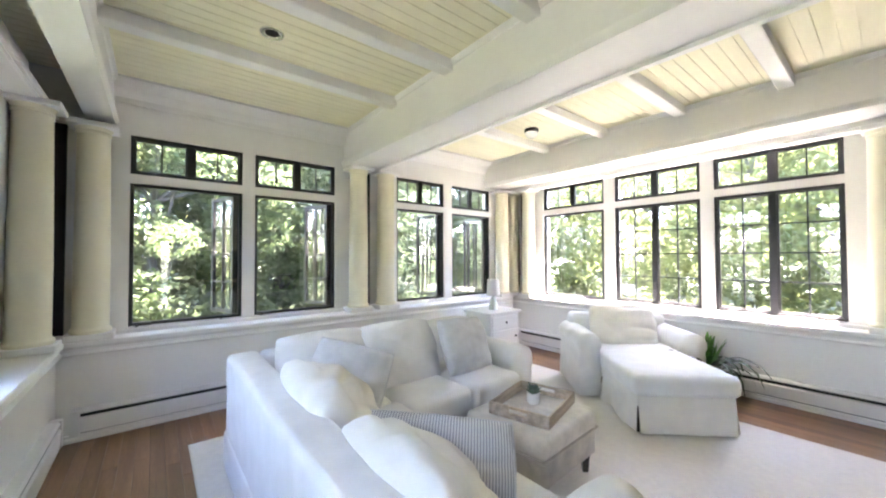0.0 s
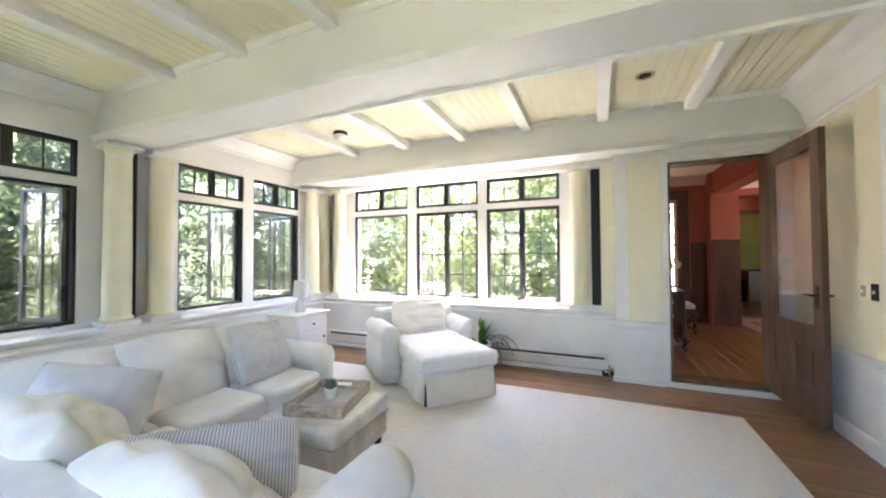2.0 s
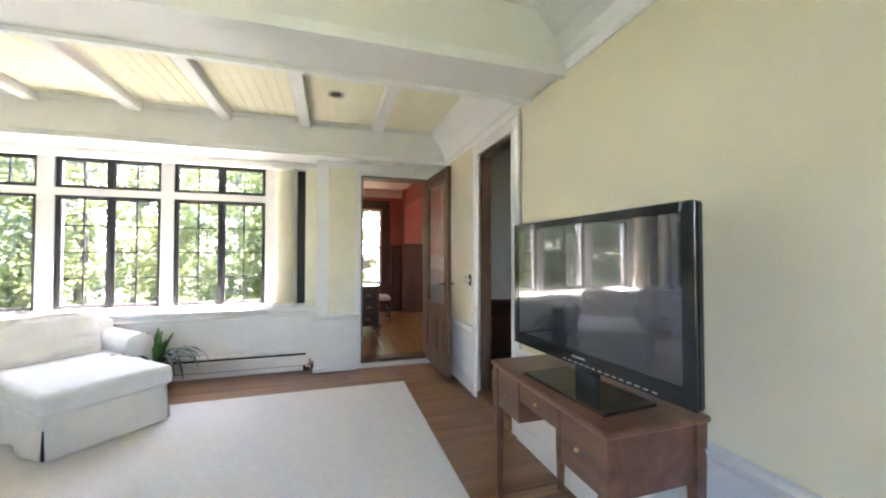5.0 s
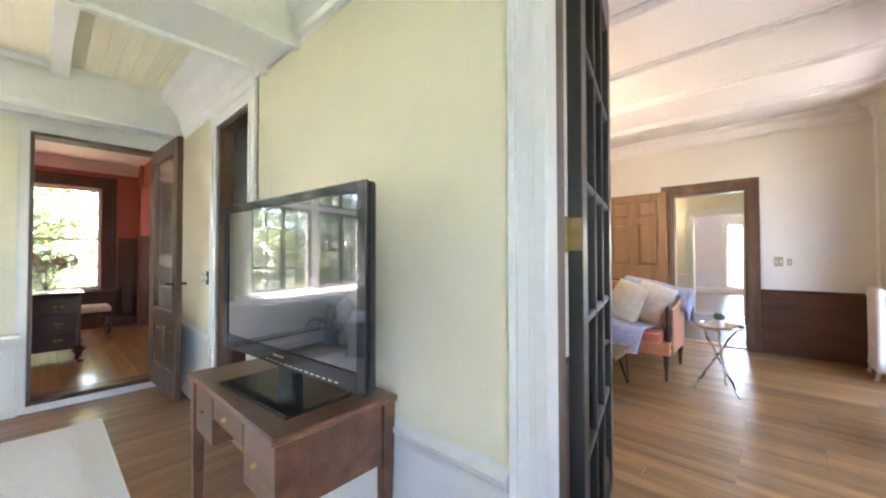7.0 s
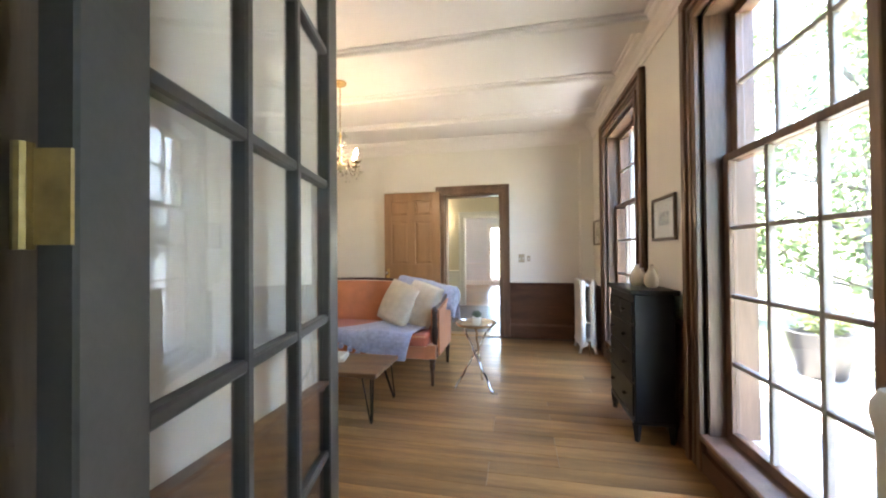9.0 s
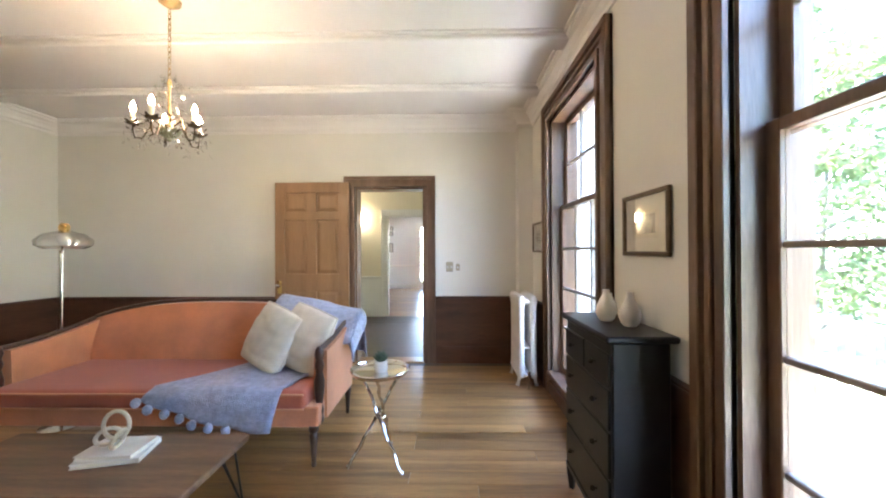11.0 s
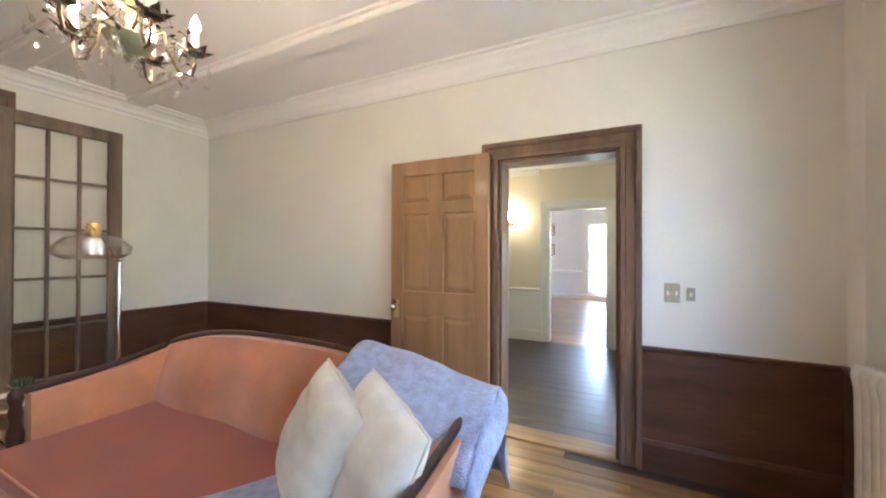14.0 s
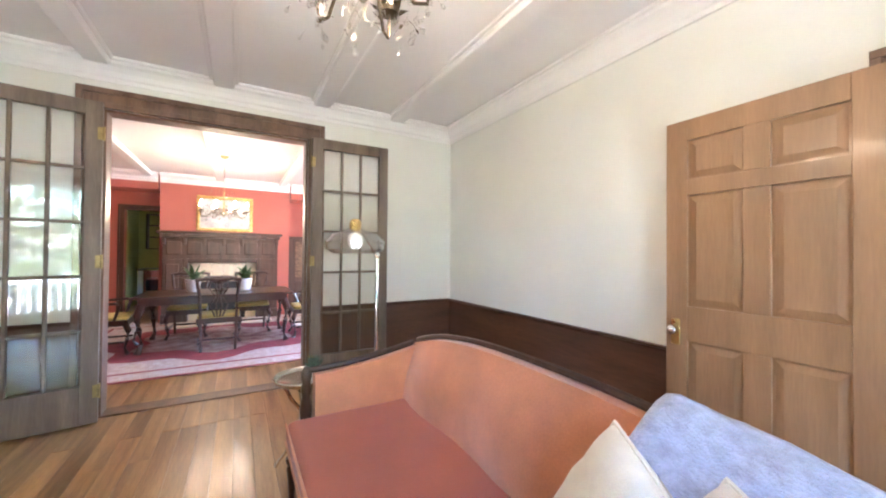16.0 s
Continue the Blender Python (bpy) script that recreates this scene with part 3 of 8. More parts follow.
profile_run(bm, CRL, (LX0, LY0, zc), (LX1, LY0, zc), (0, 1, 0))
profile_run(bm, CRL, (LX1, LY0, zc), (LX1, LY1, zc), (-1, 0, 0))
profile_run(bm, CRL, (LX0, LY0, zc), (LX0, LY1, zc), (1, 0, 0))
profile_run(bm, CRL, (LX0, LY1, zc), (LX1, LY1, zc), (0, -1, 0))
profile_run(bm, CRL, (-0.58, LY0, zc), (-0.58, -6.46, zc), (1, 0, 0), mitre=1.0)
profile_run(bm, CRL, (LX0, -6.46, zc), (-0.58, -6.46, zc), (0, 1, 0), mitre=1.0)
structure("trim_crown_living", bm, CEIL, "white plaster crown moulding", "trim")


def wainscot(name, segs):
    """Dark panelled boarding with a cap rail and a tall base, along each (p, q, out)."""
    bm = bmesh.new()
    for p, q, o in segs:
        profile_run(bm, [(0, 0), (0.014, 0), (0.014, 0.78), (0, 0.78)], (*p, ZL), (*q, ZL), (*o, 0))
        profile_run(bm, [(0, 0), (0.028, 0), (0.028, 0.17), (0.022, 0.19), (0.018, 0.20), (0, 0.20)], (*p, ZL), (*q, ZL), (*o, 0))
        profile_run(bm, [(0, 0), (0.018, 0), (0.022, 0.012), (0.036, 0.022), (0.036, 0.034), (0, 0.034)], (*p, ZL + 0.76), (*q, ZL + 0.76), (*o, 0))
    return structure(name, bm, WAINS, "dark mahogany wainscot boarding with a cap rail", "wainscot")


wainscot("wainscot_south", [((-0.58, LY0), (HD[0] - 0.13, LY0), (0, 1)), ((HD[1] + 0.13, LY0), (LX1, LY0), (0, 1))])
wainscot("wainscot_east", [((LX1, LY0), (LX1, FO[0] - 0.16), (-1, 0)), ((LX1, FO[1] + 0.16), (LX1, NB[2] - 0.014), (-1, 0))])
wainscot("wainscot_west", [((LX0, -6.46), (LX0, W2[0] - 0.17), (1, 0)), ((LX0, W2[1] + 0.17), (LX0, W1[0] - 0.17), (1, 0)), ((LX0, W1[1] + 0.17), (LX0, LY1), (1, 0)),
                           ((-0.58, LY0), (-0.58, -6.446), (1, 0)), ((LX0, -6.46), (-0.566, -6.46), (0, 1))])
wainscot("wainscot_closet", [((NB[0], LY1 - 0.04), (NB[0], NB[2] - 0.014), (-1, 0)), ((NB[0] - 0.014, NB[2]), (LX1, NB[2]), (0, -1))])
wainscot("wainscot_lobby", [((LB[0], LY1), (LB[0], LB[1] + 0.10), (-1, 0)), ((NB[1], LB[1] + 0.10), (LB[0], LB[1] + 0.10), (0, 1)), ((NB[1], LB[1] + 0.10), (NB[1], LY1), (1, 0))])
wainscot("wainscot_north", [((NB[1], LY1), (2.80, LY1), (0, -1))])
casing("trim_casing_hall_door", 'x', LY0, 1, HD[0], HD[1], ZL, HD[3], 0.13, 0.045, TRIMW, "brown stained stepped door casing")
jamb_lining("trim_jamb_hall_door", 'x', LY0 - 0.19, LY0, HD[0], HD[1], ZL, HD[3], TRIMW, "brown stained door jamb")
casing("trim_casing_double_door", 'y', LX1, -1, FO[0], FO[1], ZL, FO[3], 0.16, 0.045, TRIMW, "brown stained stepped casing of the double door")
jamb_lining("trim_jamb_double_door", 'y', LX1, LX1 + 0.15, FO[0], FO[1], ZL, FO[3], TRIMW, "brown stained door jamb")


def tall_window(name, hole):
    """A six-over-twelve sash window with a deep stained casing and a low sill."""
    a, b, z0, z1 = hole
    w = b - a
    wd = thing(name, "tall sash window with small panes in brown stained casing", "window", pose(LX0, a, 0, 0, 0, 90), "living room windows", "structure")
    bm = bmesh.new()
    for f0, f1, d in ((0, 0.17, 0.025), (0, 0.05, 0.05), (0.07, 0.10, 0.04), (0.13, 0.17, 0.045)):
        for u0, u1, q0, q1 in ((-0.17 + f0, -0.17 + f1, ZL, z1 + 0.17 - f1), (w + 0.17 - f1, w + 0.17 - f0, ZL, z1 + 0.17 - f1), (-0.17 + f0, w + 0.17 - f0, z1 + 0.17 - f1, z1 + 0.17 - f0)):
            box(bm, u0, u1, -d, 0.0, q0, q1, bevel=0.004)
    part("casing", bm, TRIMW, wd)
    bm = bmesh.new()
    for u0, u1, q0, q1 in ((0, 0.02, z0, z1), (w - 0.02, w, z0, z1), (0, w, z1 - 0.02, z1)):
        box(bm, u0, u1, 0, 0.24, q0, q1)
    part("jamb", bm, TRIMW, wd)
    bm = bmesh.new()
    box(bm, -0.17, w + 0.17, -0.012, 0.0, ZL + 0.01, z0 - 0.03)
    box(bm, -0.17, w + 0.17, -0.035, 0.0, ZL, ZL + 0.12, bevel=0.004)
    part("apron", bm, WAINS, wd, "dark panel under the sill")
    bm = bmesh.new()
    box(bm, -0.02, w + 0.02, -0.05, 0.20, z0 - 0.03, z0 + 0.005, bevel=0.008)
    part("sill", bm, TRIMW, wd)
    mid = 1.82
    for nm, q0, q1, rows, yy, st in (("lower_sash", z0 + 0.006, mid + 0.02, 4, 0.10, 0.05), ("upper_sash", mid - 0.02, z1 - 0.02, 2, 0.145, 0.05)):
        bm = bmesh.new()
        W_ = w - 0.04
        for d in ((0, st, 0, q1 - q0), (W_ - st, W_, 0, q1 - q0), (st, W_ - st, 0, st), (st, W_ - st, q1 - q0 - 0.04, q1 - q0)):
            box(bm, d[0], d[1], -0.02, 0.02, d[2], d[3], bevel=0.004)
        fr = part(nm, bm, TRIMW, wd)
        fr.matrix_local = pose(0.02, yy, q0)
        iw, ih = W_ - 2 * st, q1 - q0 - st - 0.04
        for i in (1, 2):
            x = st + iw * i / 3
            bm = bmesh.new()
            box(bm, x - 0.011, x + 0.011, -0.017, 0.017, st, q1 - q0 - 0.04, bevel=0.004)
            part("muntin", bm, MUNT, fr, "grey painted muntin")
        for i in range(1, rows):
            z = st + ih * i / rows
            bm = bmesh.new()
            box(bm, st, W_ - st, -0.015, 0.015, z - 0.011, z + 0.011, bevel=0.004)
            part("muntin", bm, MUNT, fr, "grey painted muntin")
        bm = bmesh.new()
        box(bm, st, W_ - st, -0.002, 0.002, st, q1 - q0 - 0.04)
        g = part("pane", bm, GLASS, fr)
        g.visible_shadow = False
    return wd


MUNT = material("grey_brown_muntin_paint", (0.30, 0.26, 0.23), 0.5, var=0.1, scale=8)
tall_window("window_11", W1)
tall_window("window_12", W2)

# ---- setting: hall and the bright room behind it ----
HY = -9.70
BD = (0.66, 1.50, 0.0, 2.16)
wall("wall_hall_north", 'x', LY0 - 0.19, LY0 - 0.09, -1.2, 5.0, 0.0, 3.25, [HD], HALLY, "warm cream painted hall wall")
wall("wall_hall_south", 'x', HY - 0.15, HY, 0.32, 5.0, 0.0, 3.25, [BD], HALLY, "warm cream hall wall with white dado")
wall("wall_hall_west", 'y', 0.17, 0.32, HY - 0.15, -8.55, 0.0, 3.25, [], HALLY, "warm cream hall wall with white dado")
# opening out of view, added to let light into the hall
wall("wall_hall_outer", 'y', -1.2, -1.05, HY - 0.15, -6.8, 0.0, 3.25, [(-8.8, -7.6, 0.7, 2.5)], HALLY, "warm cream hall wall with an added light opening")
wall("wall_hall_back", 'x', HY - 0.15, HY, -1.2, 0.17, 0.0, 3.25, [], HALLY, "warm cream hall wall")
wall("wall_hall_east", 'y', 4.85, 5.0, HY, -6.82, 0.0, 3.25, [], HALLY, "warm cream hall wall")
bm = bmesh.new()
box(bm, -1.2, 5.0, HY - 0.15, LY0 - 0.09, 2.78, 2.98)
structure("ceiling_hall", bm, CEIL, "white plaster hall ceiling", "ceiling")
bm = bmesh.new()
for p, q, o in (((1.62, HY), (4.85, HY), (0, 1)), ((0.32, HY), (0.54, HY), (0, 1)), ((0.32, HY), (0.32, -8.55), (1, 0))):
    profile_run(bm, [(0, 0), (0.012, 0), (0.012, 0.80), (0, 0.80)], (*p, ZL), (*q, ZL), (*o, 0))
    profile_run(bm, [(0, 0), (0.025, 0), (0.025, 0.15), (0.015, 0.18), (0, 0.18)], (*p, ZL), (*q, ZL), (*o, 0))
    profile_run(bm, [(0, 0), (0.02, 0), (0.035, 0.02), (0.035, 0.035), (0, 0.045)], (*p, ZL + 0.78), (*q, ZL + 0.78), (*o, 0))
    profile_run(bm, [(0, 0), (0.03, 0), (0.07, 0.06), (0.07, 0.08), (0, 0.08)], (*p, 2.70), (*q, 2.70), (*o, 0))
structure("trim_hall", bm, WHITE, "white hall dado, baseboard and crown", "trim")
casing("trim_casing_bright_room", 'x', HY, 1, BD[0], BD[1], ZL, BD[3], 0.12, 0.03, WHITE, "white door casing")
jamb_lining("trim_jamb_bright_room", 'x', HY - 0.15, HY, BD[0], BD[1], ZL, BD[3], WHITE, "white door jamb")
BW = (0.62, 1.28, 0.30, 2.30)
PALE = material("cool_white_wall_paint", (0.76, 0.77, 0.78), 0.6, var=0.02, scale=1.5)
wall("wall_bright_south", 'x', -15.35, -15.2, -1.2, 4.2, 0.0, 3.1, [BW], PALE, "pale wall with a tall window")
# opening out of view, added so daylight brightens this room
wall("wall_bright_east", 'y', 4.05, 4.2, -15.2, HY - 0.15, 0.0, 3.1, [(-12.8, -12.0, 0.9, 2.2)], PALE, "pale wall with an added light opening")
wall("wall_bright_west", 'y', -1.2, -1.05, -15.2, HY - 0.15, 0.0, 3.1, [], PALE, "pale painted wall")
bm = bmesh.new()
box(bm, -1.2, 4.2, -15.35, HY - 0.15, 2.75, 2.9)
structure("ceiling_bright_room", bm, CEIL, "white ceiling of the bright room", "ceiling")
bm = bmesh.new()
profile_run(bm, [(0, 0), (0.02, 0), (0.02, 0.14), (0, 0.16)], (-1.05, -15.2, ZL), (4.05, -15.2, ZL), (0, 1, 0))
profile_run(bm, [(0, 0), (0.03, 0), (0.03, 0.04), (0, 0.05)], (1.45, -15.2, 0.88), (4.05, -15.2, 0.88), (0, 1, 0))
structure("trim_bright_room", bm, WHITE, "white baseboard and dado rail", "trim")
casing("trim_casing_bright_window", 'x', -15.2, 1, BW[0], BW[1], BW[2], BW[3], 0.13, 0.03, WHITE, "white painted window casing")
tw = thing("window_13", "tall bright sash window with white bars", "window", pose(BW[0], -15.2, 0), "", "structure")
bm = bmesh.new()
for d in ((0, 0.04, BW[2], BW[3]), (0.62, 0.66, BW[2], BW[3]), (0, 0.66, BW[2], BW[2] + 0.05), (0, 0.66, 1.42, 1.47), (0, 0.66, BW[3] - 0.04, BW[3])):
    box(bm, d[0], d[1], -0.10, -0.06, d[2], d[3])
part("frame", bm, WHITE, tw)

# ---- setting: dining room ----
DE = 9.62
CD = 2.93
NE_X = 8.85
NWIN = (-1.14, -0.15, 0.75, 2.48)
wall("wall_dining_nook_east", 'y', NE_X, NE_X + 0.2, -1.62, 0.28, 0.0, 3.25, [NWIN], RED, "red wall with a bright window over dark panelling")
wall("wall_dining_nook_north", 'x', 0.13, 0.28, SX1 + 0.16, NE_X, 0.0, 3.25, [], RED, "terracotta red painted wall")
bm = bmesh.new()
box(bm, 5.15, SX1 + 0.16, -0.04, -0.03, 0.0, 3.2)
structure("wall_dining_corner", bm, RED, "terracotta red painted wall", "wall")
bm = bmesh.new()
box(bm, 8.55, DE + 1.0, -2.05, -1.62, 0.0, 3.25)
structure("wall_dining_pier", bm, RED, "terracotta red pier between nook and dining room", "wall")
bm = bmesh.new()
box(bm, 5.15, 8.55, -1.92, -1.66, 2.52, CD)
structure("dining_beam", bm, RED, "terracotta red dropped beam", "beam")
wall("wall_dining_chimney", 'y', DE, DE + 0.6, -5.25, -2.98, 0.0, 3.25, [], RED, "terracotta red chimney breast")
wall("wall_dining_east", 'y', DE + 0.6, DE + 0.75, -7.6, -1.62, 0.0, 3.25, [(-2.93, -2.35, 0.0, 2.26)], RED, "terracotta red wall of the recesses")
# opening out of view, added to let light into the dining room
wall("wall_dining_south", 'x', -7.75, -7.6, 5.08, DE + 0.75, 0.0, 3.25, [(6.2, 7.6, 0.9, 2.3)], RED, "terracotta red wall with an added light opening")
bm = bmesh.new()
box(bm, DE + 0.02, DE + 0.598, -2.95, -2.05, 2.62, 3.2)
box(bm, DE + 0.02, DE + 0.598, -7.6, -5.28, 2.62, 3.2)
structure("dining_lintel", bm, RED, "red lintels over the recesses", "wall")
bm = bmesh.new()
box(bm, 5.08, 10.5, -7.75, 0.28, CD, CD + 0.2)
structure("ceiling_dining", bm, CEIL, "white plaster dining room ceiling", "ceiling")
bm = bmesh.new()
for y in (-6.3, -5.1, -3.95, -2.8):
    box(bm, 5.15, DE, y - 0.07, y + 0.07, CD - 0.07, CD + 0.003, bevel=0.01)
structure("ceiling_dining_beams", bm, WHITE, "white boxed ceiling beams", "beam")
bm = bmesh.new()
profile_run(bm, CRL, (DE, -5.25, CD - 0.175), (DE, -2.98, CD - 0.175), (-1, 0, 0))
profile_run(bm, CRL, (NE_X, -1.62, CD - 0.175), (NE_X, 0.13, CD - 0.175), (-1, 0, 0))
profile_run(bm, CRL, (DE + 0.02, -2.95, CD - 0.175), (DE + 0.02, -2.05, CD - 0.175), (-1, 0, 0))
profile_run(bm, CRL, (DE + 0.02, -7.6, CD - 0.175), (DE + 0.02, -5.28, CD - 0.175), (-1, 0, 0))
structure("trim_crown_dining", bm, CEIL, "white crown moulding", "trim")
# floors beneath the boards
SUB = material("dark_subfloor", (0.03, 0.02, 0.015), 0.8)
bm = bmesh.new()
box(bm, -0.45, 5.46, -1.7, 4.77, -0.2, -0.012)
structure("floor_base", bm, SUB, "dark gap below the sunroom floor boards", "floor")
bm = bmesh.new()
box(bm, -1.2, 10.5, -15.4, -1.44, -0.2, ZL - 0.016)
box(bm, 5.05, 10.5, -1.44, 0.28, -0.2, ZL - 0.016)
structure("floor_base_house", bm, SUB, "dark gap below the house floor boards", "floor")

# unseen siding added outside the dining room, dark to keep pane reflections dim
SIDE = material("dark_unseen_cladding", (0.13, 0.12, 0.10), 0.8, var=0.04, scale=2, bump=0.05, bscale=40)
wall("siding_north", 'x', 0.283, 0.31, SX1 + 0.16, NE_X + 0.23, -0.6, 3.25, [], SIDE, "added dark siding outside the dining nook, out of view")
wall("siding_east", 'y', NE_X + 0.203, NE_X + 0.23, -1.62, 0.28, -0.6, 3.25, [NWIN], SIDE, "added dark siding round the nook window, out of view")

# ---- sunroom: furniture ----
LINEN = material("white_cotton_slipcover", (0.83, 0.815, 0.78), 0.9, var=0.03, scale=8, bump=0.25, bscale=260, sheen=0.15)
LINEN_C = material("cream_cotton_slipcover", (0.83, 0.80, 0.73), 0.9, var=0.03, scale=8, bump=0.25, bscale=260, sheen=0.15)
BLUEGREY = material("pale_blue_grey_linen", (0.64, 0.64, 0.645), 0.9, var=0.05, scale=14, bump=0.35, bscale=300, sheen=0.15)
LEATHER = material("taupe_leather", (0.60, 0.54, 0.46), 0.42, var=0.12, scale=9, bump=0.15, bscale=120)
# the body's leather in a lighter tone, used on the top only
LEATHER_L = material("taupe_leather_lighter_top", (0.72, 0.67, 0.58), 0.4, var=0.1, scale=9, bump=0.15, bscale=120)
DARKLEG = material("dark_stained_leg", (0.03, 0.02, 0.016), 0.35, var=0.15, scale=12)
TRAYW = material("limed_oak_tray", (0.58, 0.48, 0.37), 0.55, var=0.2, scale=6, bump=0.08, bscale=60, stretch=(0.5, 4, 4), detail=6)
TRAYB = material("grey_tray_bottom", (0.52, 0.49, 0.45), 0.5, var=0.12, scale=8)
POTW = material("white_ceramic", (0.80, 0.79, 0.77), 0.25, var=0.02, scale=8, bump=0)
SUCC = material("grey_green_succulent", (0.10, 0.15, 0.10), 0.5, var=0.3, scale=40)
LEAF = material("bright_green_leaf", (0.12, 0.30, 0.05), 0.4, var=0.3, scale=18)
LEAFD = material("dark_green_leaf", (0.06, 0.10, 0.05), 0.42, var=0.3, scale=18)
WALNUT = material("reddish_mahogany", (0.20, 0.085, 0.043), 0.32, var=0.25, scale=3, bump=0.05, bscale=40, stretch=(0.4, 4, 4), detail=7, coat=0.25)
PLASTIC = material("glossy_black_plastic", (0.012, 0.012, 0.013), 0.10, var=0.05, bump=0)
SCREEN = material("dark_glossy_screen", (0.030, 0.031, 0.036), 0.03, var=0.03, bump=0, spec=1.0, coat=1.0)
SHADEW = material("white_lamp_shade", (0.82, 0.81, 0.79), 0.8, var=0.02, bump=0.1, bscale=200)
PALEGREEN = material("pale_sage_ceramic", (0.62, 0.66, 0.60), 0.35, var=0.04)


def striped():
    mat = material("grey_ticking_stripe", (0.66, 0.66, 0.66), 0.9, var=0.03, scale=10, bump=0.3, bscale=300)
    nt = mat.node_tree
    b = nt.nodes["Principled BSDF"]
    tc = nt.nodes.new("ShaderNodeTexCoord")
    wv = nt.nodes.new("ShaderNodeTexWave")
    wv.bands_direction = 'X'
    wv.inputs["Scale"].default_value = 26
    wv.inputs["Distortion"].default_value = 0.35
    wv.inputs["Detail Scale"].default_value = 3
    nt.links.new(tc.outputs["Object"], wv.inputs[0])
    rp = nt.nodes.new("ShaderNodeValToRGB")
    rp.color_ramp.elements[0].position, rp.color_ramp.elements[1].position = 0.3, 0.6
    rp.color_ramp.elements[0].color = (0.36, 0.36, 0.37, 1)
    rp.color_ramp.elements[1].color = (0.70, 0.695, 0.68, 1)
    nt.links.new(wv.outputs[0], rp.inputs[0])
    nt.links.new(rp.outputs[0], b.inputs["Base Color"])
    return mat


STRIPE = striped()


def cushion_mesh(w, d, h, seed=0, wrinkle=0.012, n=34, puff=1.0, rnd_=0.35):
    """A stuffed cushion, w by d across and h thick, pinched at its corners, with soft creases."""
    bm = bmesh.new()
    off = Vector((seed * 7.3, seed * 3.1, seed * 1.7))
    top, bot = {}, {}
    for i in range(n + 1):
        for j in range(n + 1):
            u, v = 2 * i / n - 1, 2 * j / n - 1
            e = max(0.0, (1 - abs(u) ** 2.4) * (1 - abs(v) ** 2.4)) ** (0.42 / puff)
            x, y = u * w / 2 * math.sqrt(1 - rnd_ * v * v * u * u), v * d / 2 * math.sqrt(1 - rnd_ * u * u * v * v)
            x *= 1 - 0.05 * (1 - abs(v) ** 3) * abs(u) ** 3
            y *= 1 - 0.05 * (1 - abs(u) ** 3) * abs(v) ** 3
            p = Vector((x * 6, y * 6, 0))
            q = Vector((p.x * 0.5 + 0.6 * noise.noise(p * 0.6 + off), p.y * 1.3, 0))
            wr = wrinkle * (0.8 * noise.noise(p + off) + 0.5 * noise.noise(q * 2.0 + off)) - wrinkle * 1.3 * max(0, 0.35 - abs(noise.noise(q * 1.1 + off * 2))) * 2.0
            z = h / 2 * e
            top[i, j] = bm.verts.new((x, y, z + wr * min(1, e * 2)))
            bot[i, j] = top[i, j] if i in (0, n) or j in (0, n) else bm.verts.new((x, y, -z * 0.9 - wr * 0.5 * min(1, e * 2)))
    for i in range(n):
        for j in range(n):
            bm.faces.new((top[i, j], top[i + 1, j], top[i + 1, j + 1], top[i, j + 1]))
            q = [bot[i, j], bot[i, j + 1], bot[i + 1, j + 1], bot[i + 1, j]]
            bm.faces.new(q)
    return bm


def pillow(name, w, d, h, m, mat, label, seed, group="", wrinkle=0.012, piping=None, category="pillow"):
    p = tagged(part(name, cushion_mesh(w, d, h, seed, wrinkle, rnd_=0.24 if category == "cushion" else 0.14), mat, None, "", "all"), label, category, group)
    p.matrix_world = m
    if piping:
        bm = bmesh.new()
        pts = []
        for k in range(64):
            a = 2 * math.pi * k / 64
            c, s = math.cos(a), math.sin(a)
            r = 1 / max(abs(c), abs(s))
            u, v = c * r, s * r
            q_ = math.sqrt(1 - 0.14 * u * u * v * v)
            pts.append((q_ * u * w / 2 * (1 - 0.05 * (1 - abs(v) ** 3) * abs(u) ** 3), q_ * v * d / 2 * (1 - 0.05 * (1 - abs(u) ** 3) * abs(v) ** 3), 0))
        tube(bm, pts, 0.006, 6, True)
        part("piping", bm, piping, p)
    return p


def soft_box(bm, x0, x1, y0, y1, z0, z1, r=0.05, seg=4, amp=0.006, seed=0, cuts=3):
    vs = box(bm, x0, x1, y0, y1, z0, z1, bevel=r, seg=seg)
    es = list({e for v in vs if v.is_valid for e in v.link_edges})
    sub = bmesh.ops.subdivide_edges(bm, edges=[e for e in es if e.calc_length() > 0.12], cuts=cuts, use_grid_fill=True)
    for v in {v for e in bm.edges for v in e.verts if v in set(vs)} | {g for g in sub["geom"] if isinstance(g, bmesh.types.BMVert)}:
        v.co += amp * noise.noise_vector(v.co * 5 + Vector((seed, seed, 0)))


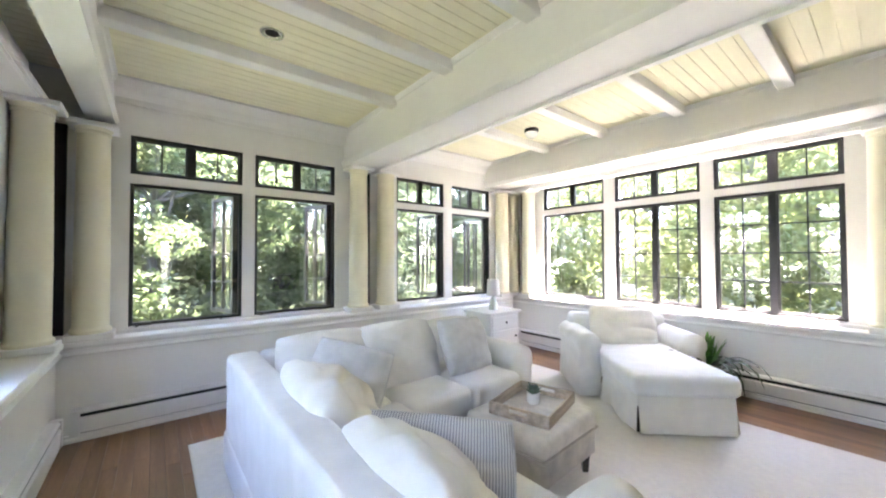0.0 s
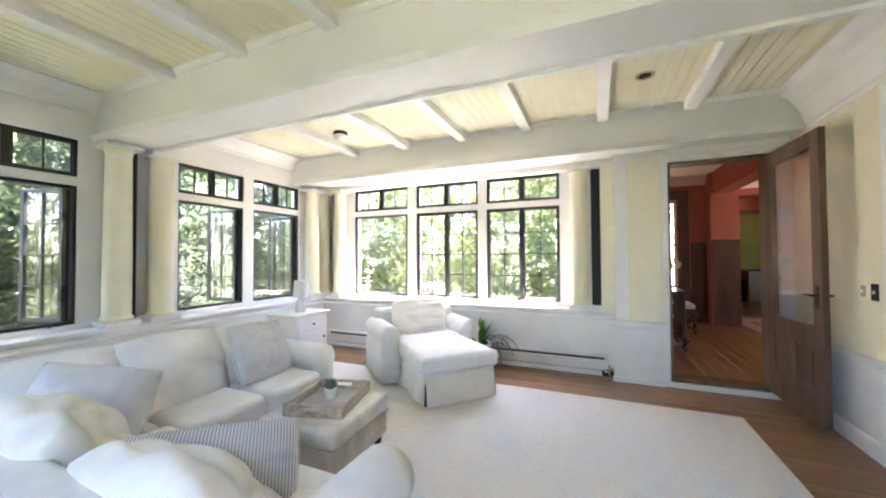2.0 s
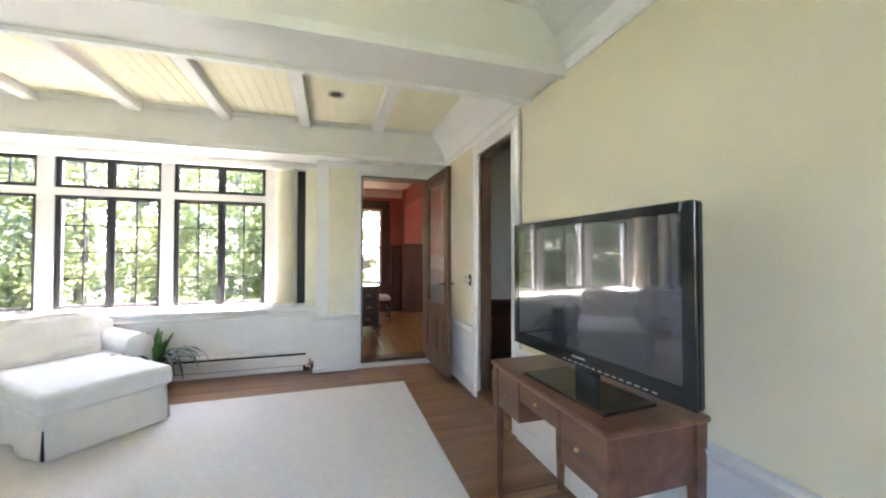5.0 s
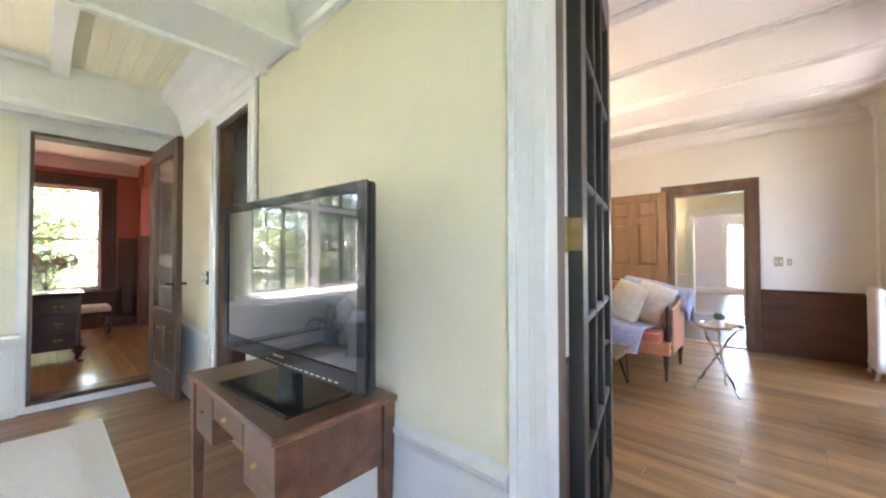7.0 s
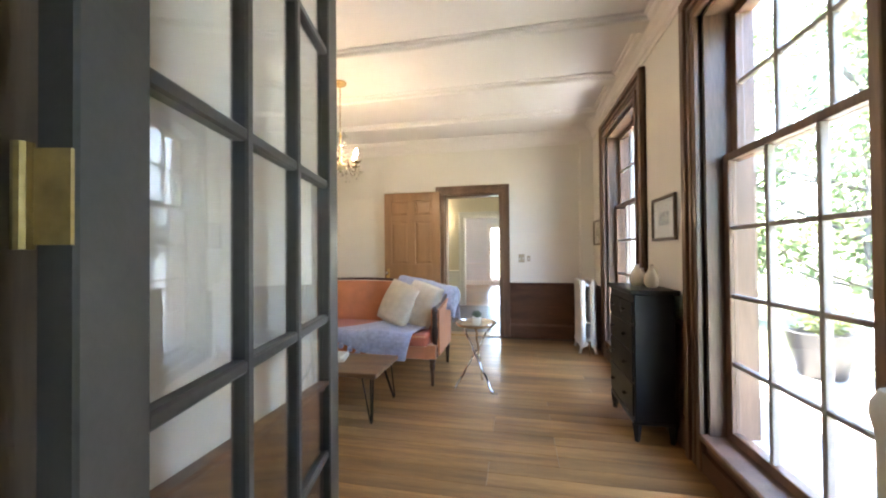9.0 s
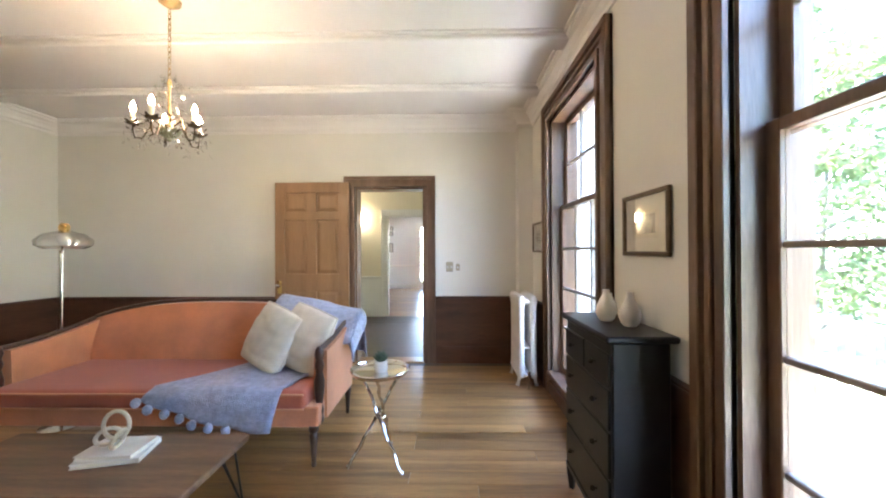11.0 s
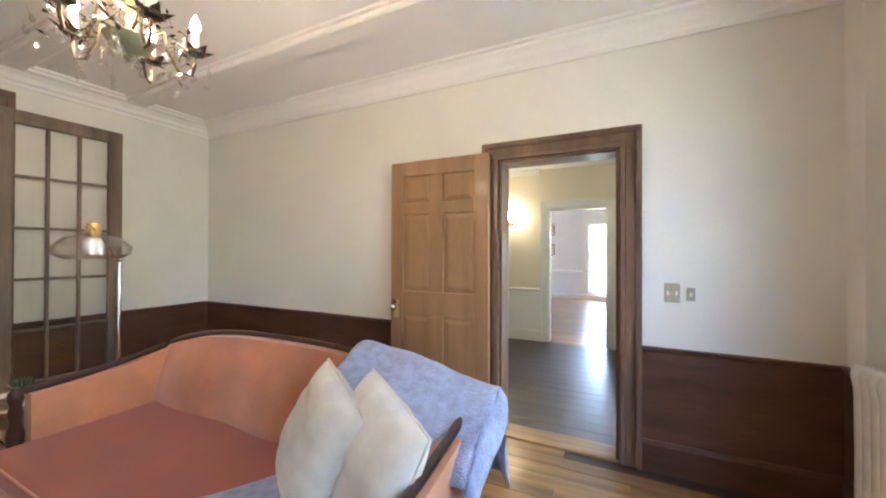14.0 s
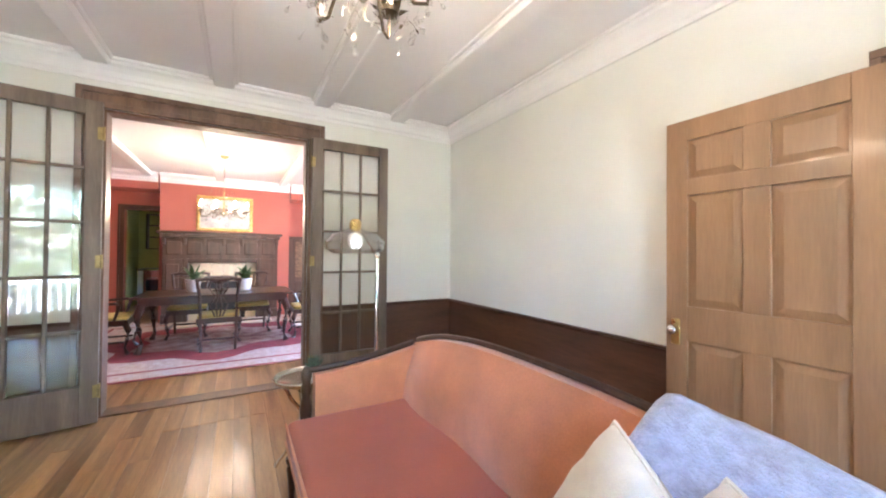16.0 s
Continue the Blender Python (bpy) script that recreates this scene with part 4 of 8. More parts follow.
def rolled_arm(bm, x0, x1, y0, y1, zt, r, seed=0, along='y'):
    """A slipcovered arm with a rolled top running along y, its base down to the floor."""
    xm = (x0 + x1) / 2
    n = 14
    prof = []
    w = (x1 - x0) / 2
    for k in range(n + 1):
        a = math.pi * (-0.20 + 1.40 * k / n)
        prof.append((xm + r * math.cos(a), zt - r + r * math.sin(a)))
    prof = [(x1 - 0.02, 0.02), (x1 - 0.03, zt - 2 * r)] + prof + [(x0 + 0.03, zt - 2 * r), (x0 + 0.02, 0.02)]
    rings = []
    steps = 12
    for i in range(steps + 1):
        y = y0 + (y1 - y0) * i / steps
        f = 1.0
        if i in (0, steps):
            f = 0.93
        ring = []
        for px, pz in prof:
            q = Vector((xm + (px - xm) * f, y, (zt - r) + (pz - zt + r) * (f if pz > zt - 2 * r else 1)))
            q += 0.006 * noise.noise_vector(q * 6 + Vector((seed, 0, 0)))
            q.z = max(q.z, 0.012)
            ring.append(bm.verts.new(q))
        rings.append(ring)
    m = len(prof)
    for a, b in zip(rings, rings[1:]):
        for k in range(m):
            bm.faces.new((a[k], a[(k + 1) % m], b[(k + 1) % m], b[k]))
    bm.faces.new(rings[0][::-1])
    bm.faces.new(rings[-1])


def skirt(bm, pts, z0, z1, seed=0, amp=0.012):
    """A hanging cloth skirt along a line of (x, y), with folds."""
    dense = []
    for (ax, ay), (bx, by) in zip(pts, pts[1:]):
        n = max(2, int(math.hypot(bx - ax, by - ay) / 0.03))
        nx, ny = (by - ay), -(bx - ax)
        L = math.hypot(nx, ny)
        for i in range(n):
            f = i / n
            dense.append((ax + (bx - ax) * f, ay + (by - ay) * f, nx / L, ny / L))
    dense.append((*pts[-1], dense[-1][2], dense[-1][3]))
    rows = []
    for k in range(5):
        f = k / 4
        row = []
        for i, (x, y, nx, ny) in enumerate(dense):
            w = amp * (f ** 1.3) * (1.2 * math.sin(i * 0.42 + seed) + noise.noise(Vector((i * 0.22, seed, 0))) * 2) + 0.03 * f
            row.append(bm.verts.new((x + nx * w, y + ny * w, z1 + (z0 - z1) * f)))
        rows.append(row)
    for a, b in zip(rows, rows[1:]):
        for i in range(len(a) - 1):
            bm.faces.new((a[i], a[i + 1], b[i + 1], b[i]))


# rug under everything
rug = thing("area_rug", "large cream wool area rug on the oak floor", "rug", pose(0, 0, 0))
bm = bmesh.new()
vs = box(bm, 0.70, 4.30, -0.80, 3.76, 0.002, 0.012, bevel=0.004, seg=2)
part("rug_surface", bm, RUG, rug)
bm = bmesh.new()
RBIND = material("cream_rug_binding", (0.70, 0.66, 0.58), 0.9, var=0.04, scale=40, bump=0.3, bscale=300)
for d in ((0.69, 0.70, -0.81, 3.77), (4.30, 4.31, -0.81, 3.77), (0.70, 4.30, -0.81, -0.80), (0.70, 4.30, 3.76, 3.77)):
    box(bm, d[0], d[1], d[2], d[3], 0.001, 0.0125, bevel=0.003)
part("binding", bm, RBIND, rug)

# sectional sofa: one run along x = 0.82, the other along y = 3.25
sec = thing("sectional_sofa", "white slipcovered corner sofa with rolled arms on the rug", "sofa", pose(0, 0, 0.012))
bm = bmesh.new()
soft_box(bm, 0.84, 1.70, 1.20, 3.22, 0.03, 0.28, 0.03, 3, 0.004, 1)
soft_box(bm, 1.70, 2.78, 2.44, 3.22, 0.03, 0.28, 0.03, 3, 0.004, 2)
part("base", bm, LINEN, sec, "", "all")
bm = bmesh.new()
soft_box(bm, 0.85, 1.04, 1.05, 3.21, 0.0, 0.755, 0.035, 4, 0.005, 3, 5)
part("back", bm, LINEN, sec, "", "all")
bm = bmesh.new()
soft_box(bm, 1.04, 2.90, 3.04, 3.21, 0.0, 0.755, 0.035, 4, 0.005, 4, 5)
part("back", bm, LINEN, sec, "", "all")
bm = bmesh.new()
rolled_arm(bm, 2.76, 3.04, 2.44, 3.24, 0.64, 0.125, 5)
part("arm", bm, LINEN, sec, "", "all")
bm = bmesh.new()
rolled_arm(bm, -0.14, 0.14, -0.42, 0.48, 0.64, 0.125, 6)
a_ = part("arm", bm, LINEN, sec, "", "all")
a_.matrix_local = pose(1.30, 1.08, 0, 0, 0, 90)
for k, (x0, x1, y0, y1) in enumerate(((1.0, 1.74, 1.20, 1.86), (1.0, 1.74, 1.87, 2.53), (1.0, 1.72, 2.54, 3.06), (1.73, 2.26, 2.36, 3.06), (2.27, 2.79, 2.36, 3.06))):
    bm = bmesh.new()
    soft_box(bm, x0, x1, y0, y1, 0.26, 0.46, 0.06, 5, 0.010, 11 + k, 4)
    part("seat_cushion", bm, LINEN if k > 1 else LINEN_C, sec, "", "all")
pillow("back_cushion", 0.66, 0.60, 0.32, pose(1.20, 1.47, 0.58, 48, 0, 90), LINEN_C, "cream creased loose back cushion on the sofa", 1, "loose back cushions", 0.034, category="cushion")
pillow("back_cushion", 0.74, 0.60, 0.34, pose(1.18, 2.20, 0.62, 54, 0, 90), LINEN_C, "cream creased loose back cushion on the sofa", 2, "loose back cushions", 0.040, category="cushion")
pillow("back_cushion", 0.70, 0.58, 0.28, pose(1.42, 2.94, 0.62, 66, 0, 0), LINEN, "white loose back cushion on the sofa", 3, "loose back cushions", 0.014, category="cushion")
pillow("back_cushion", 0.70, 0.58, 0.28, pose(1.98, 2.90, 0.63, 66, 0, 0), LINEN, "white loose back cushion on the sofa", 4, "loose back cushions", 0.014, category="cushion")
pillow("back_cushion", 0.58, 0.54, 0.24, pose(2.50, 2.92, 0.62, 66, 0, 0), LINEN_C, "cream loose back cushion on the sofa", 5, "loose back cushions", 0.014, category="cushion")
pillow("throw_pillow", 0.52, 0.52, 0.19, pose(1.40, 2.60, 0.63, 50, 14, -38), BLUEGREY, "pale blue-grey linen throw pillow leaning in the sofa corner", 6, "", 0.012, BLUEGREY)
pillow("throw_pillow", 0.56, 0.46, 0.19, pose(2.50, 2.72, 0.67, 66, 4, 8), BLUEGREY, "pale grey linen throw pillow leaning on the sofa", 7, "", 0.012, BLUEGREY)
pillow("lumbar_pillow", 0.66, 0.34, 0.22, pose(1.38, 1.66, 0.58, 50, 4, -42), STRIPE, "grey and white striped lumbar pillow on the sofa", 8, "", 0.010, BLUEGREY)

# chaise armchair turned to the windows
ch = thing("chaise_armchair", "white slipcovered armchair with a long chaise seat", "armchair", pose(3.69, 1.50, 0.012, 0, 0, -43))
bm = bmesh.new()
soft_box(bm, -0.37, 0.37, 0.02, 1.40, 0.20, 0.30, 0.02, 2, 0.003, 21)
part("seat_base", bm, LINEN_C, ch, "", "all")
bm = bmesh.new()
skirt(bm, [(-0.36, 0.74), (-0.36, 0.02)], 0.01, 0.30, 1)
part("skirt", bm, LINEN_C, ch, "", "all")
bm = bmesh.new()
skirt(bm, [(-0.36, 0.02), (0.36, 0.02)], 0.01, 0.30, 2, 0.006)
part("skirt", bm, LINEN_C, ch, "", "all")
bm = bmesh.new()
skirt(bm, [(0.36, 0.02), (0.36, 0.74)], 0.01, 0.30, 3)
part("skirt", bm, LINEN_C, ch, "", "all")
bm = bmesh.new()
soft_box(bm, -0.40, 0.40, -0.02, 1.22, 0.29, 0.455, 0.05, 5, 0.008, 22, 5)
part("seat_cushion", bm, LINEN, ch, "", "all")
for s in (-1, 1):
    bm = bmesh.new()
    rolled_arm(bm, -0.13, 0.13, 0.0, 0.80, 0.63, 0.115, 23 + s)
    ar = part("arm", bm, LINEN, ch, "", "all")
    ar.matrix_local = pose(s * 0.49, 0.72, 0)
bm = bmesh.new()
soft_box(bm, -0.52, 0.52, 1.28, 1.52, 0.012, 0.74, 0.07, 5, 0.010, 26, 4)
part("backrest", bm, LINEN, ch, "", "all")
for x, y in ((-0.34, 0.06), (0.34, 0.06), (-0.34, 1.35), (0.34, 1.35)):
    boxpart("leg", (x - 0.02, x + 0.02, y - 0.02, y + 0.02, 0.0, 0.21), DARKLEG, ch)
pillow("back_cushion", 0.74, 0.50, 0.24, ch.matrix_world @ pose(0, 1.17, 0.62, 64, 0, 0), LINEN_C, "cream loose back cushion on the armchair", 9, "", 0.022, category="cushion")

# leather ottoman with a tray
ot = thing("ottoman", "taupe leather ottoman on dark tapered legs", "ottoman", pose(2.385, 1.965, 0.012, 0, 0, 4))
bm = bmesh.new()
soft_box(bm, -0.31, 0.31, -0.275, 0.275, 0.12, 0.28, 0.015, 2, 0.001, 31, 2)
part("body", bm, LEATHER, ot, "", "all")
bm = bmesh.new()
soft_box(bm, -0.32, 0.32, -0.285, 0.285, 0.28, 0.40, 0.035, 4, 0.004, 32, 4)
part("cushion_top", bm, LEATHER_L, ot, "padded leather top, lighter than the body", "all")
bm = bmesh.new()
tube(bm, [(-0.32, -0.285, 0.283), (0.32, -0.285, 0.283), (0.32, 0.285, 0.283), (-0.32, 0.285, 0.283)], 0.006, 6, True)
part("piping", bm, LEATHER, ot)
for x, y in ((-0.26, -0.225), (0.26, -0.225), (-0.26, 0.225), (0.26, 0.225)):
    bm = bmesh.new()
    cyl(bm, (x, y, 0.0), (x, y, 0.125), 0.022, 0.034, 4)
    part("leg", bm, DARKLEG, ot, "dark tapered wooden leg")
tr = thing("serving_tray", "limed oak serving tray with cut-out handles on the ottoman", "tray", pose(2.41, 1.97, 0.412, 0, 0, 15))
boxpart("bottom", (-0.23, 0.23, -0.18, 0.18, 0.0, 0.012), TRAYB, tr, 0.002)
for nm, d in (("side", (-0.24, 0.24, -0.195, -0.18, 0, 0.075)), ("side", (-0.24, 0.24, 0.18, 0.195, 0, 0.075))):
    boxpart(nm, d, TRAYW, tr, 0.003)
for s in (-1, 1):
    bm = bmesh.new()
    x0, x1 = sorted((s * 0.225, s * 0.24))
    for d in ((-0.18, -0.06, 0, 0.075), (0.06, 0.18, 0, 0.075), (-0.06, 0.06, 0, 0.035), (-0.06, 0.06, 0.06, 0.075)):
        box(bm, x0, x1, d[0], d[1], d[2], d[3])
    part("side", bm, TRAYW, tr, "end board with a hand hole")


def succulent(name, m, size, label):
    s = thing(name, label, "potted plant", m)
    bm = bmesh.new()
    lathe(bm, [(size * 0.62, 0), (size * 0.75, size * 0.2), (size * 0.78, size * 1.25), (size * 0.70, size * 1.25), (size * 0.66, size * 1.1), (0.001, size * 1.1)], seg=20)
    part("pot", bm, POTW, s, "white ceramic pot", True)
    bm = bmesh.new()
    rnd = random.Random(4)
    for k in range(26):
        a = k * 2.4
        t = k / 26
        tilt = 0.25 + 0.9 * t
        L = size * (1.5 - 0.4 * t) * rnd.uniform(0.85, 1.1)
        d = Vector((math.cos(a) * math.sin(tilt), math.sin(a) * math.sin(tilt), math.cos(tilt)))
        b0 = Vector((0, 0, size * 1.1))
        cyl(bm, b0, b0 + d * L * 0.45, size * 0.08, size * 0.15, 5)
        cyl(bm, b0 + d * L * 0.45, b0 + d * L, size * 0.15, 0.001, 5)
    part("leaves", bm, SUCC, s, "grey-green pointed leaves")
    return s


succulent("succulent", pose(2.45, 2.00, 0.424), 0.055, "small succulent in a white pot on the tray")


def strap_plant(m):
    p = thing("dracaena", "green strap-leaved houseplant in a dark pot on the floor", "houseplant", m)
    bm = bmesh.new()
    lathe(bm, [(0.09, 0), (0.13, 0.02), (0.145, 0.22), (0.15, 0.25), (0.135, 0.25), (0.125, 0.21), (0.001, 0.21)], seg=20)
    part("pot", bm, DARKG, p, "dark grey pot", True)
    rnd = random.Random(12)
    for k in range(44):
        inner = k < 18
        a = k * 2.399 + rnd.uniform(-0.2, 0.2)
        L = rnd.uniform(0.30, 0.44) if inner else rnd.uniform(0.38, 0.62)
        lean = rnd.uniform(0.06, 0.35) if inner else rnd.uniform(0.5, 1.1)
        bm = bmesh.new()
        n = 7
        rows = []
        for i in range(n + 1):
            f = i / n
            bend = lean + (0.15 if inner else 1.1) * f * f
            r = 0.02 + L * f * math.sin(bend) * 0.9
            z = 0.22 + L * f * math.cos(bend * 0.8)
            w = (0.034 if inner else 0.022) * (math.sin(math.pi * min(1, f * 0.85 + 0.12)) ** 0.8)
            c = Vector((math.cos(a) * r, math.sin(a) * r, z))
            t = Vector((-math.sin(a), math.cos(a), 0))
            rows.append([bm.verts.new(c - t * w), bm.verts.new(c + Vector((0, 0, -0.008))), bm.verts.new(c + t * w)])
        for A, B in zip(rows, rows[1:]):
            bm.faces.new((A[0], A[1], B[1], B[0]))
            bm.faces.new((A[1], A[2], B[2], B[1]))
        part("leaf", bm, LEAF if inner else LEAFD, p, "", True)
    return p


strap_plant(pose(4.72, 1.66, 0.0))

# side cabinet with a lamp
cb = thing("side_cabinet", "white painted side cabinet with one drawer by the wall", "cabinet", pose(4.02, 3.86, 0))
bm = bmesh.new()
box(bm, -0.27, 0.27, -0.22, 0.22, 0.06, 0.66, bevel=0.004)
part("body", bm, WHITE, cb)
boxpart("top", (-0.30, 0.30, -0.25, 0.25, 0.66, 0.69), WHITE, cb, 0.006)
d_ = boxpart("drawer", (-0.24, 0.24, -0.235, -0.22, 0.47, 0.63), WHITE, cb, 0.004)
bm = bmesh.new()
ball(bm, (0, -0.25, 0.55), 0.014)
part("knob", bm, IRON, d_, "dark metal knob", True)
d_ = boxpart("door", (-0.24, 0.24, -0.235, -0.22, 0.09, 0.45), WHITE, cb, 0.004)
bm = bmesh.new()
ball(bm, (0.18, -0.25, 0.36), 0.014)
part("knob", bm, IRON, d_, "dark metal knob", True)
for x in (-0.24, 0.24):
    for y in (-0.19, 0.19):
        boxpart("foot", (x - 0.025, x + 0.025, y - 0.025, y + 0.025, 0, 0.06), WHITE, cb)
tl = thing("table_lamp", "white table lamp with a pale base on the side cabinet", "lamp", pose(4.02, 3.84, 0.69))
bm = bmesh.new()
lathe(bm, [(0.06, 0), (0.062, 0.01), (0.055, 0.05), (0.045, 0.13), (0.02, 0.17), (0.012, 0.20), (0.012, 0.24), (0.001, 0.24)])
part("base", bm, PALEGREEN, tl, "pale sage ceramic base", True)
bm = bmesh.new()
lathe(bm, [(0.085, 0.19), (0.092, 0.19), (0.078, 0.40), (0.072, 0.40), (0.001, 0.40)], seg=28)
part("shade", bm, SHADEW, tl, "white drum shade", True)


def baseboard_heater(name, p, q, out):
    """A low white convector; a dark back plate paints the shade in its top and foot slots."""
    P, Q, o = Vector((*p, 0)), Vector((*q, 0)), Vector((*out, 0))
    h = thing(name, "long white baseboard heater along the wall", "heater", pose(0, 0, 0), "baseboard heaters")
    bm = bmesh.new()
    profile_run(bm, [(0, 0.05), (0.012, 0.05), (0.012, 0.235), (0, 0.235)], P, Q, o)
    part("back", bm, SHADOWGAP, h, "back plate coloured dark as slot shade")
    bm = bmesh.new()
    profile_run(bm, [(0.05, 0.075), (0.062, 0.07), (0.066, 0.175), (0.055, 0.188), (0.05, 0.183)], P, Q, o)
    part("front_panel", bm, HEATER, h)
    bm = bmesh.new()
    profile_run(bm, [(0, 0.225), (0.05, 0.222), (0.062, 0.215), (0.062, 0.222), (0.05, 0.235), (0, 0.24)], P, Q, o)
    part("hood", bm, HEATER, h)
    d = (Q - P).normalized()
    for e, s in ((P, 1), (Q, -1)):
        bm = bmesh.new()
        profile_run(bm, [(0, 0.05), (0.068, 0.05), (0.068, 0.24), (0, 0.245)], e, e + d * s * 0.05, o)
        part("end_cap", bm, HEATER, h)
    return h


baseboard_heater("baseboard_heater", (0.0, 4.42), (5.0, 4.42), (0, -1))
baseboard_heater("baseboard_heater", (5.10, 0.20), (5.10, 4.30), (-1, 0))
baseboard_heater("baseboard_heater", (-0.087, -1.2), (-0.087, 4.25), (1, 0))
vv = thing("radiator_valve", "small metal bleed valve at the heater's end", "valve", pose(5.02, 0.20, 0.13))
bm = bmesh.new()
cyl(bm, (0, 0, -0.13), (0, 0, 0.02), 0.009)
cyl(bm, (-0.02, 0, 0.0), (0.02, 0, 0.0), 0.014)
part("stem", bm, CHROME, vv)
bm = bmesh.new()
cyl(bm, (0, -0.04, 0.02), (0, 0.0, 0.02), 0.016)
part("knob", bm, HEATER, vv)


PLATE = material("aged_ivory_plate", (0.42, 0.37, 0.27), 0.4, var=0.08, scale=20)


def wall_plate(name, m, w, h, mat, label, toggles=1, cat="switch"):
    s = thing(name, label, cat, m)
    boxpart("plate", (-w / 2, w / 2, -0.007, 0, -h / 2, h / 2), mat, s, 0.002)
    for i in range(toggles):
        x = (i - (toggles - 1) / 2) * 0.046
        boxpart("toggle", (x - 0.006, x + 0.006, -0.016, -0.006, -0.012, 0.012), POTW, s, 0.001)
    return s


wall_plate("wall_outlet", pose(5.10, 0.93, 0.42, 0, 0, -90), 0.075, 0.115, WHITE, "white outlet plate on the dado wall", 0, "outlet")
wall_plate("light_switch", pose(3.87, SY0, 1.13, 0, 0, 180), 0.07, 0.115, IRON, "dark bronze switch plate beside the doorway", 1)
wall_plate("light_switch", pose(3.99, SY0, 1.13, 0, 0, 180), 0.045, 0.08, PLATE, "small brass switch plate beside the doorway", 1)


def ceiling_spot(name, x, y, z):
    s = thing(name, "small recessed ceiling light with a dark trim", "ceiling light", pose(x, y, z), "recessed lights")
    bm = bmesh.new()
    lathe(bm, [(0.075, 0), (0.075, -0.006), (0.055, -0.008), (0.045, -0.002), (0.045, 0.0)], seg=24)
    part("trim_ring", bm, CHROME, s, "", True)
    bm = bmesh.new()
    lathe(bm, [(0.045, -0.003), (0.03, -0.001), (0.001, -0.0005)], seg=20)
    part("baffle", bm, SHADOWGAP, s, "dark baffle", True)


ceiling_spot("recessed_light", 1.08, 3.07, 2.90)
ceiling_spot("recessed_light", 3.88, -0.08, 2.90)
fl = thing("flush_ceiling_light", "flush ceiling light with a glass bowl and dark rim", "ceiling light", pose(3.95, 3.14, 2.90))
bm = bmesh.new()
lathe(bm, [(0.08, 0), (0.085, -0.02), (0.08, -0.035), (0.06, -0.04)], seg=24)
part("rim", bm, IRON, fl, "dark metal rim", True)
bm = bmesh.new()
lathe(bm, [(0.07, -0.038), (0.078, -0.06), (0.06, -0.09), (0.03, -0.105), (0.001, -0.108)], seg=24)
part("bowl", bm, POTW, fl, "white glass bowl", True)

# desk with the television
dk = thing("console_desk", "small mahogany desk with two drawers and slim legs", "desk", pose(1.82, -1.155, 0))
boxpart("top", (-0.455, 0.455, -0.235, 0.235, 0.765, 0.79), WALNUT, dk, 0.006)
for x in (-0.42, 0.42):
    for y in (-0.20, 0.20):
        bm = bmesh.new()
        cyl(bm, (x, y, 0.0), (x, y, 0.766), 0.020, 0.036, 4)
        bmesh.ops.rotate(bm, verts=bm.verts, cent=(x, y, 0), matrix=Matrix.Rotation(radians(45), 3, 'Z'))
        part("leg", bm, WALNUT, dk)
boxpart("side_panel", (-0.43, -0.41, -0.19, 0.19, 0.54, 0.765), WALNUT, dk, 0.002)
boxpart("side_panel", (0.41, 0.43, -0.19, 0.19, 0.54, 0.765), WALNUT, dk, 0.002)
boxpart("back_panel", (-0.41, 0.41, -0.205, -0.19, 0.60, 0.765), WALNUT, dk, 0.002)
for x0, x1, z0 in ((-0.40, -0.17, 0.545), (-0.16, 0.16, 0.66), (0.17, 0.40, 0.545)):
    dd = boxpart("drawer", (x0, x1, -0.18, 0.212, z0, 0.758), WALNUT, dk, 0.004)
    bm = bmesh.new()
    ball(bm, ((x0 + x1) / 2, 0.222, (z0 + 0.758) / 2), 0.009)
    part("knob", bm, BRASS, dd, "", True)

tv = thing("television", "black flat-screen television on a glossy stand on the desk", "television", pose(1.73, -1.10, 0.79, 0, 0, 4.4))
bm = bmesh.new()
box(bm, -0.512, 0.512, -0.04, 0.0, 0.098, 0.762, bevel=0.012, seg=2)
box(bm, -0.38, 0.38, -0.085, -0.035, 0.16, 0.66, bevel=0.03, seg=2)
part("housing", bm, PLASTIC, tv)
bm = bmesh.new()
box(bm, -0.465, 0.465, -0.002, 0.0025, 0.165, 0.725)
part("screen", bm, SCREEN, tv, "dark reflective screen")
bm = bmesh.new()
for d in ((-0.512, -0.467, 0.10, 0.762), (0.467, 0.512, 0.10, 0.762), (-0.467, 0.467, 0.727, 0.762), (-0.467, 0.467, 0.10, 0.163)):
    box(bm, d[0], d[1], -0.004, 0.006, d[2], d[3], bevel=0.002)
part("bezel", bm, PLASTIC, tv, "glossy black bezel")
bm = bmesh.new()
for k in range(14):
    x = -0.38 + k * 0.035
    box(bm, x, x + 0.022, 0.0062, 0.0072, 0.112, 0.117)
box(bm, -0.04, 0.04, 0.0062, 0.0072, 0.135, 0.143)
part("marking", bm, CHROME, tv, "row of small silver marks")
bm = bmesh.new()
box(bm, -0.06, 0.06, -0.07, -0.02, 0.01, 0.13, bevel=0.01)
part("neck", bm, PLASTIC, tv)
bm = bmesh.new()
box(bm, -0.26, 0.26, -0.15, 0.12, 0.0, 0.014, bevel=0.006)
part("stand", bm, PLASTIC, tv, "glossy black stand plate")


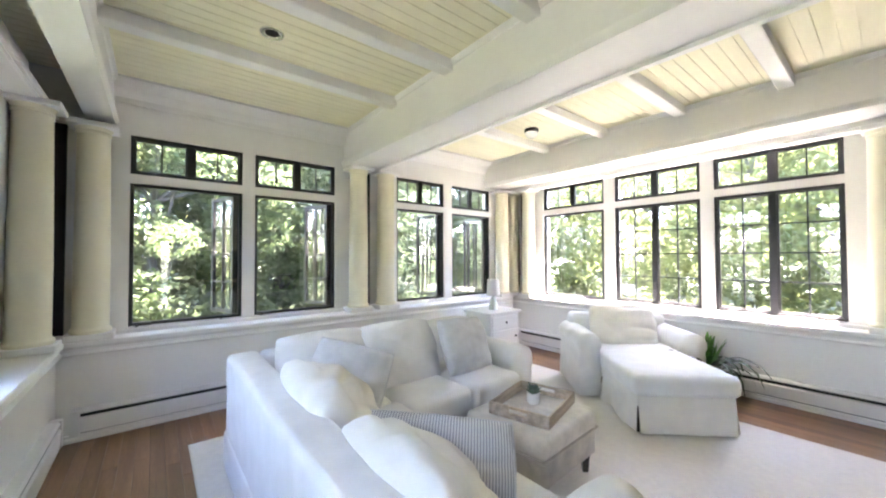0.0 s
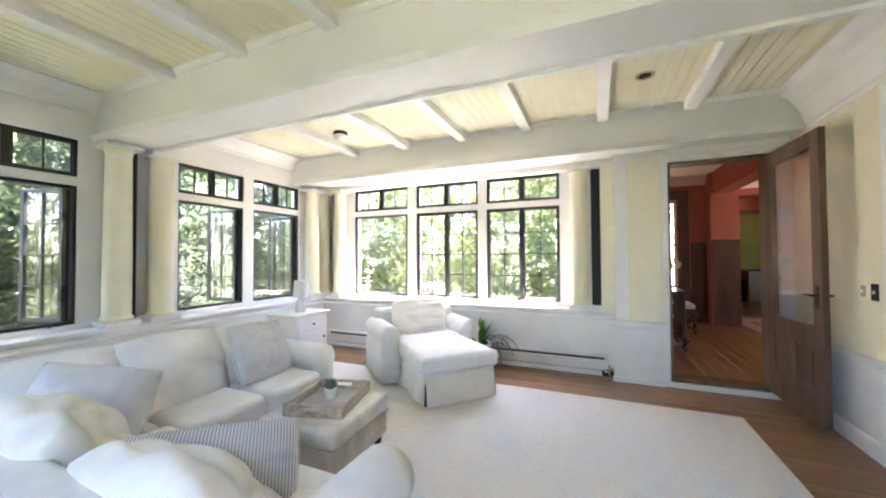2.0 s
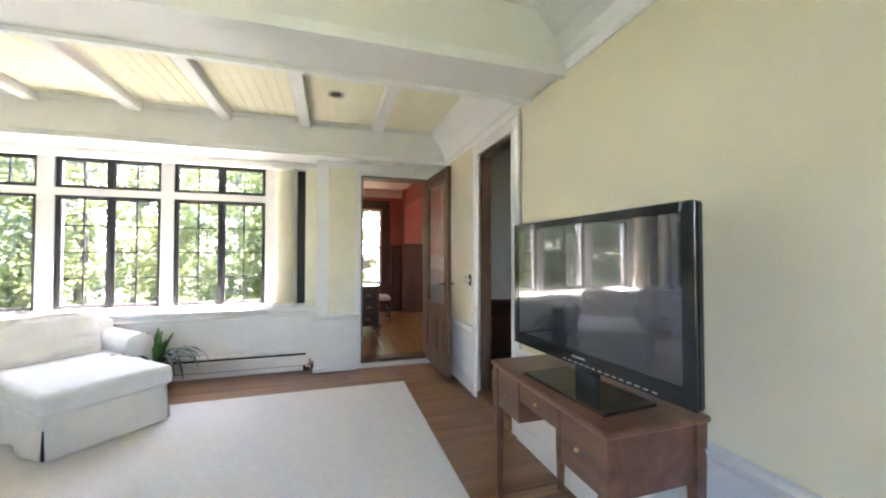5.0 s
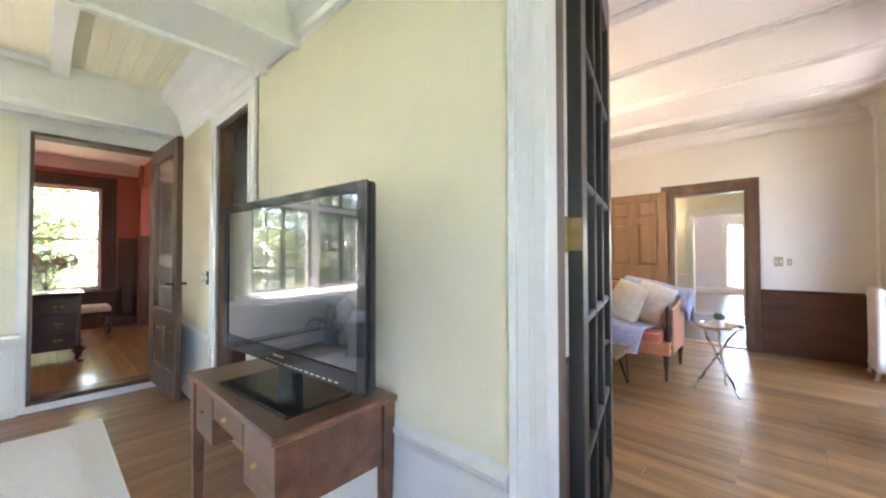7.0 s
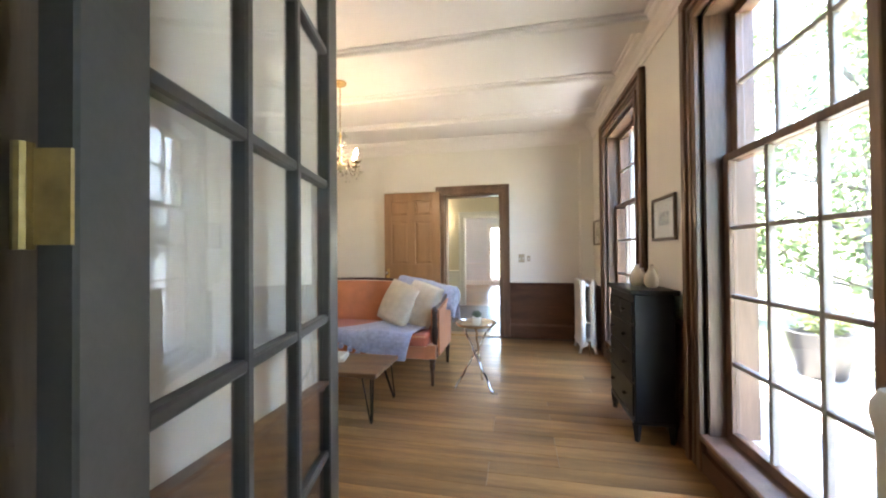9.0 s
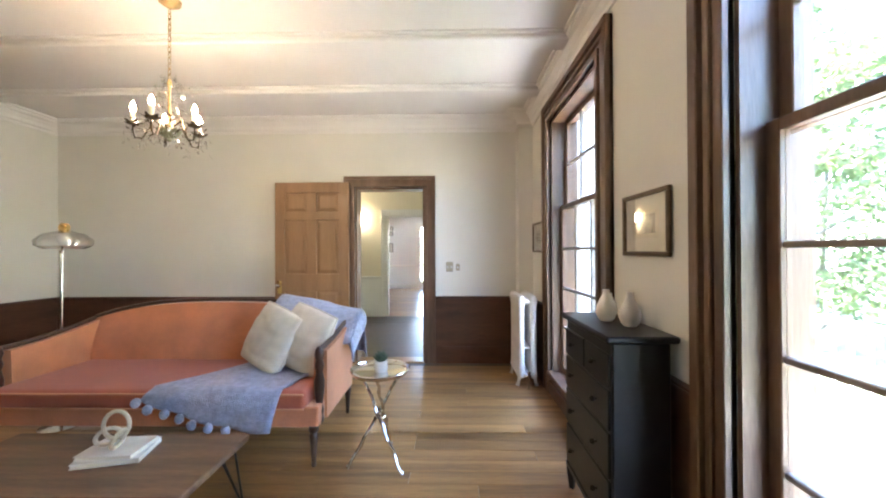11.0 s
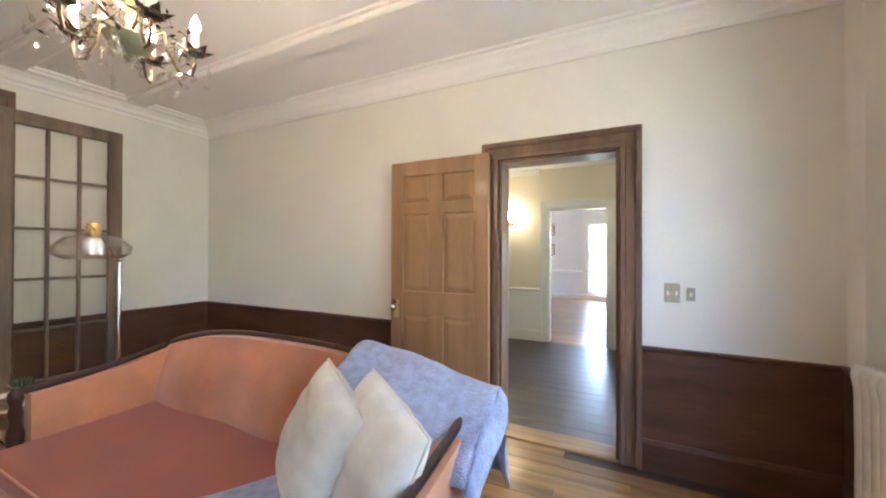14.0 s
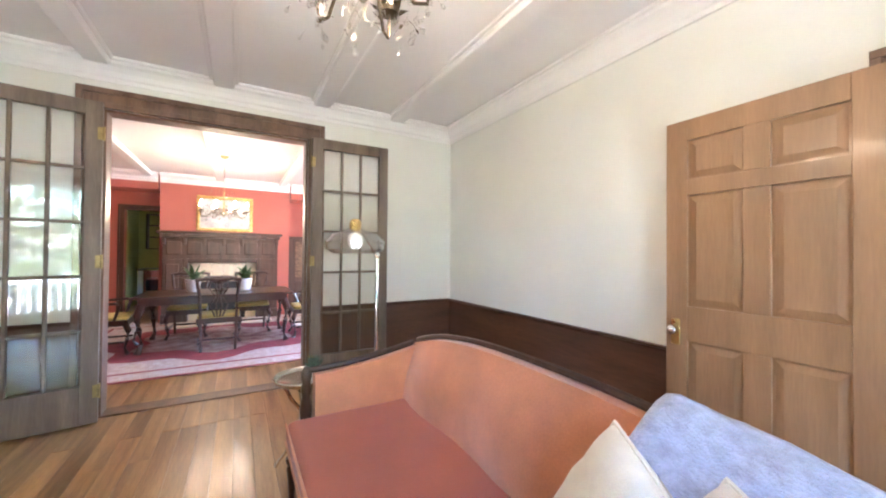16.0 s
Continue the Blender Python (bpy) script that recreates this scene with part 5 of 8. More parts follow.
# ---- glazed sunroom door, standing open ----
DOOR1 = material("worn_brown_door_wood", (0.17, 0.10, 0.064), 0.45, var=0.2, scale=3, bump=0.08, bscale=40, stretch=(3, 3, 0.3), detail=7, coat=0.1)
sd = thing("door_1", "weathered brown door with a tall glass pane, standing open", "door", pose(4.945, -1.225, 0.075, 0, 0, 182.5), "", "structure")
DWd, DH = 0.86, 2.285
bm = bmesh.new()
for d in ((0, 0.12, 0, DH), (DWd - 0.12, DWd, 0, DH), (0.12, DWd - 0.12, 0, 0.22), (0.12, DWd - 0.12, 0.60, 0.75), (0.12, DWd - 0.12, DH - 0.13, DH), (DWd / 2 - 0.045, DWd / 2 + 0.045, 0.22, 0.60)):
    box(bm, d[0], d[1], -0.022, 0.022, d[2], d[3], bevel=0.003)
part("frame", bm, DOOR1, sd)
for x0, x1 in ((0.12, DWd / 2 - 0.045), (DWd / 2 + 0.045, DWd - 0.12)):
    bm = bmesh.new()
    box(bm, x0, x1, -0.008, 0.008, 0.22, 0.60)
    box(bm, x0 + 0.04, x1 - 0.04, -0.016, 0.016, 0.26, 0.56, bevel=0.008)
    part("panel", bm, DOOR1, sd)
bm = bmesh.new()
box(bm, 0.12, DWd - 0.12, -0.003, 0.003, 0.75, DH - 0.13)
g = part("pane", bm, GLASS, sd)
g.visible_shadow = False
bm = bmesh.new()
cyl(bm, (DWd - 0.06, -0.07, 1.0), (DWd - 0.06, 0.07, 1.0), 0.010)
for s in (-1, 1):
    cyl(bm, (DWd - 0.06, s * 0.065, 1.0), (DWd - 0.15, s * 0.065, 1.0), 0.009, 0.007)
    box(bm, DWd - 0.08, DWd - 0.04, s * 0.024 - 0.003, s * 0.024 + 0.003, 0.90, 1.08)
part("door_handle", bm, IRON, sd, "dark lever handle")


HINGE = material("dull_old_brass", (0.40, 0.29, 0.12), 0.45, metal=0.8, var=0.15, scale=20)


def french_leaf(name, m, w, h, mat, label, rows=5, cols=3, hand=1, st=0.105, br=0.30, mw=0.012, tp=0.11):
    """A glazed door leaf: hinge at x = 0, width along x."""
    lf = thing(name, label, "door", m, "glazed door leaves", "structure")
    bm = bmesh.new()
    for d in ((0, st, 0, h), (w - st, w, 0, h), (st, w - st, 0, br), (st, w - st, h - tp, h)):
        box(bm, d[0], d[1], -0.022, 0.022, d[2], d[3], bevel=0.004)
    part("frame", bm, mat, lf)
    iw, ih = w - 2 * st, h - br - tp
    for i in range(1, cols):
        x = st + iw * i / cols
        bm = bmesh.new()
        box(bm, x - mw, x + mw, -0.018, 0.018, br, h - tp, bevel=0.005)
        part("muntin", bm, mat, lf)
    for j in range(1, rows):
        z = br + ih * j / rows
        bm = bmesh.new()
        box(bm, st, w - st, -0.016, 0.016, z - mw, z + mw, bevel=0.005)
        part("muntin", bm, mat, lf)
    for i in range(cols):
        for j in range(rows):
            bm = bmesh.new()
            box(bm, st + iw * i / cols + 0.012, st + iw * (i + 1) / cols - 0.012, -0.002, 0.002, br + ih * j / rows + 0.012, br + ih * (j + 1) / rows - 0.012)
            g = part("pane", bm, GLASS, lf)
            g.visible_shadow = False
    for z in (0.25, h / 2, h - 0.25):
        bm = bmesh.new()
        cyl(bm, (-0.006, hand * 0.026, z - 0.055), (-0.006, hand * 0.026, z + 0.055), 0.009)
        box(bm, -0.004, 0.0, -0.02, 0.02, z - 0.05, z + 0.05)
        box(bm, 0.0, 0.032, hand * 0.022 - 0.002, hand * 0.022 + 0.002, z - 0.05, z + 0.05)
        part("hinge", bm, HINGE, lf, "dull brass butt hinge")
    return lf


french_leaf("door_2", pose(0.752, -1.572, ZL + 0.012, 0, 0, -77.7), 0.97, 2.56, DARKG, "dark grey glazed door standing open into the living room", 5, 3, 1, 0.099, 0.07, 0.014, 0.175)

# ---- outside: ground, trees, porch ----
GRASS = material("sunlit_lawn", (0.105, 0.125, 0.06), 0.9, var=0.3, scale=1.2, bump=0.5, bscale=40)
PORCH = material("pale_porch_boards", (0.24, 0.235, 0.225), 0.7, var=0.1, scale=2, bump=0.1, bscale=20)
BARK = material("grey_brown_bark", (0.10, 0.095, 0.085), 0.9, var=0.3, scale=8, bump=0.6, bscale=30)
bm = bmesh.new()
box(bm, -2500, 2500, -2500, 2500, -0.9, -0.6)
structure("ground", bm, GRASS, "sunlit green lawn round the house", "ground")


def leaf_material(name, c, t=0.35):
    mat = material(name, c, 0.75, var=0.3, scale=1.3, bump=0, detail=5, spec=0.15)
    nt = mat.node_tree
    b = nt.nodes["Principled BSDF"]
    tl_ = nt.nodes.new("ShaderNodeBsdfTranslucent")
    tl_.inputs[0].default_value = (c[0] * 1.2, c[1] * 1.25, c[2], 1)
    mx = nt.nodes.new("ShaderNodeMixShader")
    mx.inputs[0].default_value = t
    nt.links.new(b.outputs[0], mx.inputs[1])
    nt.links.new(tl_.outputs[0], mx.inputs[2])
    nt.links.new(mx.outputs[0], nt.nodes["Material Output"].inputs[0])
    return mat


LEAVES = [leaf_material("maple_leaf_green", (0.125, 0.165, 0.090), 0.5), leaf_material("pine_blue_green", (0.105, 0.140, 0.095), 0.45), leaf_material("sunlit_yellow_green_leaf", (0.165, 0.195, 0.095), 0.5)]


def leaf_cloud(centres, per, size, seed):
    """Many small leaves round clump centres (x, y, z, radius)."""
    rs = np.random.RandomState(seed)
    V = []
    for cx, cy, cz, r in centres:
        d = rs.normal(size=(per, 3))
        d /= np.linalg.norm(d, axis=1)[:, None]
        rad = r * rs.uniform(0.35, 1.0, per) ** 0.6
        c = np.array((cx, cy, cz)) + d * rad[:, None] * np.array((1, 1, 0.8))
        a = rs.normal(size=(per, 3))
        a[:, 2] *= 0.6
        a /= np.linalg.norm(a, axis=1)[:, None]
        b = np.cross(a, rs.normal(size=(per, 3)))
        b /= np.linalg.norm(b, axis=1)[:, None]
        s = size * rs.uniform(0.6, 1.3, per)[:, None]
        q = np.stack((c - a * s, c - b * s * 0.45, c + a * s, c + b * s * 0.45), 1)
        V.append(q.reshape(-1, 3))
    V = np.concatenate(V)
    n = len(V) // 4
    me = bpy.data.meshes.new("crown")
    me.from_pydata(V.tolist(), [], np.arange(4 * n).reshape(n, 4).tolist())
    return me


def tree(name, x, y, h, spread, mat, label, seed, clumps=60, per=150, leaf=0.075, low=0.12):
    rnd = random.Random(seed)
    t = thing(name, label, "tree", pose(x, y, -0.6))
    bm = bmesh.new()
    pts = [(0, 0, -0.1)]
    for i in range(1, 7):
        pts.append((pts[-1][0] + rnd.uniform(-0.12, 0.12), pts[-1][1] + rnd.uniform(-0.12, 0.12), h * 0.85 * i / 6))
    tube(bm, pts, [0.11 - 0.015 * i for i in range(7)], 8)
    cl = []
    for k in range(clumps):
        f = low + (1 - low) * (k + rnd.random()) / clumps
        a = rnd.uniform(0, 2 * math.pi)
        R = spread * (math.sin(math.pi * (0.12 + 0.84 * f)) ** 0.7) * rnd.uniform(0.35, 1.05)
        c = (math.cos(a) * R, math.sin(a) * R, h * f + rnd.uniform(-0.2, 0.2))
        cl.append((*c, rnd.uniform(0.35, 0.75) * spread / 2.4))
        if k % 3 == 0:
            s = pts[min(6, int(f * 6))]
            mid = (Vector(s) + Vector(c)) / 2 + Vector((0, 0, -0.15))
            tube(bm, [s, mid, c], [0.045, 0.03, 0.012], 5)
    part("trunk", bm, BARK, t)
    me = leaf_cloud(cl, per, leaf, seed)
    me.materials.append(mat)
    ob = new("crown", me)
    ob.parent = t
    return t


k = 0
for x, y, h, sp, mi in ((-1.8, 9.2, 7.5, 2.6, 2), (0.6, 8.6, 7.0, 2.3, 0), (2.6, 9.4, 8.0, 2.5, 0), (4.6, 8.4, 6.5, 2.2, 1), (6.6, 9.6, 8.0, 2.6, 0), (8.6, 8.4, 7.5, 2.4, 1),
                        (-4.4, 10.5, 8.0, 2.8, 0), (1.4, 12.5, 10.0, 3.2, 1), (5.4, 13.0, 10.5, 3.3, 0), (10.5, 11.0, 9.0, 3.0, 0), (-2.0, 13.5, 10.0, 3.4, 1), (3.4, 11.2, 9.5, 2.9, 1), (-0.4, 11.3, 9.0, 2.8, 0), (7.8, 12.0, 10.0, 3.1, 0), (-6.5, 13.0, 10.0, 3.3, 0)):
    k += 1
    tree("tree", x, y, h, sp, LEAVES[mi], "leafy tree with dense foliage outside the windows", 100 + k, clumps=100, per=310, leaf=0.058, low=0.03)
for x, y, h, sp, mi in ((12.5, 6.5, 7.5, 2.6, 2), (15.0, 3.5, 8.0, 3.0, 2), (13.6, 0.8, 6.8, 2.5, 2), (17.5, 7.5, 9.5, 3.4, 2), (18.5, 0.2, 9.0, 3.4, 2), (20, 4.0, 9.5, 3.6, 0)):
    k += 1
    tree("tree", x, y, h, sp, LEAVES[mi], "sunlit yellow-green tree beyond the lawn", 100 + k, clumps=75, per=140, leaf=0.10, low=0.04)
for x, y, h, sp, mi in ((-9.0, -2.4, 7.5, 3.0, 2), (-12.5, -6.0, 8.5, 3.4, 2), (-11.0, 1.5, 8.5, 3.2, 0), (-16.0, -11.0, 9.5, 3.8, 2), (-8.0, 6.0, 7.5, 2.8, 0), (-17, -4.5, 9.0, 3.6, 2), (-7.2, -10.5, 7.5, 2.8, 0), (-10.0, -9.0, 8.5, 3.2, 0), (-6.0, -13.5, 8.5, 3.0, 0), (-11.5, -14.0, 9.5, 3.5, 1)):
    k += 1
    tree("tree", x, y, h, sp, LEAVES[mi], "leafy tree on the lawn beyond the porch", 100 + k, clumps=64, per=120, leaf=0.10)


for x, y, h, sp in ((-5.0, 17.0, 11.0, 4.2), (0.5, 18.0, 12.0, 4.6), (6.0, 17.0, 11.5, 4.4), (11.5, 15.5, 11.0, 4.2), (16.0, 12.0, 10.5, 4.0), (23.0, 1.5, 10.5, 4.4), (22.5, 7.5, 11.0, 4.4)):
    k += 1
    tree("tree", x, y, h, sp, LEAVES[2 if x > 12 else 0], "tall leafy tree at the back of the garden", 100 + k, clumps=95, per=150, leaf=0.15, low=0.03)


def shrub(name, x, y, r, mat, seed, label):
    rnd = random.Random(seed)
    s = thing(name, label, "shrub", pose(x, y, -0.6))
    cl = [(rnd.uniform(-r, r), rnd.uniform(-r, r), rnd.uniform(0.3, 1.0) * r, rnd.uniform(0.3, 0.55) * r) for _ in range(16)]
    bm = bmesh.new()
    for c in cl[::2]:
        tube(bm, [(0, 0, -0.05), (c[0] * 0.5, c[1] * 0.5, c[2] * 0.6), c[:3]], [0.03, 0.02, 0.008], 5)
    part("stems", bm, BARK, s)
    me = leaf_cloud(cl, 130, 0.06, seed)
    me.materials.append(mat)
    ob = new("leaves", me)
    ob.parent = s


for i, (x, y, r, mi) in enumerate(((0.4, 6.6, 0.9, 2), (2.0, 6.9, 1.0, 0), (3.6, 6.5, 0.9, 0), (5.2, 6.6, 1.0, 1), (7.4, 5.2, 1.0, 2), (8.4, 3.6, 1.0, 2), (8.6, 1.6, 0.9, 2), (-1.4, 6.8, 1.0, 2))):
    shrub("shrub", x, y, r, LEAVES[mi], 300 + i, "green shrub outside the windows")
# porch west of the living room: boards, railing, planter
bm = bmesh.new()
box(bm, -3.6, -1.0, -6.58, -0.8, -0.62, -0.10)
structure("porch", bm, PORCH, "pale boarded porch outside the tall windows", "porch")
rl = thing("porch_railing", "white porch railing with slim balusters", "railing", pose(-3.5, 0, -0.10))
boxpart("rail", (-0.03, 0.03, -6.58, -0.8, 0.80, 0.86), WHITE, rl)
boxpart("rail", (-0.03, 0.03, -6.58, -0.8, 0.10, 0.15), WHITE, rl)
for i in range(37):
    y = -6.5 + i * 0.155
    boxpart("baluster", (-0.012, 0.012, y - 0.012, y + 0.012, 0.15, 0.80), WHITE, rl, 0)
pl = thing("planter", "grey stone planter with green foliage on the porch", "planter", pose(-3.05, -6.1, -0.10))
bm = bmesh.new()
lathe(bm, [(0.18, 0), (0.20, 0.03), (0.30, 0.42), (0.32, 0.50), (0.28, 0.50), (0.25, 0.44), (0.001, 0.44)], seg=24)
part("pot", bm, DARKG, pl, "", True)
me = leaf_cloud([(0, 0, 0.62, 0.25), (0.12, 0.1, 0.7, 0.2), (-0.14, 0, 0.66, 0.2)], 120, 0.05, 77)
me.materials.append(LEAVES[2])
ob = new("foliage", me)
ob.parent = pl

# white wing of the house with an oval window, beyond the porch
SIDING = material("white_painted_siding", (0.80, 0.79, 0.77), 0.6, var=0.03, scale=2, bump=0.04, bscale=40)
wg = thing("house_wing", "white painted wing of the house with an oval window", "house", pose(-1.7, -6.6, 1.6))
bm = bmesh.new()
N_ = 40
fr, bk = [], []
for ring, sq in ((0, False), (1, True)):
    f_, b_ = [], []
    for i in range(N_):
        a = 2 * math.pi * i / N_
        c, s_ = math.cos(a), math.sin(a)
        if sq:
            q = 1 / max(abs(c), abs(s_))
            x_, z_ = c * q, s_ * q
            x_ = x_ * (0.68 if x_ > 0 else 0.5)
            z_ = z_ * (2.6 if z_ > 0 else 2.25)
        else:
            x_, z_ = 0.28 * c, 0.43 * s_
        f_.append(bm.verts.new((x_, 0, z_)))
        b_.append(bm.verts.new((x_, -0.14, z_)))
    fr.append(f_)
    bk.append(b_)
for i in range(N_):
    j = (i + 1) % N_
    bm.faces.new((fr[0][i], fr[0][j], fr[1][j], fr[1][i]))
    bm.faces.new((bk[0][i], bk[1][i], bk[1][j], bk[0][j]))
    bm.faces.new((fr[0][i], bk[0][i], bk[0][j], fr[0][j]))
    bm.faces.new((fr[1][i], fr[1][j], bk[1][j], bk[1][i]))
bmesh.ops.recalc_face_normals(bm, faces=bm.faces)
part("wall", bm, SIDING, wg)
bm = bmesh.new()
tube(bm, [(0.30 * math.cos(2 * math.pi * i / N_), 0.012, 0.45 * math.sin(2 * math.pi * i / N_)) for i in range(N_)], 0.028, 8, True)
ow = part("oval_window", bm, WHITE, wg, "white oval window trim", True)
bm = bmesh.new()
box(bm, -0.011, 0.011, -0.075, -0.035, -0.43, 0.43, bevel=0.003)
part("muntin", bm, WHITE, ow)
for z in (-0.15, 0.15):
    bm = bmesh.new()
    box(bm, -0.27, 0.27, -0.073, -0.037, z - 0.011, z + 0.011, bevel=0.003)
    part("muntin", bm, WHITE, ow)
bm = bmesh.new()
lathe(bm, [(0.001, -0.003), (1.0, -0.003), (1.0, 0.003), (0.001, 0.003)], seg=N_)
for v in bm.verts:
    v.co = Vector((v.co.x * 0.285, v.co.z - 0.06, v.co.y * 0.435))
bmesh.ops.recalc_face_normals(bm, faces=bm.faces)
OVALG = material("grey_oval_window_glass", (0.05, 0.055, 0.06), 0.05, var=0.1, scale=3, bump=0, spec=0.6)
part("pane", bm, OVALG, ow, "grey reflecting glass")

# ---- living room: furniture ----
ORANGE = material("burnt_orange_velvet", (0.56, 0.205, 0.088), 0.8, var=0.12, scale=4, bump=0.12, bscale=140, sheen=0.45)
ROSE = material("faded_rose_velvet", (0.40, 0.105, 0.055), 0.8, var=0.07, scale=3, bump=0.12, bscale=140, sheen=0.2)
ORANGE_P = material("faded_peach_velvet", (0.60, 0.26, 0.13), 0.8, var=0.08, scale=5, bump=0.12, bscale=140, sheen=0.25)
MAHOG = material("carved_dark_mahogany", (0.055, 0.022, 0.014), 0.3, var=0.2, scale=8, bump=0.06, coat=0.3)
THROW = material("lavender_blue_knit", (0.37, 0.40, 0.56), 0.95, var=0.12, scale=26, bump=0.9, bscale=120, sheen=0.3)
ECRU = material("ecru_linen_pillow", (0.66, 0.61, 0.51), 0.9, var=0.05, scale=14, bump=0.3, bscale=300, sheen=0.15)
COFFEE = material("grainy_walnut_tabletop", (0.20, 0.115, 0.065), 0.4, var=0.3, scale=3, bump=0.08, bscale=40, stretch=(0.5, 5, 5), detail=7)
NAVY = material("blue_black_painted_chest", (0.013, 0.013, 0.018), 0.42, var=0.15, scale=5, bump=0.03, spec=0.3)
SILVERP = material("silver_radiator_paint", (0.70, 0.68, 0.66), 0.4, metal=0.15, var=0.05, scale=10, bump=0.08, bscale=50)
PAPER = material("cream_paper", (0.72, 0.69, 0.62), 0.8, var=0.03, scale=5, bump=0.02)
PRINT = material("sepia_print", (0.45, 0.40, 0.33), 0.8, var=0.45, scale=26, bump=0, detail=8)
PFRAME = material("bronze_brown_frame", (0.13, 0.085, 0.05), 0.4, metal=0.3, var=0.2, scale=20)
BOOKW = material("white_book_cover", (0.70, 0.69, 0.67), 0.45, var=0.06, scale=12, bump=0)
ROPE = material("pale_wood_link", (0.66, 0.58, 0.46), 0.6, var=0.1, scale=20, bump=0.2, bscale=100)
BRONZE = material("antique_bronze", (0.14, 0.105, 0.065), 0.42, metal=0.75, var=0.3, scale=20, bump=0.1)
GILT = material("faded_gilt", (0.48, 0.34, 0.16), 0.4, metal=0.7, var=0.2, scale=20)
CELADON = material("celadon_bowl_glaze", (0.25, 0.25, 0.16), 0.35, var=0.1, scale=10)
CANDLE = material("ivory_candle_sleeve", (0.75, 0.68, 0.55), 0.5, var=0.03)
BULB = glow("warm_candle_bulb", (1.0, 0.72, 0.42), 14.0)
CRYSTAL = glass_material("clear_crystal", (0.97, 0.97, 0.96), 0.12)
BOWLGLASS = glass_material("clear_bowl_glass", (0.99, 0.99, 0.99), 0.05)


def turned_leg(bm, x, y, z0, z1, r=0.028):
    h = z1 - z0
    lathe(bm, [(r * 0.45, 0), (r * 0.6, h * 0.05), (r * 0.5, h * 0.1), (r * 0.75, h * 0.55), (r, h * 0.78), (r * 0.7, h * 0.84), (r * 1.1, h * 0.9), (r * 1.1, h)], (x, y, z0), 12)


sf = thing("camelback_sofa", "burnt orange velvet camelback sofa with carved mahogany frame", "sofa", pose(2.11, -4.95, ZL))
LX, FY, BY = 1.10, 0.43, -0.40


def back_top(x):
    u = abs(x) / LX
    return 0.79 + 0.145 * (1 - u ** 2.6)


bm = bmesh.new()
box(bm, -LX + 0.02, LX - 0.02, BY + 0.06, FY - 0.02, 0.24, 0.37, bevel=0.012, seg=2)
part("seat_frame", bm, ORANGE, sf)
bm = bmesh.new()
soft_box(bm, -LX + 0.09, LX - 0.09, BY + 0.14, FY + 0.01, 0.35, 0.475, 0.045, 5, 0.004, 41, 6)
part("seat_cushion", bm, ROSE, sf, "faded velvet seat cushion", "all")
bm = bmesh.new()
tube(bm, [(-LX + 0.1, FY + 0.008, 0.455), (0, FY + 0.012, 0.458), (LX - 0.1, FY + 0.008, 0.455)], 0.006, 6)
tube(bm, [(-LX + 0.1, FY + 0.008, 0.365), (0, FY + 0.012, 0.366), (LX - 0.1, FY + 0.008, 0.365)], 0.006, 6)
part("welt", bm, ORANGE_P, sf)
bm = bmesh.new()
n = 48
F, B = [], []
for i in range(n + 1):
    x = -LX + 0.03 + (2 * LX - 0.06) * i / n
    zt = back_top(x) - 0.02
    colf, colb = [], []
    for k in range(13):
        f = k / 12
        bulge = 0.05 * math.sin(math.pi * min(1, f * 1.02)) + 0.018 * math.sin(math.pi * f) * math.cos(3 * math.pi * x / LX)
        wr = 0.003 * noise.noise(Vector((x * 5, f * 4, 2)))
        colf.append(bm.verts.new((x, BY + 0.17 - 0.10 * f + bulge + wr, 0.30 + (zt - 0.30) * f)))
        colb.append(bm.verts.new((x, BY + 0.03 - 0.04 * f, 0.30 + (zt - 0.30) * f)))
    F.append(colf)
    B.append(colb)
for i in range(n):
    for k in range(12):
        bm.faces.new((F[i][k], F[i + 1][k], F[i + 1][k + 1], F[i][k + 1]))
        bm.faces.new((B[i][k], B[i][k + 1], B[i + 1][k + 1], B[i + 1][k]))
    bm.faces.new((F[i][12], F[i + 1][12], B[i + 1][12], B[i][12]))
    bm.faces.new((F[i][0], B[i][0], B[i + 1][0], F[i + 1][0]))
for e in (0, n):
    bm.faces.new(F[e] + B[e][::-1])
part("backrest", bm, ORANGE, sf, "tall curved velvet back", True)
bm = bmesh.new()
pts = [(x, BY + 0.03, back_top(x)) for x in [-LX + 0.01 + (2 * LX - 0.02) * i / 40 for i in range(41)]]
tube(bm, pts, 0.015, 8)
part("top_rail", bm, MAHOG, sf, "carved dark wooden top rail", True)
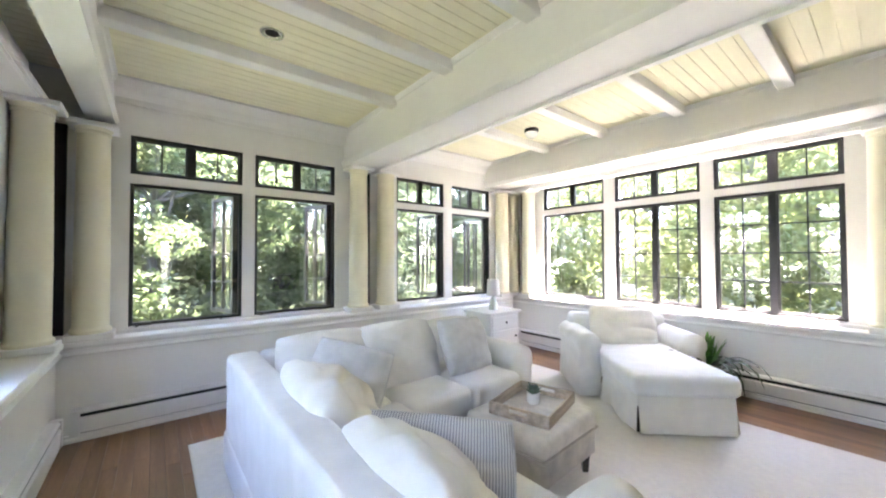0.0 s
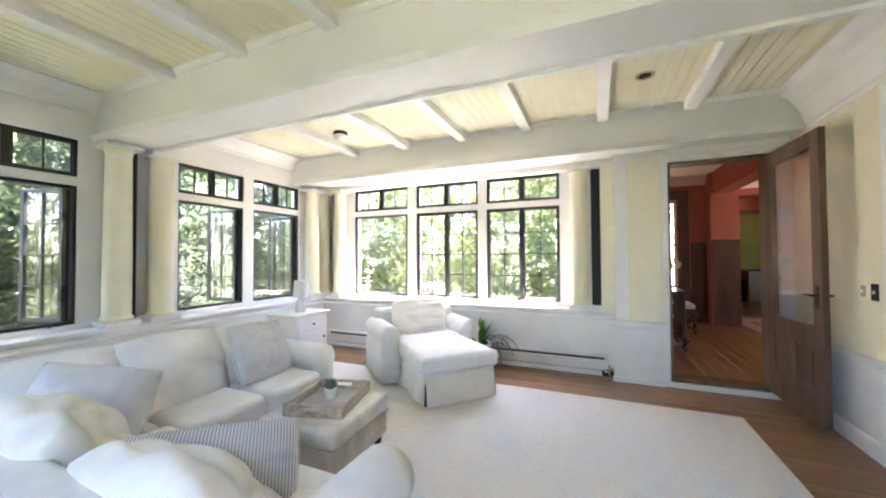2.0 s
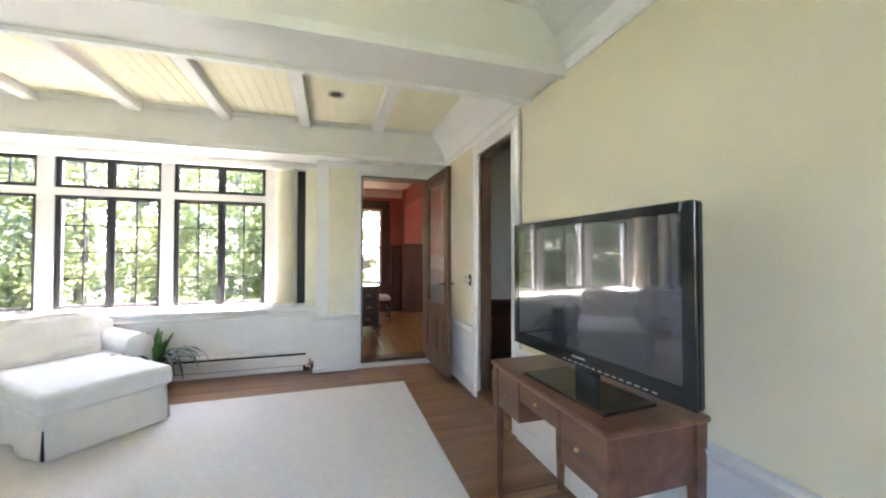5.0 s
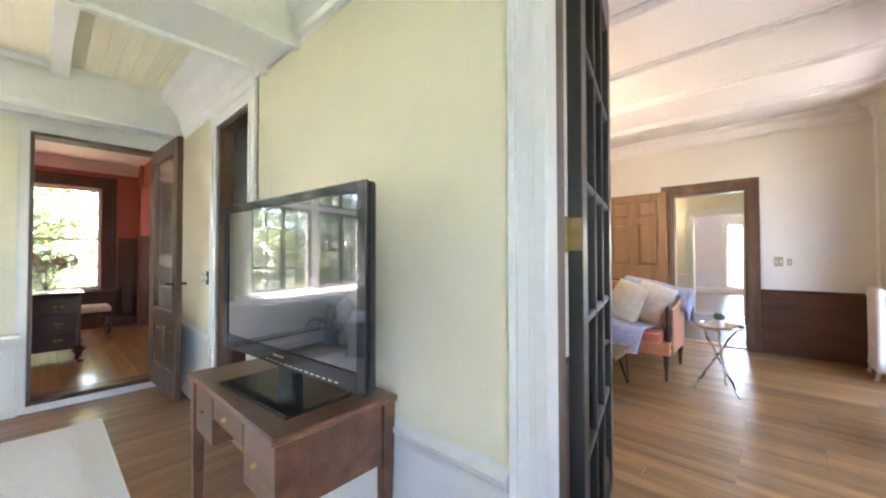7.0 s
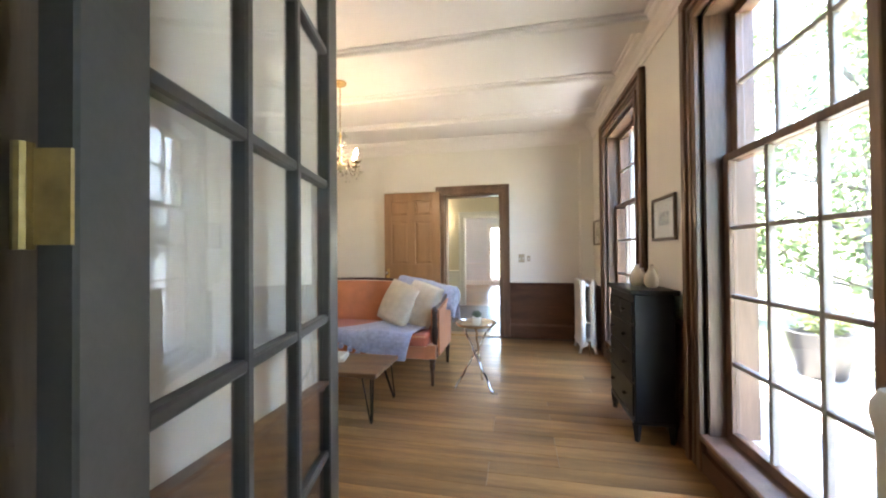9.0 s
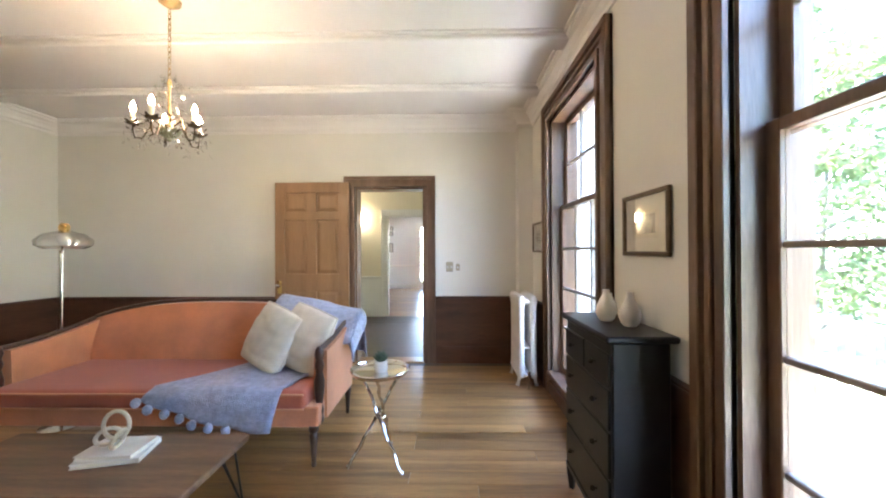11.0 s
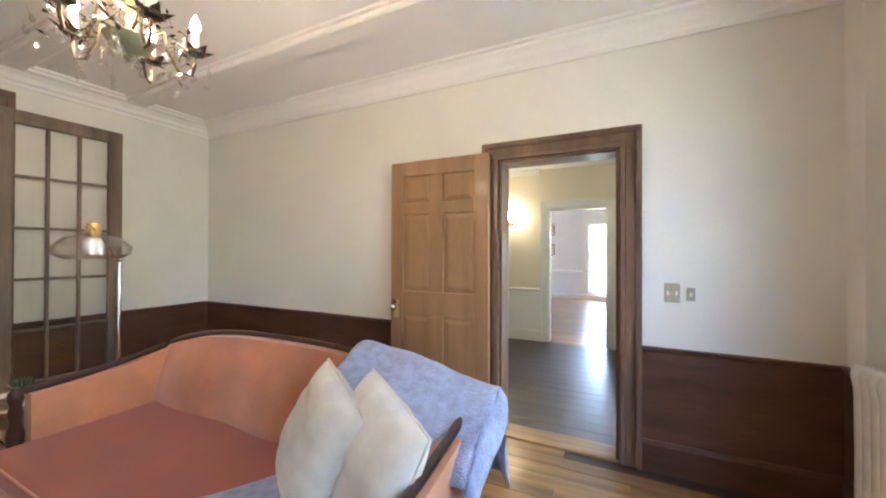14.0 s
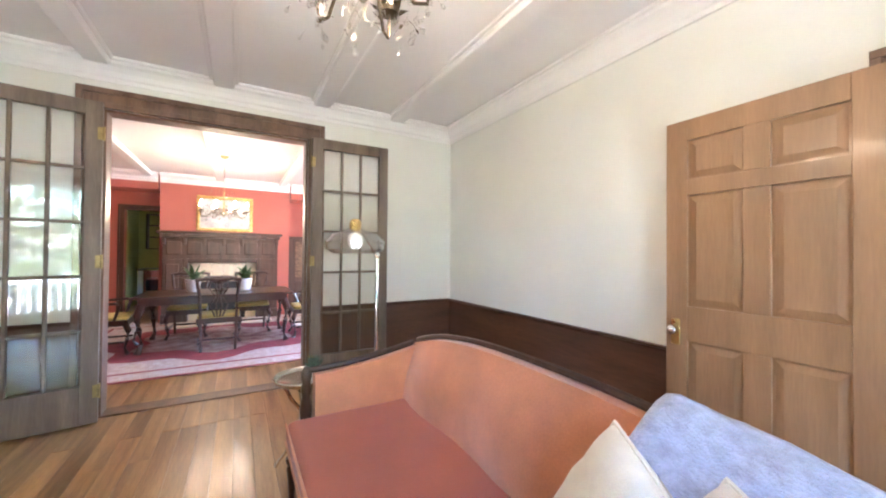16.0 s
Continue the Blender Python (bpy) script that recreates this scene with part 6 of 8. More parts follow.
for s in (-1, 1):
    bm = bmesh.new()
    prof = []
    for k in range(9):
        f = k / 8
        y = BY + 0.08 + (FY - 0.14 - BY - 0.08) * f
        zt = 0.70 + 0.085 * (1 - f) ** 1.6
        prof.append((y, zt))
    A_, B_ = [], []
    for y, zt in prof:
        A_.append((bm.verts.new((s * (LX - 0.10), y, 0.30)), bm.verts.new((s * (LX - 0.085), y, zt - 0.015))))
        B_.append((bm.verts.new((s * (LX - 0.005), y, 0.25)), bm.verts.new((s * (LX - 0.005), y, zt - 0.015))))
    for i in range(8):
        bm.faces.new((A_[i][0], A_[i + 1][0], A_[i + 1][1], A_[i][1]))
        bm.faces.new((B_[i][0], B_[i][1], B_[i + 1][1], B_[i + 1][0]))
        bm.faces.new((A_[i][1], A_[i + 1][1], B_[i + 1][1], B_[i][1]))
        bm.faces.new((A_[i][0], B_[i][0], B_[i + 1][0], A_[i + 1][0]))
    bm.faces.new((A_[0][0], A_[0][1], B_[0][1], B_[0][0]))
    bm.faces.new((A_[8][0], B_[8][0], B_[8][1], A_[8][1]))
    part("arm", bm, ORANGE_P, sf, "peach velvet upholstered arm")
    bm = bmesh.new()
    tube(bm, [(s * (LX - 0.04), y, zt + 0.004) for y, zt in prof] + [(s * (LX - 0.04), FY - 0.10, 0.702)], 0.018, 8)
    part("arm_rail", bm, MAHOG, sf, "dark wooden arm rail", True)
    bm = bmesh.new()
    lathe(bm, [(0.024, 0.24), (0.030, 0.26), (0.024, 0.29), (0.030, 0.32), (0.020, 0.36), (0.030, 0.42), (0.034, 0.50), (0.022, 0.56), (0.030, 0.60), (0.022, 0.64), (0.031, 0.67), (0.027, 0.70), (0.012, 0.725)], (s * (LX - 0.04), FY - 0.10, 0), 14)
    part("arm_post", bm, MAHOG, sf, "turned dark wooden arm post", True)
    for y in (FY - 0.03, BY + 0.06):
        bm = bmesh.new()
        turned_leg(bm, s * (LX - 0.05), y, 0.0, 0.25)
        part("leg", bm, MAHOG, sf, "", True)

pillow("throw_pillow", 0.46, 0.47, 0.19, pose(1.52, -4.95, 0.79, 68, 14, 150), ECRU, "ecru linen square pillow on the orange sofa", 51, "sofa pillows", 0.008, ECRU)
pillow("throw_pillow", 0.46, 0.47, 0.19, pose(1.27, -4.93, 0.79, 68, 12, 150), ECRU, "ecru linen square pillow on the orange sofa", 52, "sofa pillows", 0.008, ECRU)


def cloth(rows, th=0.012, seed=0, amp=0.008):
    """A thick cloth from rows of points; the underside is pushed away along the normal."""
    bm = bmesh.new()
    R, C = len(rows), len(rows[0])
    top, bot = [], []
    for i in range(R):
        tr_, br_ = [], []
        for j in range(C):
            p = Vector(rows[i][j])
            a = Vector(rows[min(i + 1, R - 1)][j]) - Vector(rows[max(i - 1, 0)][j])
            b = Vector(rows[i][min(j + 1, C - 1)]) - Vector(rows[i][max(j - 1, 0)])
            nn = a.cross(b)
            nn = nn.normalized() if nn.length > 1e-6 else Vector((0, 0, 1))
            d = amp * (noise.noise(p * 7 + Vector((seed, 0, 0))) + 0.7 * noise.noise(p * 16))
            tr_.append(bm.verts.new(p + nn * (d + th)))
            br_.append(bm.verts.new(p))
        top.append(tr_)
        bot.append(br_)
    for i in range(R - 1):
        for j in range(C - 1):
            bm.faces.new((top[i][j], top[i + 1][j], top[i + 1][j + 1], top[i][j + 1]))
            bm.faces.new((bot[i][j], bot[i][j + 1], bot[i + 1][j + 1], bot[i + 1][j]))
    for i in range(R - 1):
        for j in (0, C - 1):
            bm.faces.new((top[i][j], bot[i][j], bot[i + 1][j], top[i + 1][j]))
    for j in range(C - 1):
        for i in (0, R - 1):
            bm.faces.new((top[i][j], top[i][j + 1], bot[i][j + 1], bot[i][j]))
    return bm


def lerp2(a, b, f):
    return tuple(x + (y - x) * f for x, y in zip(a, b))


rows = []
for i in range(30):
    v = i / 29
    row = []
    for j in range(26):
        u = j / 25
        bx, by = lerp2((1.12, -5.02), (1.72, -5.06), u)
        fx, fy = lerp2((1.24, -4.515), (2.04, -4.52), u ** 0.9)
        if v < 0.66:
            f = v / 0.66
            x, y, z = bx + (fx - bx) * f ** 1.1, by + (fy - by) * f, 0.588 + 0.010 * math.sin(u * 11 + f * 3) * f
        else:
            f = (v - 0.66) / 0.34
            drop = 0.26 * (1 - 0.75 * u ** 1.5) * f
            x, y, z = fx + 0.06 * f, fy + 0.045 * math.sin(min(1, f * 2.2) * math.pi / 2) + 0.014 * math.sin(u * 16) * f, 0.588 - drop
        row.append((x, y, z))
    rows.append(row)
tb = thing("throw_blanket", "lavender blue knitted throw with pompoms draped over the seat", "blanket", pose(0, 0, 0))
part("cloth", cloth(rows, 0.014, 1, 0.010), THROW, tb, "", "all")
rnd = random.Random(8)
for k in range(7):
    p = rows[29][min(25, 25 - k * 3)]
    bm = bmesh.new()
    ball(bm, (p[0] + 0.01, p[1] + 0.016, p[2] - 0.01), 0.026, 1, 1, 1.15)
    for v in bm.verts:
        v.co += 0.005 * noise.noise_vector(v.co * 60)
    part("pompom", bm, THROW, tb, "", "all")
rows = []
for i in range(30):
    v = i / 29
    x = 1.62 - 0.68 * min(1, v / 0.78)
    row = []
    for j in range(16):
        u = j / 15
        zt = ZL + back_top(max(-LX + 0.02, x - 2.11)) + 0.030
        if u < 0.45:
            f = u / 0.45
            y, z = -5.02 - 0.30 * f, zt - 0.19 * (1 - f) ** 1.5
        elif u < 0.6:
            y, z = -5.32 - 0.07 * (u - 0.45) / 0.15, zt + 0.004
        else:
            f = (u - 0.6) / 0.4
            y, z = -5.39 - 0.02 * f, zt - 0.34 * f
        if v > 0.78:
            f = (v - 0.78) / 0.22
            z = z - 0.13 * f ** 1.5 * (1 - 0.45 * u) + 0.008 * math.sin(u * 14)
            xx = 0.985 - 0.045 * math.sin(f * math.pi / 2) + 0.012 * math.sin(u * 9 + 1) * f
            row.append((xx, y, z))
        else:
            row.append((x, y, z + 0.006 * math.sin(v * 17 + u * 4)))
    rows.append(row)
tb2 = thing("throw_blanket", "lavender blue knitted throw hung over the sofa back and arm", "blanket", pose(0, 0, 0))
part("cloth", cloth(rows, 0.016, 5, 0.012), THROW, tb2, "", "all")


def tray_table(x, y, rot, label):
    t = thing("tray_table", label, "side table", pose(x, y, ZL, 0, 0, rot), "polished tray tables")
    bm = bmesh.new()
    lathe(bm, [(0.170, 0.565), (0.178, 0.57), (0.188, 0.592), (0.184, 0.597), (0.172, 0.578), (0.16, 0.573), (0.001, 0.573)], seg=40)
    part("tray", bm, CHROME, t, "polished round nickel tray", True)
    for k in range(3):
        a = k * 2 * math.pi / 3
        bm = bmesh.new()
        p0 = Vector((0.20 * math.cos(a), 0.20 * math.sin(a), 0.0))
        p1 = Vector((-0.16 * math.cos(a + 0.25), -0.16 * math.sin(a + 0.25), 0.565))
        pts = [p0 + (p1 - p0) * f + Vector((0.006 * math.sin(f * 25), 0.006 * math.cos(f * 21), 0)) for f in [i / 14 for i in range(15)]]
        tube(bm, pts, [0.010 + 0.002 * (i % 3 == 0) for i in range(15)], 8)
        ball(bm, p0 + Vector((0, 0, 0.012)), 0.014)
        part("leg", bm, CHROME, t, "branch-like nickel leg", True)
    bm = bmesh.new()
    tube(bm, [(0.03 * math.cos(a), 0.03 * math.sin(a), 0.29) for a in [i * 0.628 for i in range(10)]], 0.006, 6, True)
    part("collar", bm, CHROME, t)
    return t


tray_table(0.655, -4.60, 20, "round polished nickel tray table on crossed legs")
tray_table(3.44, -4.66, 50, "round polished nickel tray table behind the sofa arm")
succulent("succulent", pose(0.65, -4.60, ZL + 0.573), 0.055, "spiky succulent in a white pot on the tray table")
succulent("succulent", pose(3.40, -4.70, ZL + 0.573), 0.062, "spiky succulent in a white pot on the tray table")

# coffee table
ct = thing("coffee_table", "walnut coffee table with black hairpin legs", "coffee table", pose(1.90, -3.97, ZL))
boxpart("tabletop", (-0.62, 0.62, -0.25, 0.25, 0.33, 0.365), COFFEE, ct, 0.005)
for sx in (-1, 1):
    for sy in (-1, 1):
        bm = bmesh.new()
        x, y = sx * 0.53, sy * 0.19
        foot = Vector((x + sx * 0.05, y + sy * 0.05, 0.006))
        tube(bm, [(x - 0.045, y, 0.33), foot + Vector((-0.008, 0, 0.02)), foot, foot + Vector((0.008, 0, 0.02)), (x + 0.045, y, 0.33)], 0.006, 6)
        tube(bm, [(x, y - sy * 0.06, 0.33), foot + Vector((0, 0, 0.01))], 0.006, 6)
        box(bm, x - 0.06, x + 0.06, y - 0.05, y + 0.05, 0.326, 0.331)
        part("leg", bm, IRON, ct, "black hairpin leg")
for k, (w, d, h, r, z) in enumerate(((0.27, 0.20, 0.022, 14, 0.365), (0.25, 0.18, 0.020, 4, 0.387))):
    bk = thing("book", "pale covered picture book lying on the coffee table", "book", pose(1.80, -4.02, ZL + z, 0, 0, r), "stacked books")
    boxpart("cover", (-w / 2, w / 2, -d / 2, d / 2, h - 0.003, h), BOOKW, bk, 0)
    boxpart("cover", (-w / 2, w / 2, -d / 2, d / 2, 0, 0.003), BOOKW, bk, 0)
    boxpart("pages", (-w / 2 + 0.003, w / 2 - 0.004, -d / 2 + 0.004, d / 2 - 0.004, 0.003, h - 0.003), PAPER, bk, 0)
kn = thing("wooden_link_ornament", "pale carved wooden chain links on the books", "ornament", pose(1.80, -4.01, ZL + 0.407))
for k, m in enumerate((pose(0, 0, 0.105, 90, 0, 20), pose(-0.03, 0.02, 0.05, 70, 0, 100), pose(0.05, -0.01, 0.045, 80, 0, 50))):
    bm = bmesh.new()
    tube(bm, [((0.045 if k else 0.05) * math.cos(a), (0.04 if k else 0.065) * math.sin(a), 0) for a in [i * 2 * math.pi / 20 for i in range(20)]], 0.0095, 8, True)
    lk = part("link", bm, ROPE, kn, "", True)
    lk.matrix_local = m

# chest of drawers by the window wall
cd = thing("chest_of_drawers", "tall blue-black painted chest of drawers on short legs", "chest", pose(-0.575, -4.10, ZL, 0, 0, 90))
bm = bmesh.new()
box(bm, -0.285, 0.285, -0.12, 0.12, 0.13, 0.95, bevel=0.006)
part("body", bm, NAVY, cd)
boxpart("top", (-0.305, 0.305, -0.15, 0.15, 0.95, 0.98), NAVY, cd, 0.008)
boxpart("plinth", (-0.29, 0.29, -0.13, 0.13, 0.115, 0.145), NAVY, cd, 0.004)
for x in (-0.265, 0.265):
    for y in (-0.105, 0.105):
        bm = bmesh.new()
        cyl(bm, (x, y, 0), (x, y, 0.118), 0.016, 0.03, 4)
        part("leg", bm, NAVY, cd)
zz = 0.16
for i, h in enumerate((0.22, 0.20, 0.18, 0.15)):
    for c in ((-1, 1) if i == 3 else (0,)):
        w = 0.132 if c else 0.27
        x = c * 0.138
        dr = boxpart("drawer", (x - w, x + w, -0.132, -0.118, zz, zz + h - 0.012), NAVY, cd, 0.004)
        for kx in ((x,) if c else (-0.15, 0.15)):
            bm = bmesh.new()
            cyl(bm, (kx, -0.131, zz + h / 2), (kx, -0.148, zz + h / 2), 0.005)
            ball(bm, (kx, -0.152, zz + h / 2), 0.013)
            part("knob", bm, IRON, dr, "dark metal knob", True)
    zz += h
PLEAT = material("white_matte_ceramic", (0.80, 0.78, 0.75), 0.55, var=0.03, scale=20, bump=0.2, bscale=60)


def bud_vase(x, y, s, label):
    v = thing("bud_vase", label, "vase", pose(x, y, ZL + 0.98), "white vases")
    bm = bmesh.new()
    lathe(bm, [(0.035 * s, 0), (0.052 * s, 0.02 * s), (0.064 * s, 0.055 * s), (0.056 * s, 0.10 * s), (0.034 * s, 0.145 * s), (0.020 * s, 0.175 * s), (0.021 * s, 0.20 * s), (0.015 * s, 0.20 * s), (0.013 * s, 0.17 * s), (0.001, 0.165 * s)], seg=28)
    part("body", bm, PLEAT, v, "", True)


bud_vase(-0.575, -4.15, 0.78, "white matte ceramic bud vase on the dark chest")
bud_vase(-0.63, -4.02, 0.78, "white matte ceramic bud vase on the dark chest")
bud_vase(-0.65, -4.28, 0.62, "small white matte ceramic bud vase on the dark chest")


def column_radiator(name, m, sections, h, mat, label):
    """A cast-iron radiator: each section two columns with bulged ends, feet at both ends."""
    r = thing(name, label, "radiator", m)
    me = None
    for i in range(sections):
        if me is None:
            bm = bmesh.new()
            for y in (-0.058, 0.058):
                lathe(bm, [(0.022, 0.085), (0.040, 0.10), (0.044, 0.125), (0.036, 0.16), (0.034, h / 2), (0.036, h - 0.12), (0.046, h - 0.07), (0.044, h - 0.04), (0.030, h - 0.012), (0.004, h)], (0, y, 0), 12)
                ball(bm, (0, y, h - 0.055), 0.034, 1.1, 1.0, 1.0, 10, 8)
            for z in (0.125, h * 0.42, h - 0.07):
                cyl(bm, (0, -0.058, z), (0, 0.058, z), 0.017 if z < h - 0.1 and z > 0.2 else 0.030, seg=10)
            ob = part("section", bm, mat, r, "", True)
            me = ob.data
        else:
            ob = new("section", me)
            ob.parent = r
        ob.location = ((i - (sections - 1) / 2) * 0.062, 0, 0)
    for e in (-1, 1):
        for y in (-0.075, 0.075):
            bm = bmesh.new()
            x = e * (sections - 1) / 2 * 0.062
            tube(bm, [(x, y * 0.8, 0.13), (x, y, 0.08), (x, y * 1.15, 0.03), (x, y * 1.25, 0.010)], [0.022, 0.018, 0.014, 0.022], 8)
            part("foot", bm, mat, r)
    bm = bmesh.new()
    x = (sections - 1) / 2 * 0.062
    cyl(bm, (x, 0.0, 0.10), (x + 0.09, 0, 0.10), 0.014)
    cyl(bm, (x + 0.085, 0, 0.10), (x + 0.085, 0, 0.0), 0.012)
    lathe(bm, [(0.02, 0.10), (0.022, 0.13), (0.014, 0.15), (0.02, 0.16), (0.02, 0.175), (0.004, 0.18)], (x + 0.085, 0, 0), 12)
    part("valve", bm, CHROME, r, "", True)
    return r


column_radiator("cast_iron_radiator", pose(-0.545, -6.07, ZL, 0, 0, 90), 7, 0.90, SILVERP, "silver painted cast iron column radiator by the wall")
column_radiator("cast_iron_radiator", pose(-0.61, -2.13, ZL, 0, 0, 90), 6, 0.92, SILVERP, "silver painted cast iron radiator beside the tall window")


def framed_print(name, m, w, h, label, pw=0.42, ph=0.30):
    f = thing(name, label, "picture", m, "framed prints")
    bm = bmesh.new()
    b = 0.022
    for d in ((-w / 2, w / 2, -h / 2, -h / 2 + b), (-w / 2, w / 2, h / 2 - b, h / 2), (-w / 2, -w / 2 + b, -h / 2 + b, h / 2 - b), (w / 2 - b, w / 2, -h / 2 + b, h / 2 - b)):
        box(bm, d[0], d[1], -0.024, -0.004, d[2], d[3], bevel=0.004)
    part("frame", bm, PFRAME, f, "narrow bronze brown frame")
    boxpart("mat_board", (-w / 2 + b, w / 2 - b, -0.010, -0.004, -h / 2 + b, h / 2 - b), PAPER, f, 0)
    boxpart("plate_mark", (-w * pw * 0.66, w * pw * 0.66, -0.0112, -0.010, -h * ph * 0.72, h * ph * 0.72), ECRU, f, 0)
    boxpart("print", (-w * pw / 2, w * pw / 2, -0.0125, -0.0112, -h * ph / 2, h * ph / 2), PRINT, f, 0)
    bm = bmesh.new()
    box(bm, -w / 2 + b, w / 2 - b, -0.016, -0.015, -h / 2 + b, h / 2 - b)
    g = part("pane", bm, GLASS, f)
    g.visible_shadow = False
    return f


framed_print("framed_print", pose(LX0, -4.08, 1.55, 0, 0, 90), 0.41, 0.31, "framed sepia landscape print in a wide cream mat")
framed_print("framed_print", pose(LX0, -6.19, 1.565, 0, 0, 90), 0.43, 0.32, "small framed sepia print in a cream mat")

def raised_panel(bm, x0, x1, z0, z1, edge=0.004, field=0.013, slope=0.045):
    """A door panel with a wide bevel rising to a flat field on both faces."""
    box(bm, x0, x1, -edge, edge, z0, z1)
    for s_ in (-1, 1):
        lo = [bm.verts.new((x, s_ * edge, z)) for x, z in ((x0 + 0.012, z0 + 0.012), (x1 - 0.012, z0 + 0.012), (x1 - 0.012, z1 - 0.012), (x0 + 0.012, z1 - 0.012))]
        hi = [bm.verts.new((x, s_ * field, z)) for x, z in ((x0 + slope, z0 + slope), (x1 - slope, z0 + slope), (x1 - slope, z1 - slope), (x0 + slope, z1 - slope))]
        for k_ in range(4):
            bm.faces.new((lo[k_], lo[(k_ + 1) % 4], hi[(k_ + 1) % 4], hi[k_]))
        bm.faces.new(hi)
        bm.faces.new(lo)


# six-panel door folded back to the wall
pdm = pose(1.40, -6.555, ZL + 0.01)
pd = thing("door_3", "honey pine six-panel door standing open against the wall", "door", pdm, "", "structure")
W_, H_ = 0.875, 2.14
bm = bmesh.new()
for d in ((0, 0.115, 0, H_), (W_ - 0.115, W_, 0, H_), (0.115, W_ - 0.115, 0, 0.22), (0.115, W_ - 0.115, 0.86, 1.06), (0.115, W_ - 0.115, 1.70, 1.79), (0.115, W_ - 0.115, H_ - 0.12, H_), (W_ / 2 - 0.055, W_ / 2 + 0.055, 0.22, 0.86), (W_ / 2 - 0.055, W_ / 2 + 0.055, 1.06, 1.70), (W_ / 2 - 0.055, W_ / 2 + 0.055, 1.79, H_ - 0.12)):
    box(bm, d[0], d[1], -0.021, 0.021, d[2], d[3], bevel=0.0025)
part("frame", bm, DOORW, pd)
for x0, x1 in ((0.115, W_ / 2 - 0.055), (W_ / 2 + 0.055, W_ - 0.115)):
    for z0, z1 in ((0.22, 0.86), (1.06, 1.70), (1.79, H_ - 0.12)):
        bm = bmesh.new()
        raised_panel(bm, x0, x1, z0, z1)
        part("panel", bm, DOORW, pd)
bm = bmesh.new()
cyl(bm, (W_ - 0.055, 0.02, 0.92), (W_ - 0.055, 0.05, 0.92), 0.010)
ball(bm, (W_ - 0.055, 0.066, 0.92), 0.028, 1, 0.8, 1)
part("door_knob", bm, CHROME, pd, "round metal knob", True)
boxpart("lock_plate", (W_ - 0.08, W_ - 0.03, 0.021, 0.025, 0.83, 0.98), BRASS, pd, 0.002)

french_leaf("door_4", pose(4.905, -4.925, ZL + 0.012, 0, 0, -91), 0.81, 2.525, GREYW, "brown glazed double door leaf folded back to the wall", 5, 3, -1)
french_leaf("door_5", pose(4.875, -3.335, ZL + 0.012, 0, 0, 99), 0.79, 2.525, GREYW, "brown glazed double door leaf folded back to the wall", 5, 3, 1)
wall_plate("light_switch", pose(0.214, LY0, 1.235, 0, 0, 180), 0.085, 0.12, PLATE, "double ivory switch plate beside the door", 2)
wall_plate("light_switch", pose(0.115, LY0, 1.23, 0, 0, 180), 0.045, 0.08, PLATE, "small ivory switch plate beside the door", 1)
bm = bmesh.new()
box(bm, HD[0], HD[1], LY0 - 0.19, LY0 + 0.02, ZL - 0.004, ZL + 0.014, bevel=0.006)
structure("threshold_4", bm, FLOOR_L, "worn oak threshold of the hall door", "threshold")
bm = bmesh.new()
box(bm, LX1 - 0.02, LX1 + 0.17, FO[0], FO[1], ZL - 0.004, ZL + 0.012, bevel=0.005)
structure("threshold_5", bm, TRIMW, "dark stained threshold of the double door", "threshold")

# glass-shaded floor lamp
fl = thing("floor_lamp", "chrome floor lamp with a clear glass bowl shade behind the sofa", "lamp", pose(3.19, -5.03, ZL))
bm = bmesh.new()
lathe(bm, [(0.13, 0), (0.13, 0.012), (0.02, 0.022), (0.001, 0.022)], seg=28)
part("base", bm, CHROME, fl, "", True)
bm = bmesh.new()
tube(bm, [(0, 0, 0.02), (0, 0, 1.36)], 0.011, 10)
part("pole", bm, CHROME, fl, "", True)
bm = bmesh.new()
tube(bm, [(0.03, -0.02, 1.27), (0, 0, 1.34), (-0.25, 0.21, 1.53)], 0.006, 8)
ball(bm, (0, 0, 1.345), 0.018)
part("arm", bm, CHROME, fl, "", True)
bm = bmesh.new()
prof = [(0.028, 0.075), (0.05, 0.062), (0.11, 0.045), (0.155, 0.0), (0.15, -0.04), (0.11, -0.062), (0.106, -0.060), (0.145, -0.038), (0.15, 0.0), (0.107, 0.042), (0.048, 0.059), (0.026, 0.072)]
lathe(bm, prof, (-0.25, 0.21, 1.42), 32)
sh = part("shade", bm, BOWLGLASS, fl, "clear glass bowl shade", True)
bm = bmesh.new()
lathe(bm, [(0.03, 1.50), (0.032, 1.55), (0.02, 1.57), (0.001, 1.572)], (-0.25, 0.21, -0.03), 16)
part("socket", bm, BRASS, fl, "", True)
bm = bmesh.new()
ball(bm, (-0.25, 0.21, 1.425), 0.042, 1, 1, 1.1)
part("bulb", bm, POTW, fl, "white frosted bulb", True)


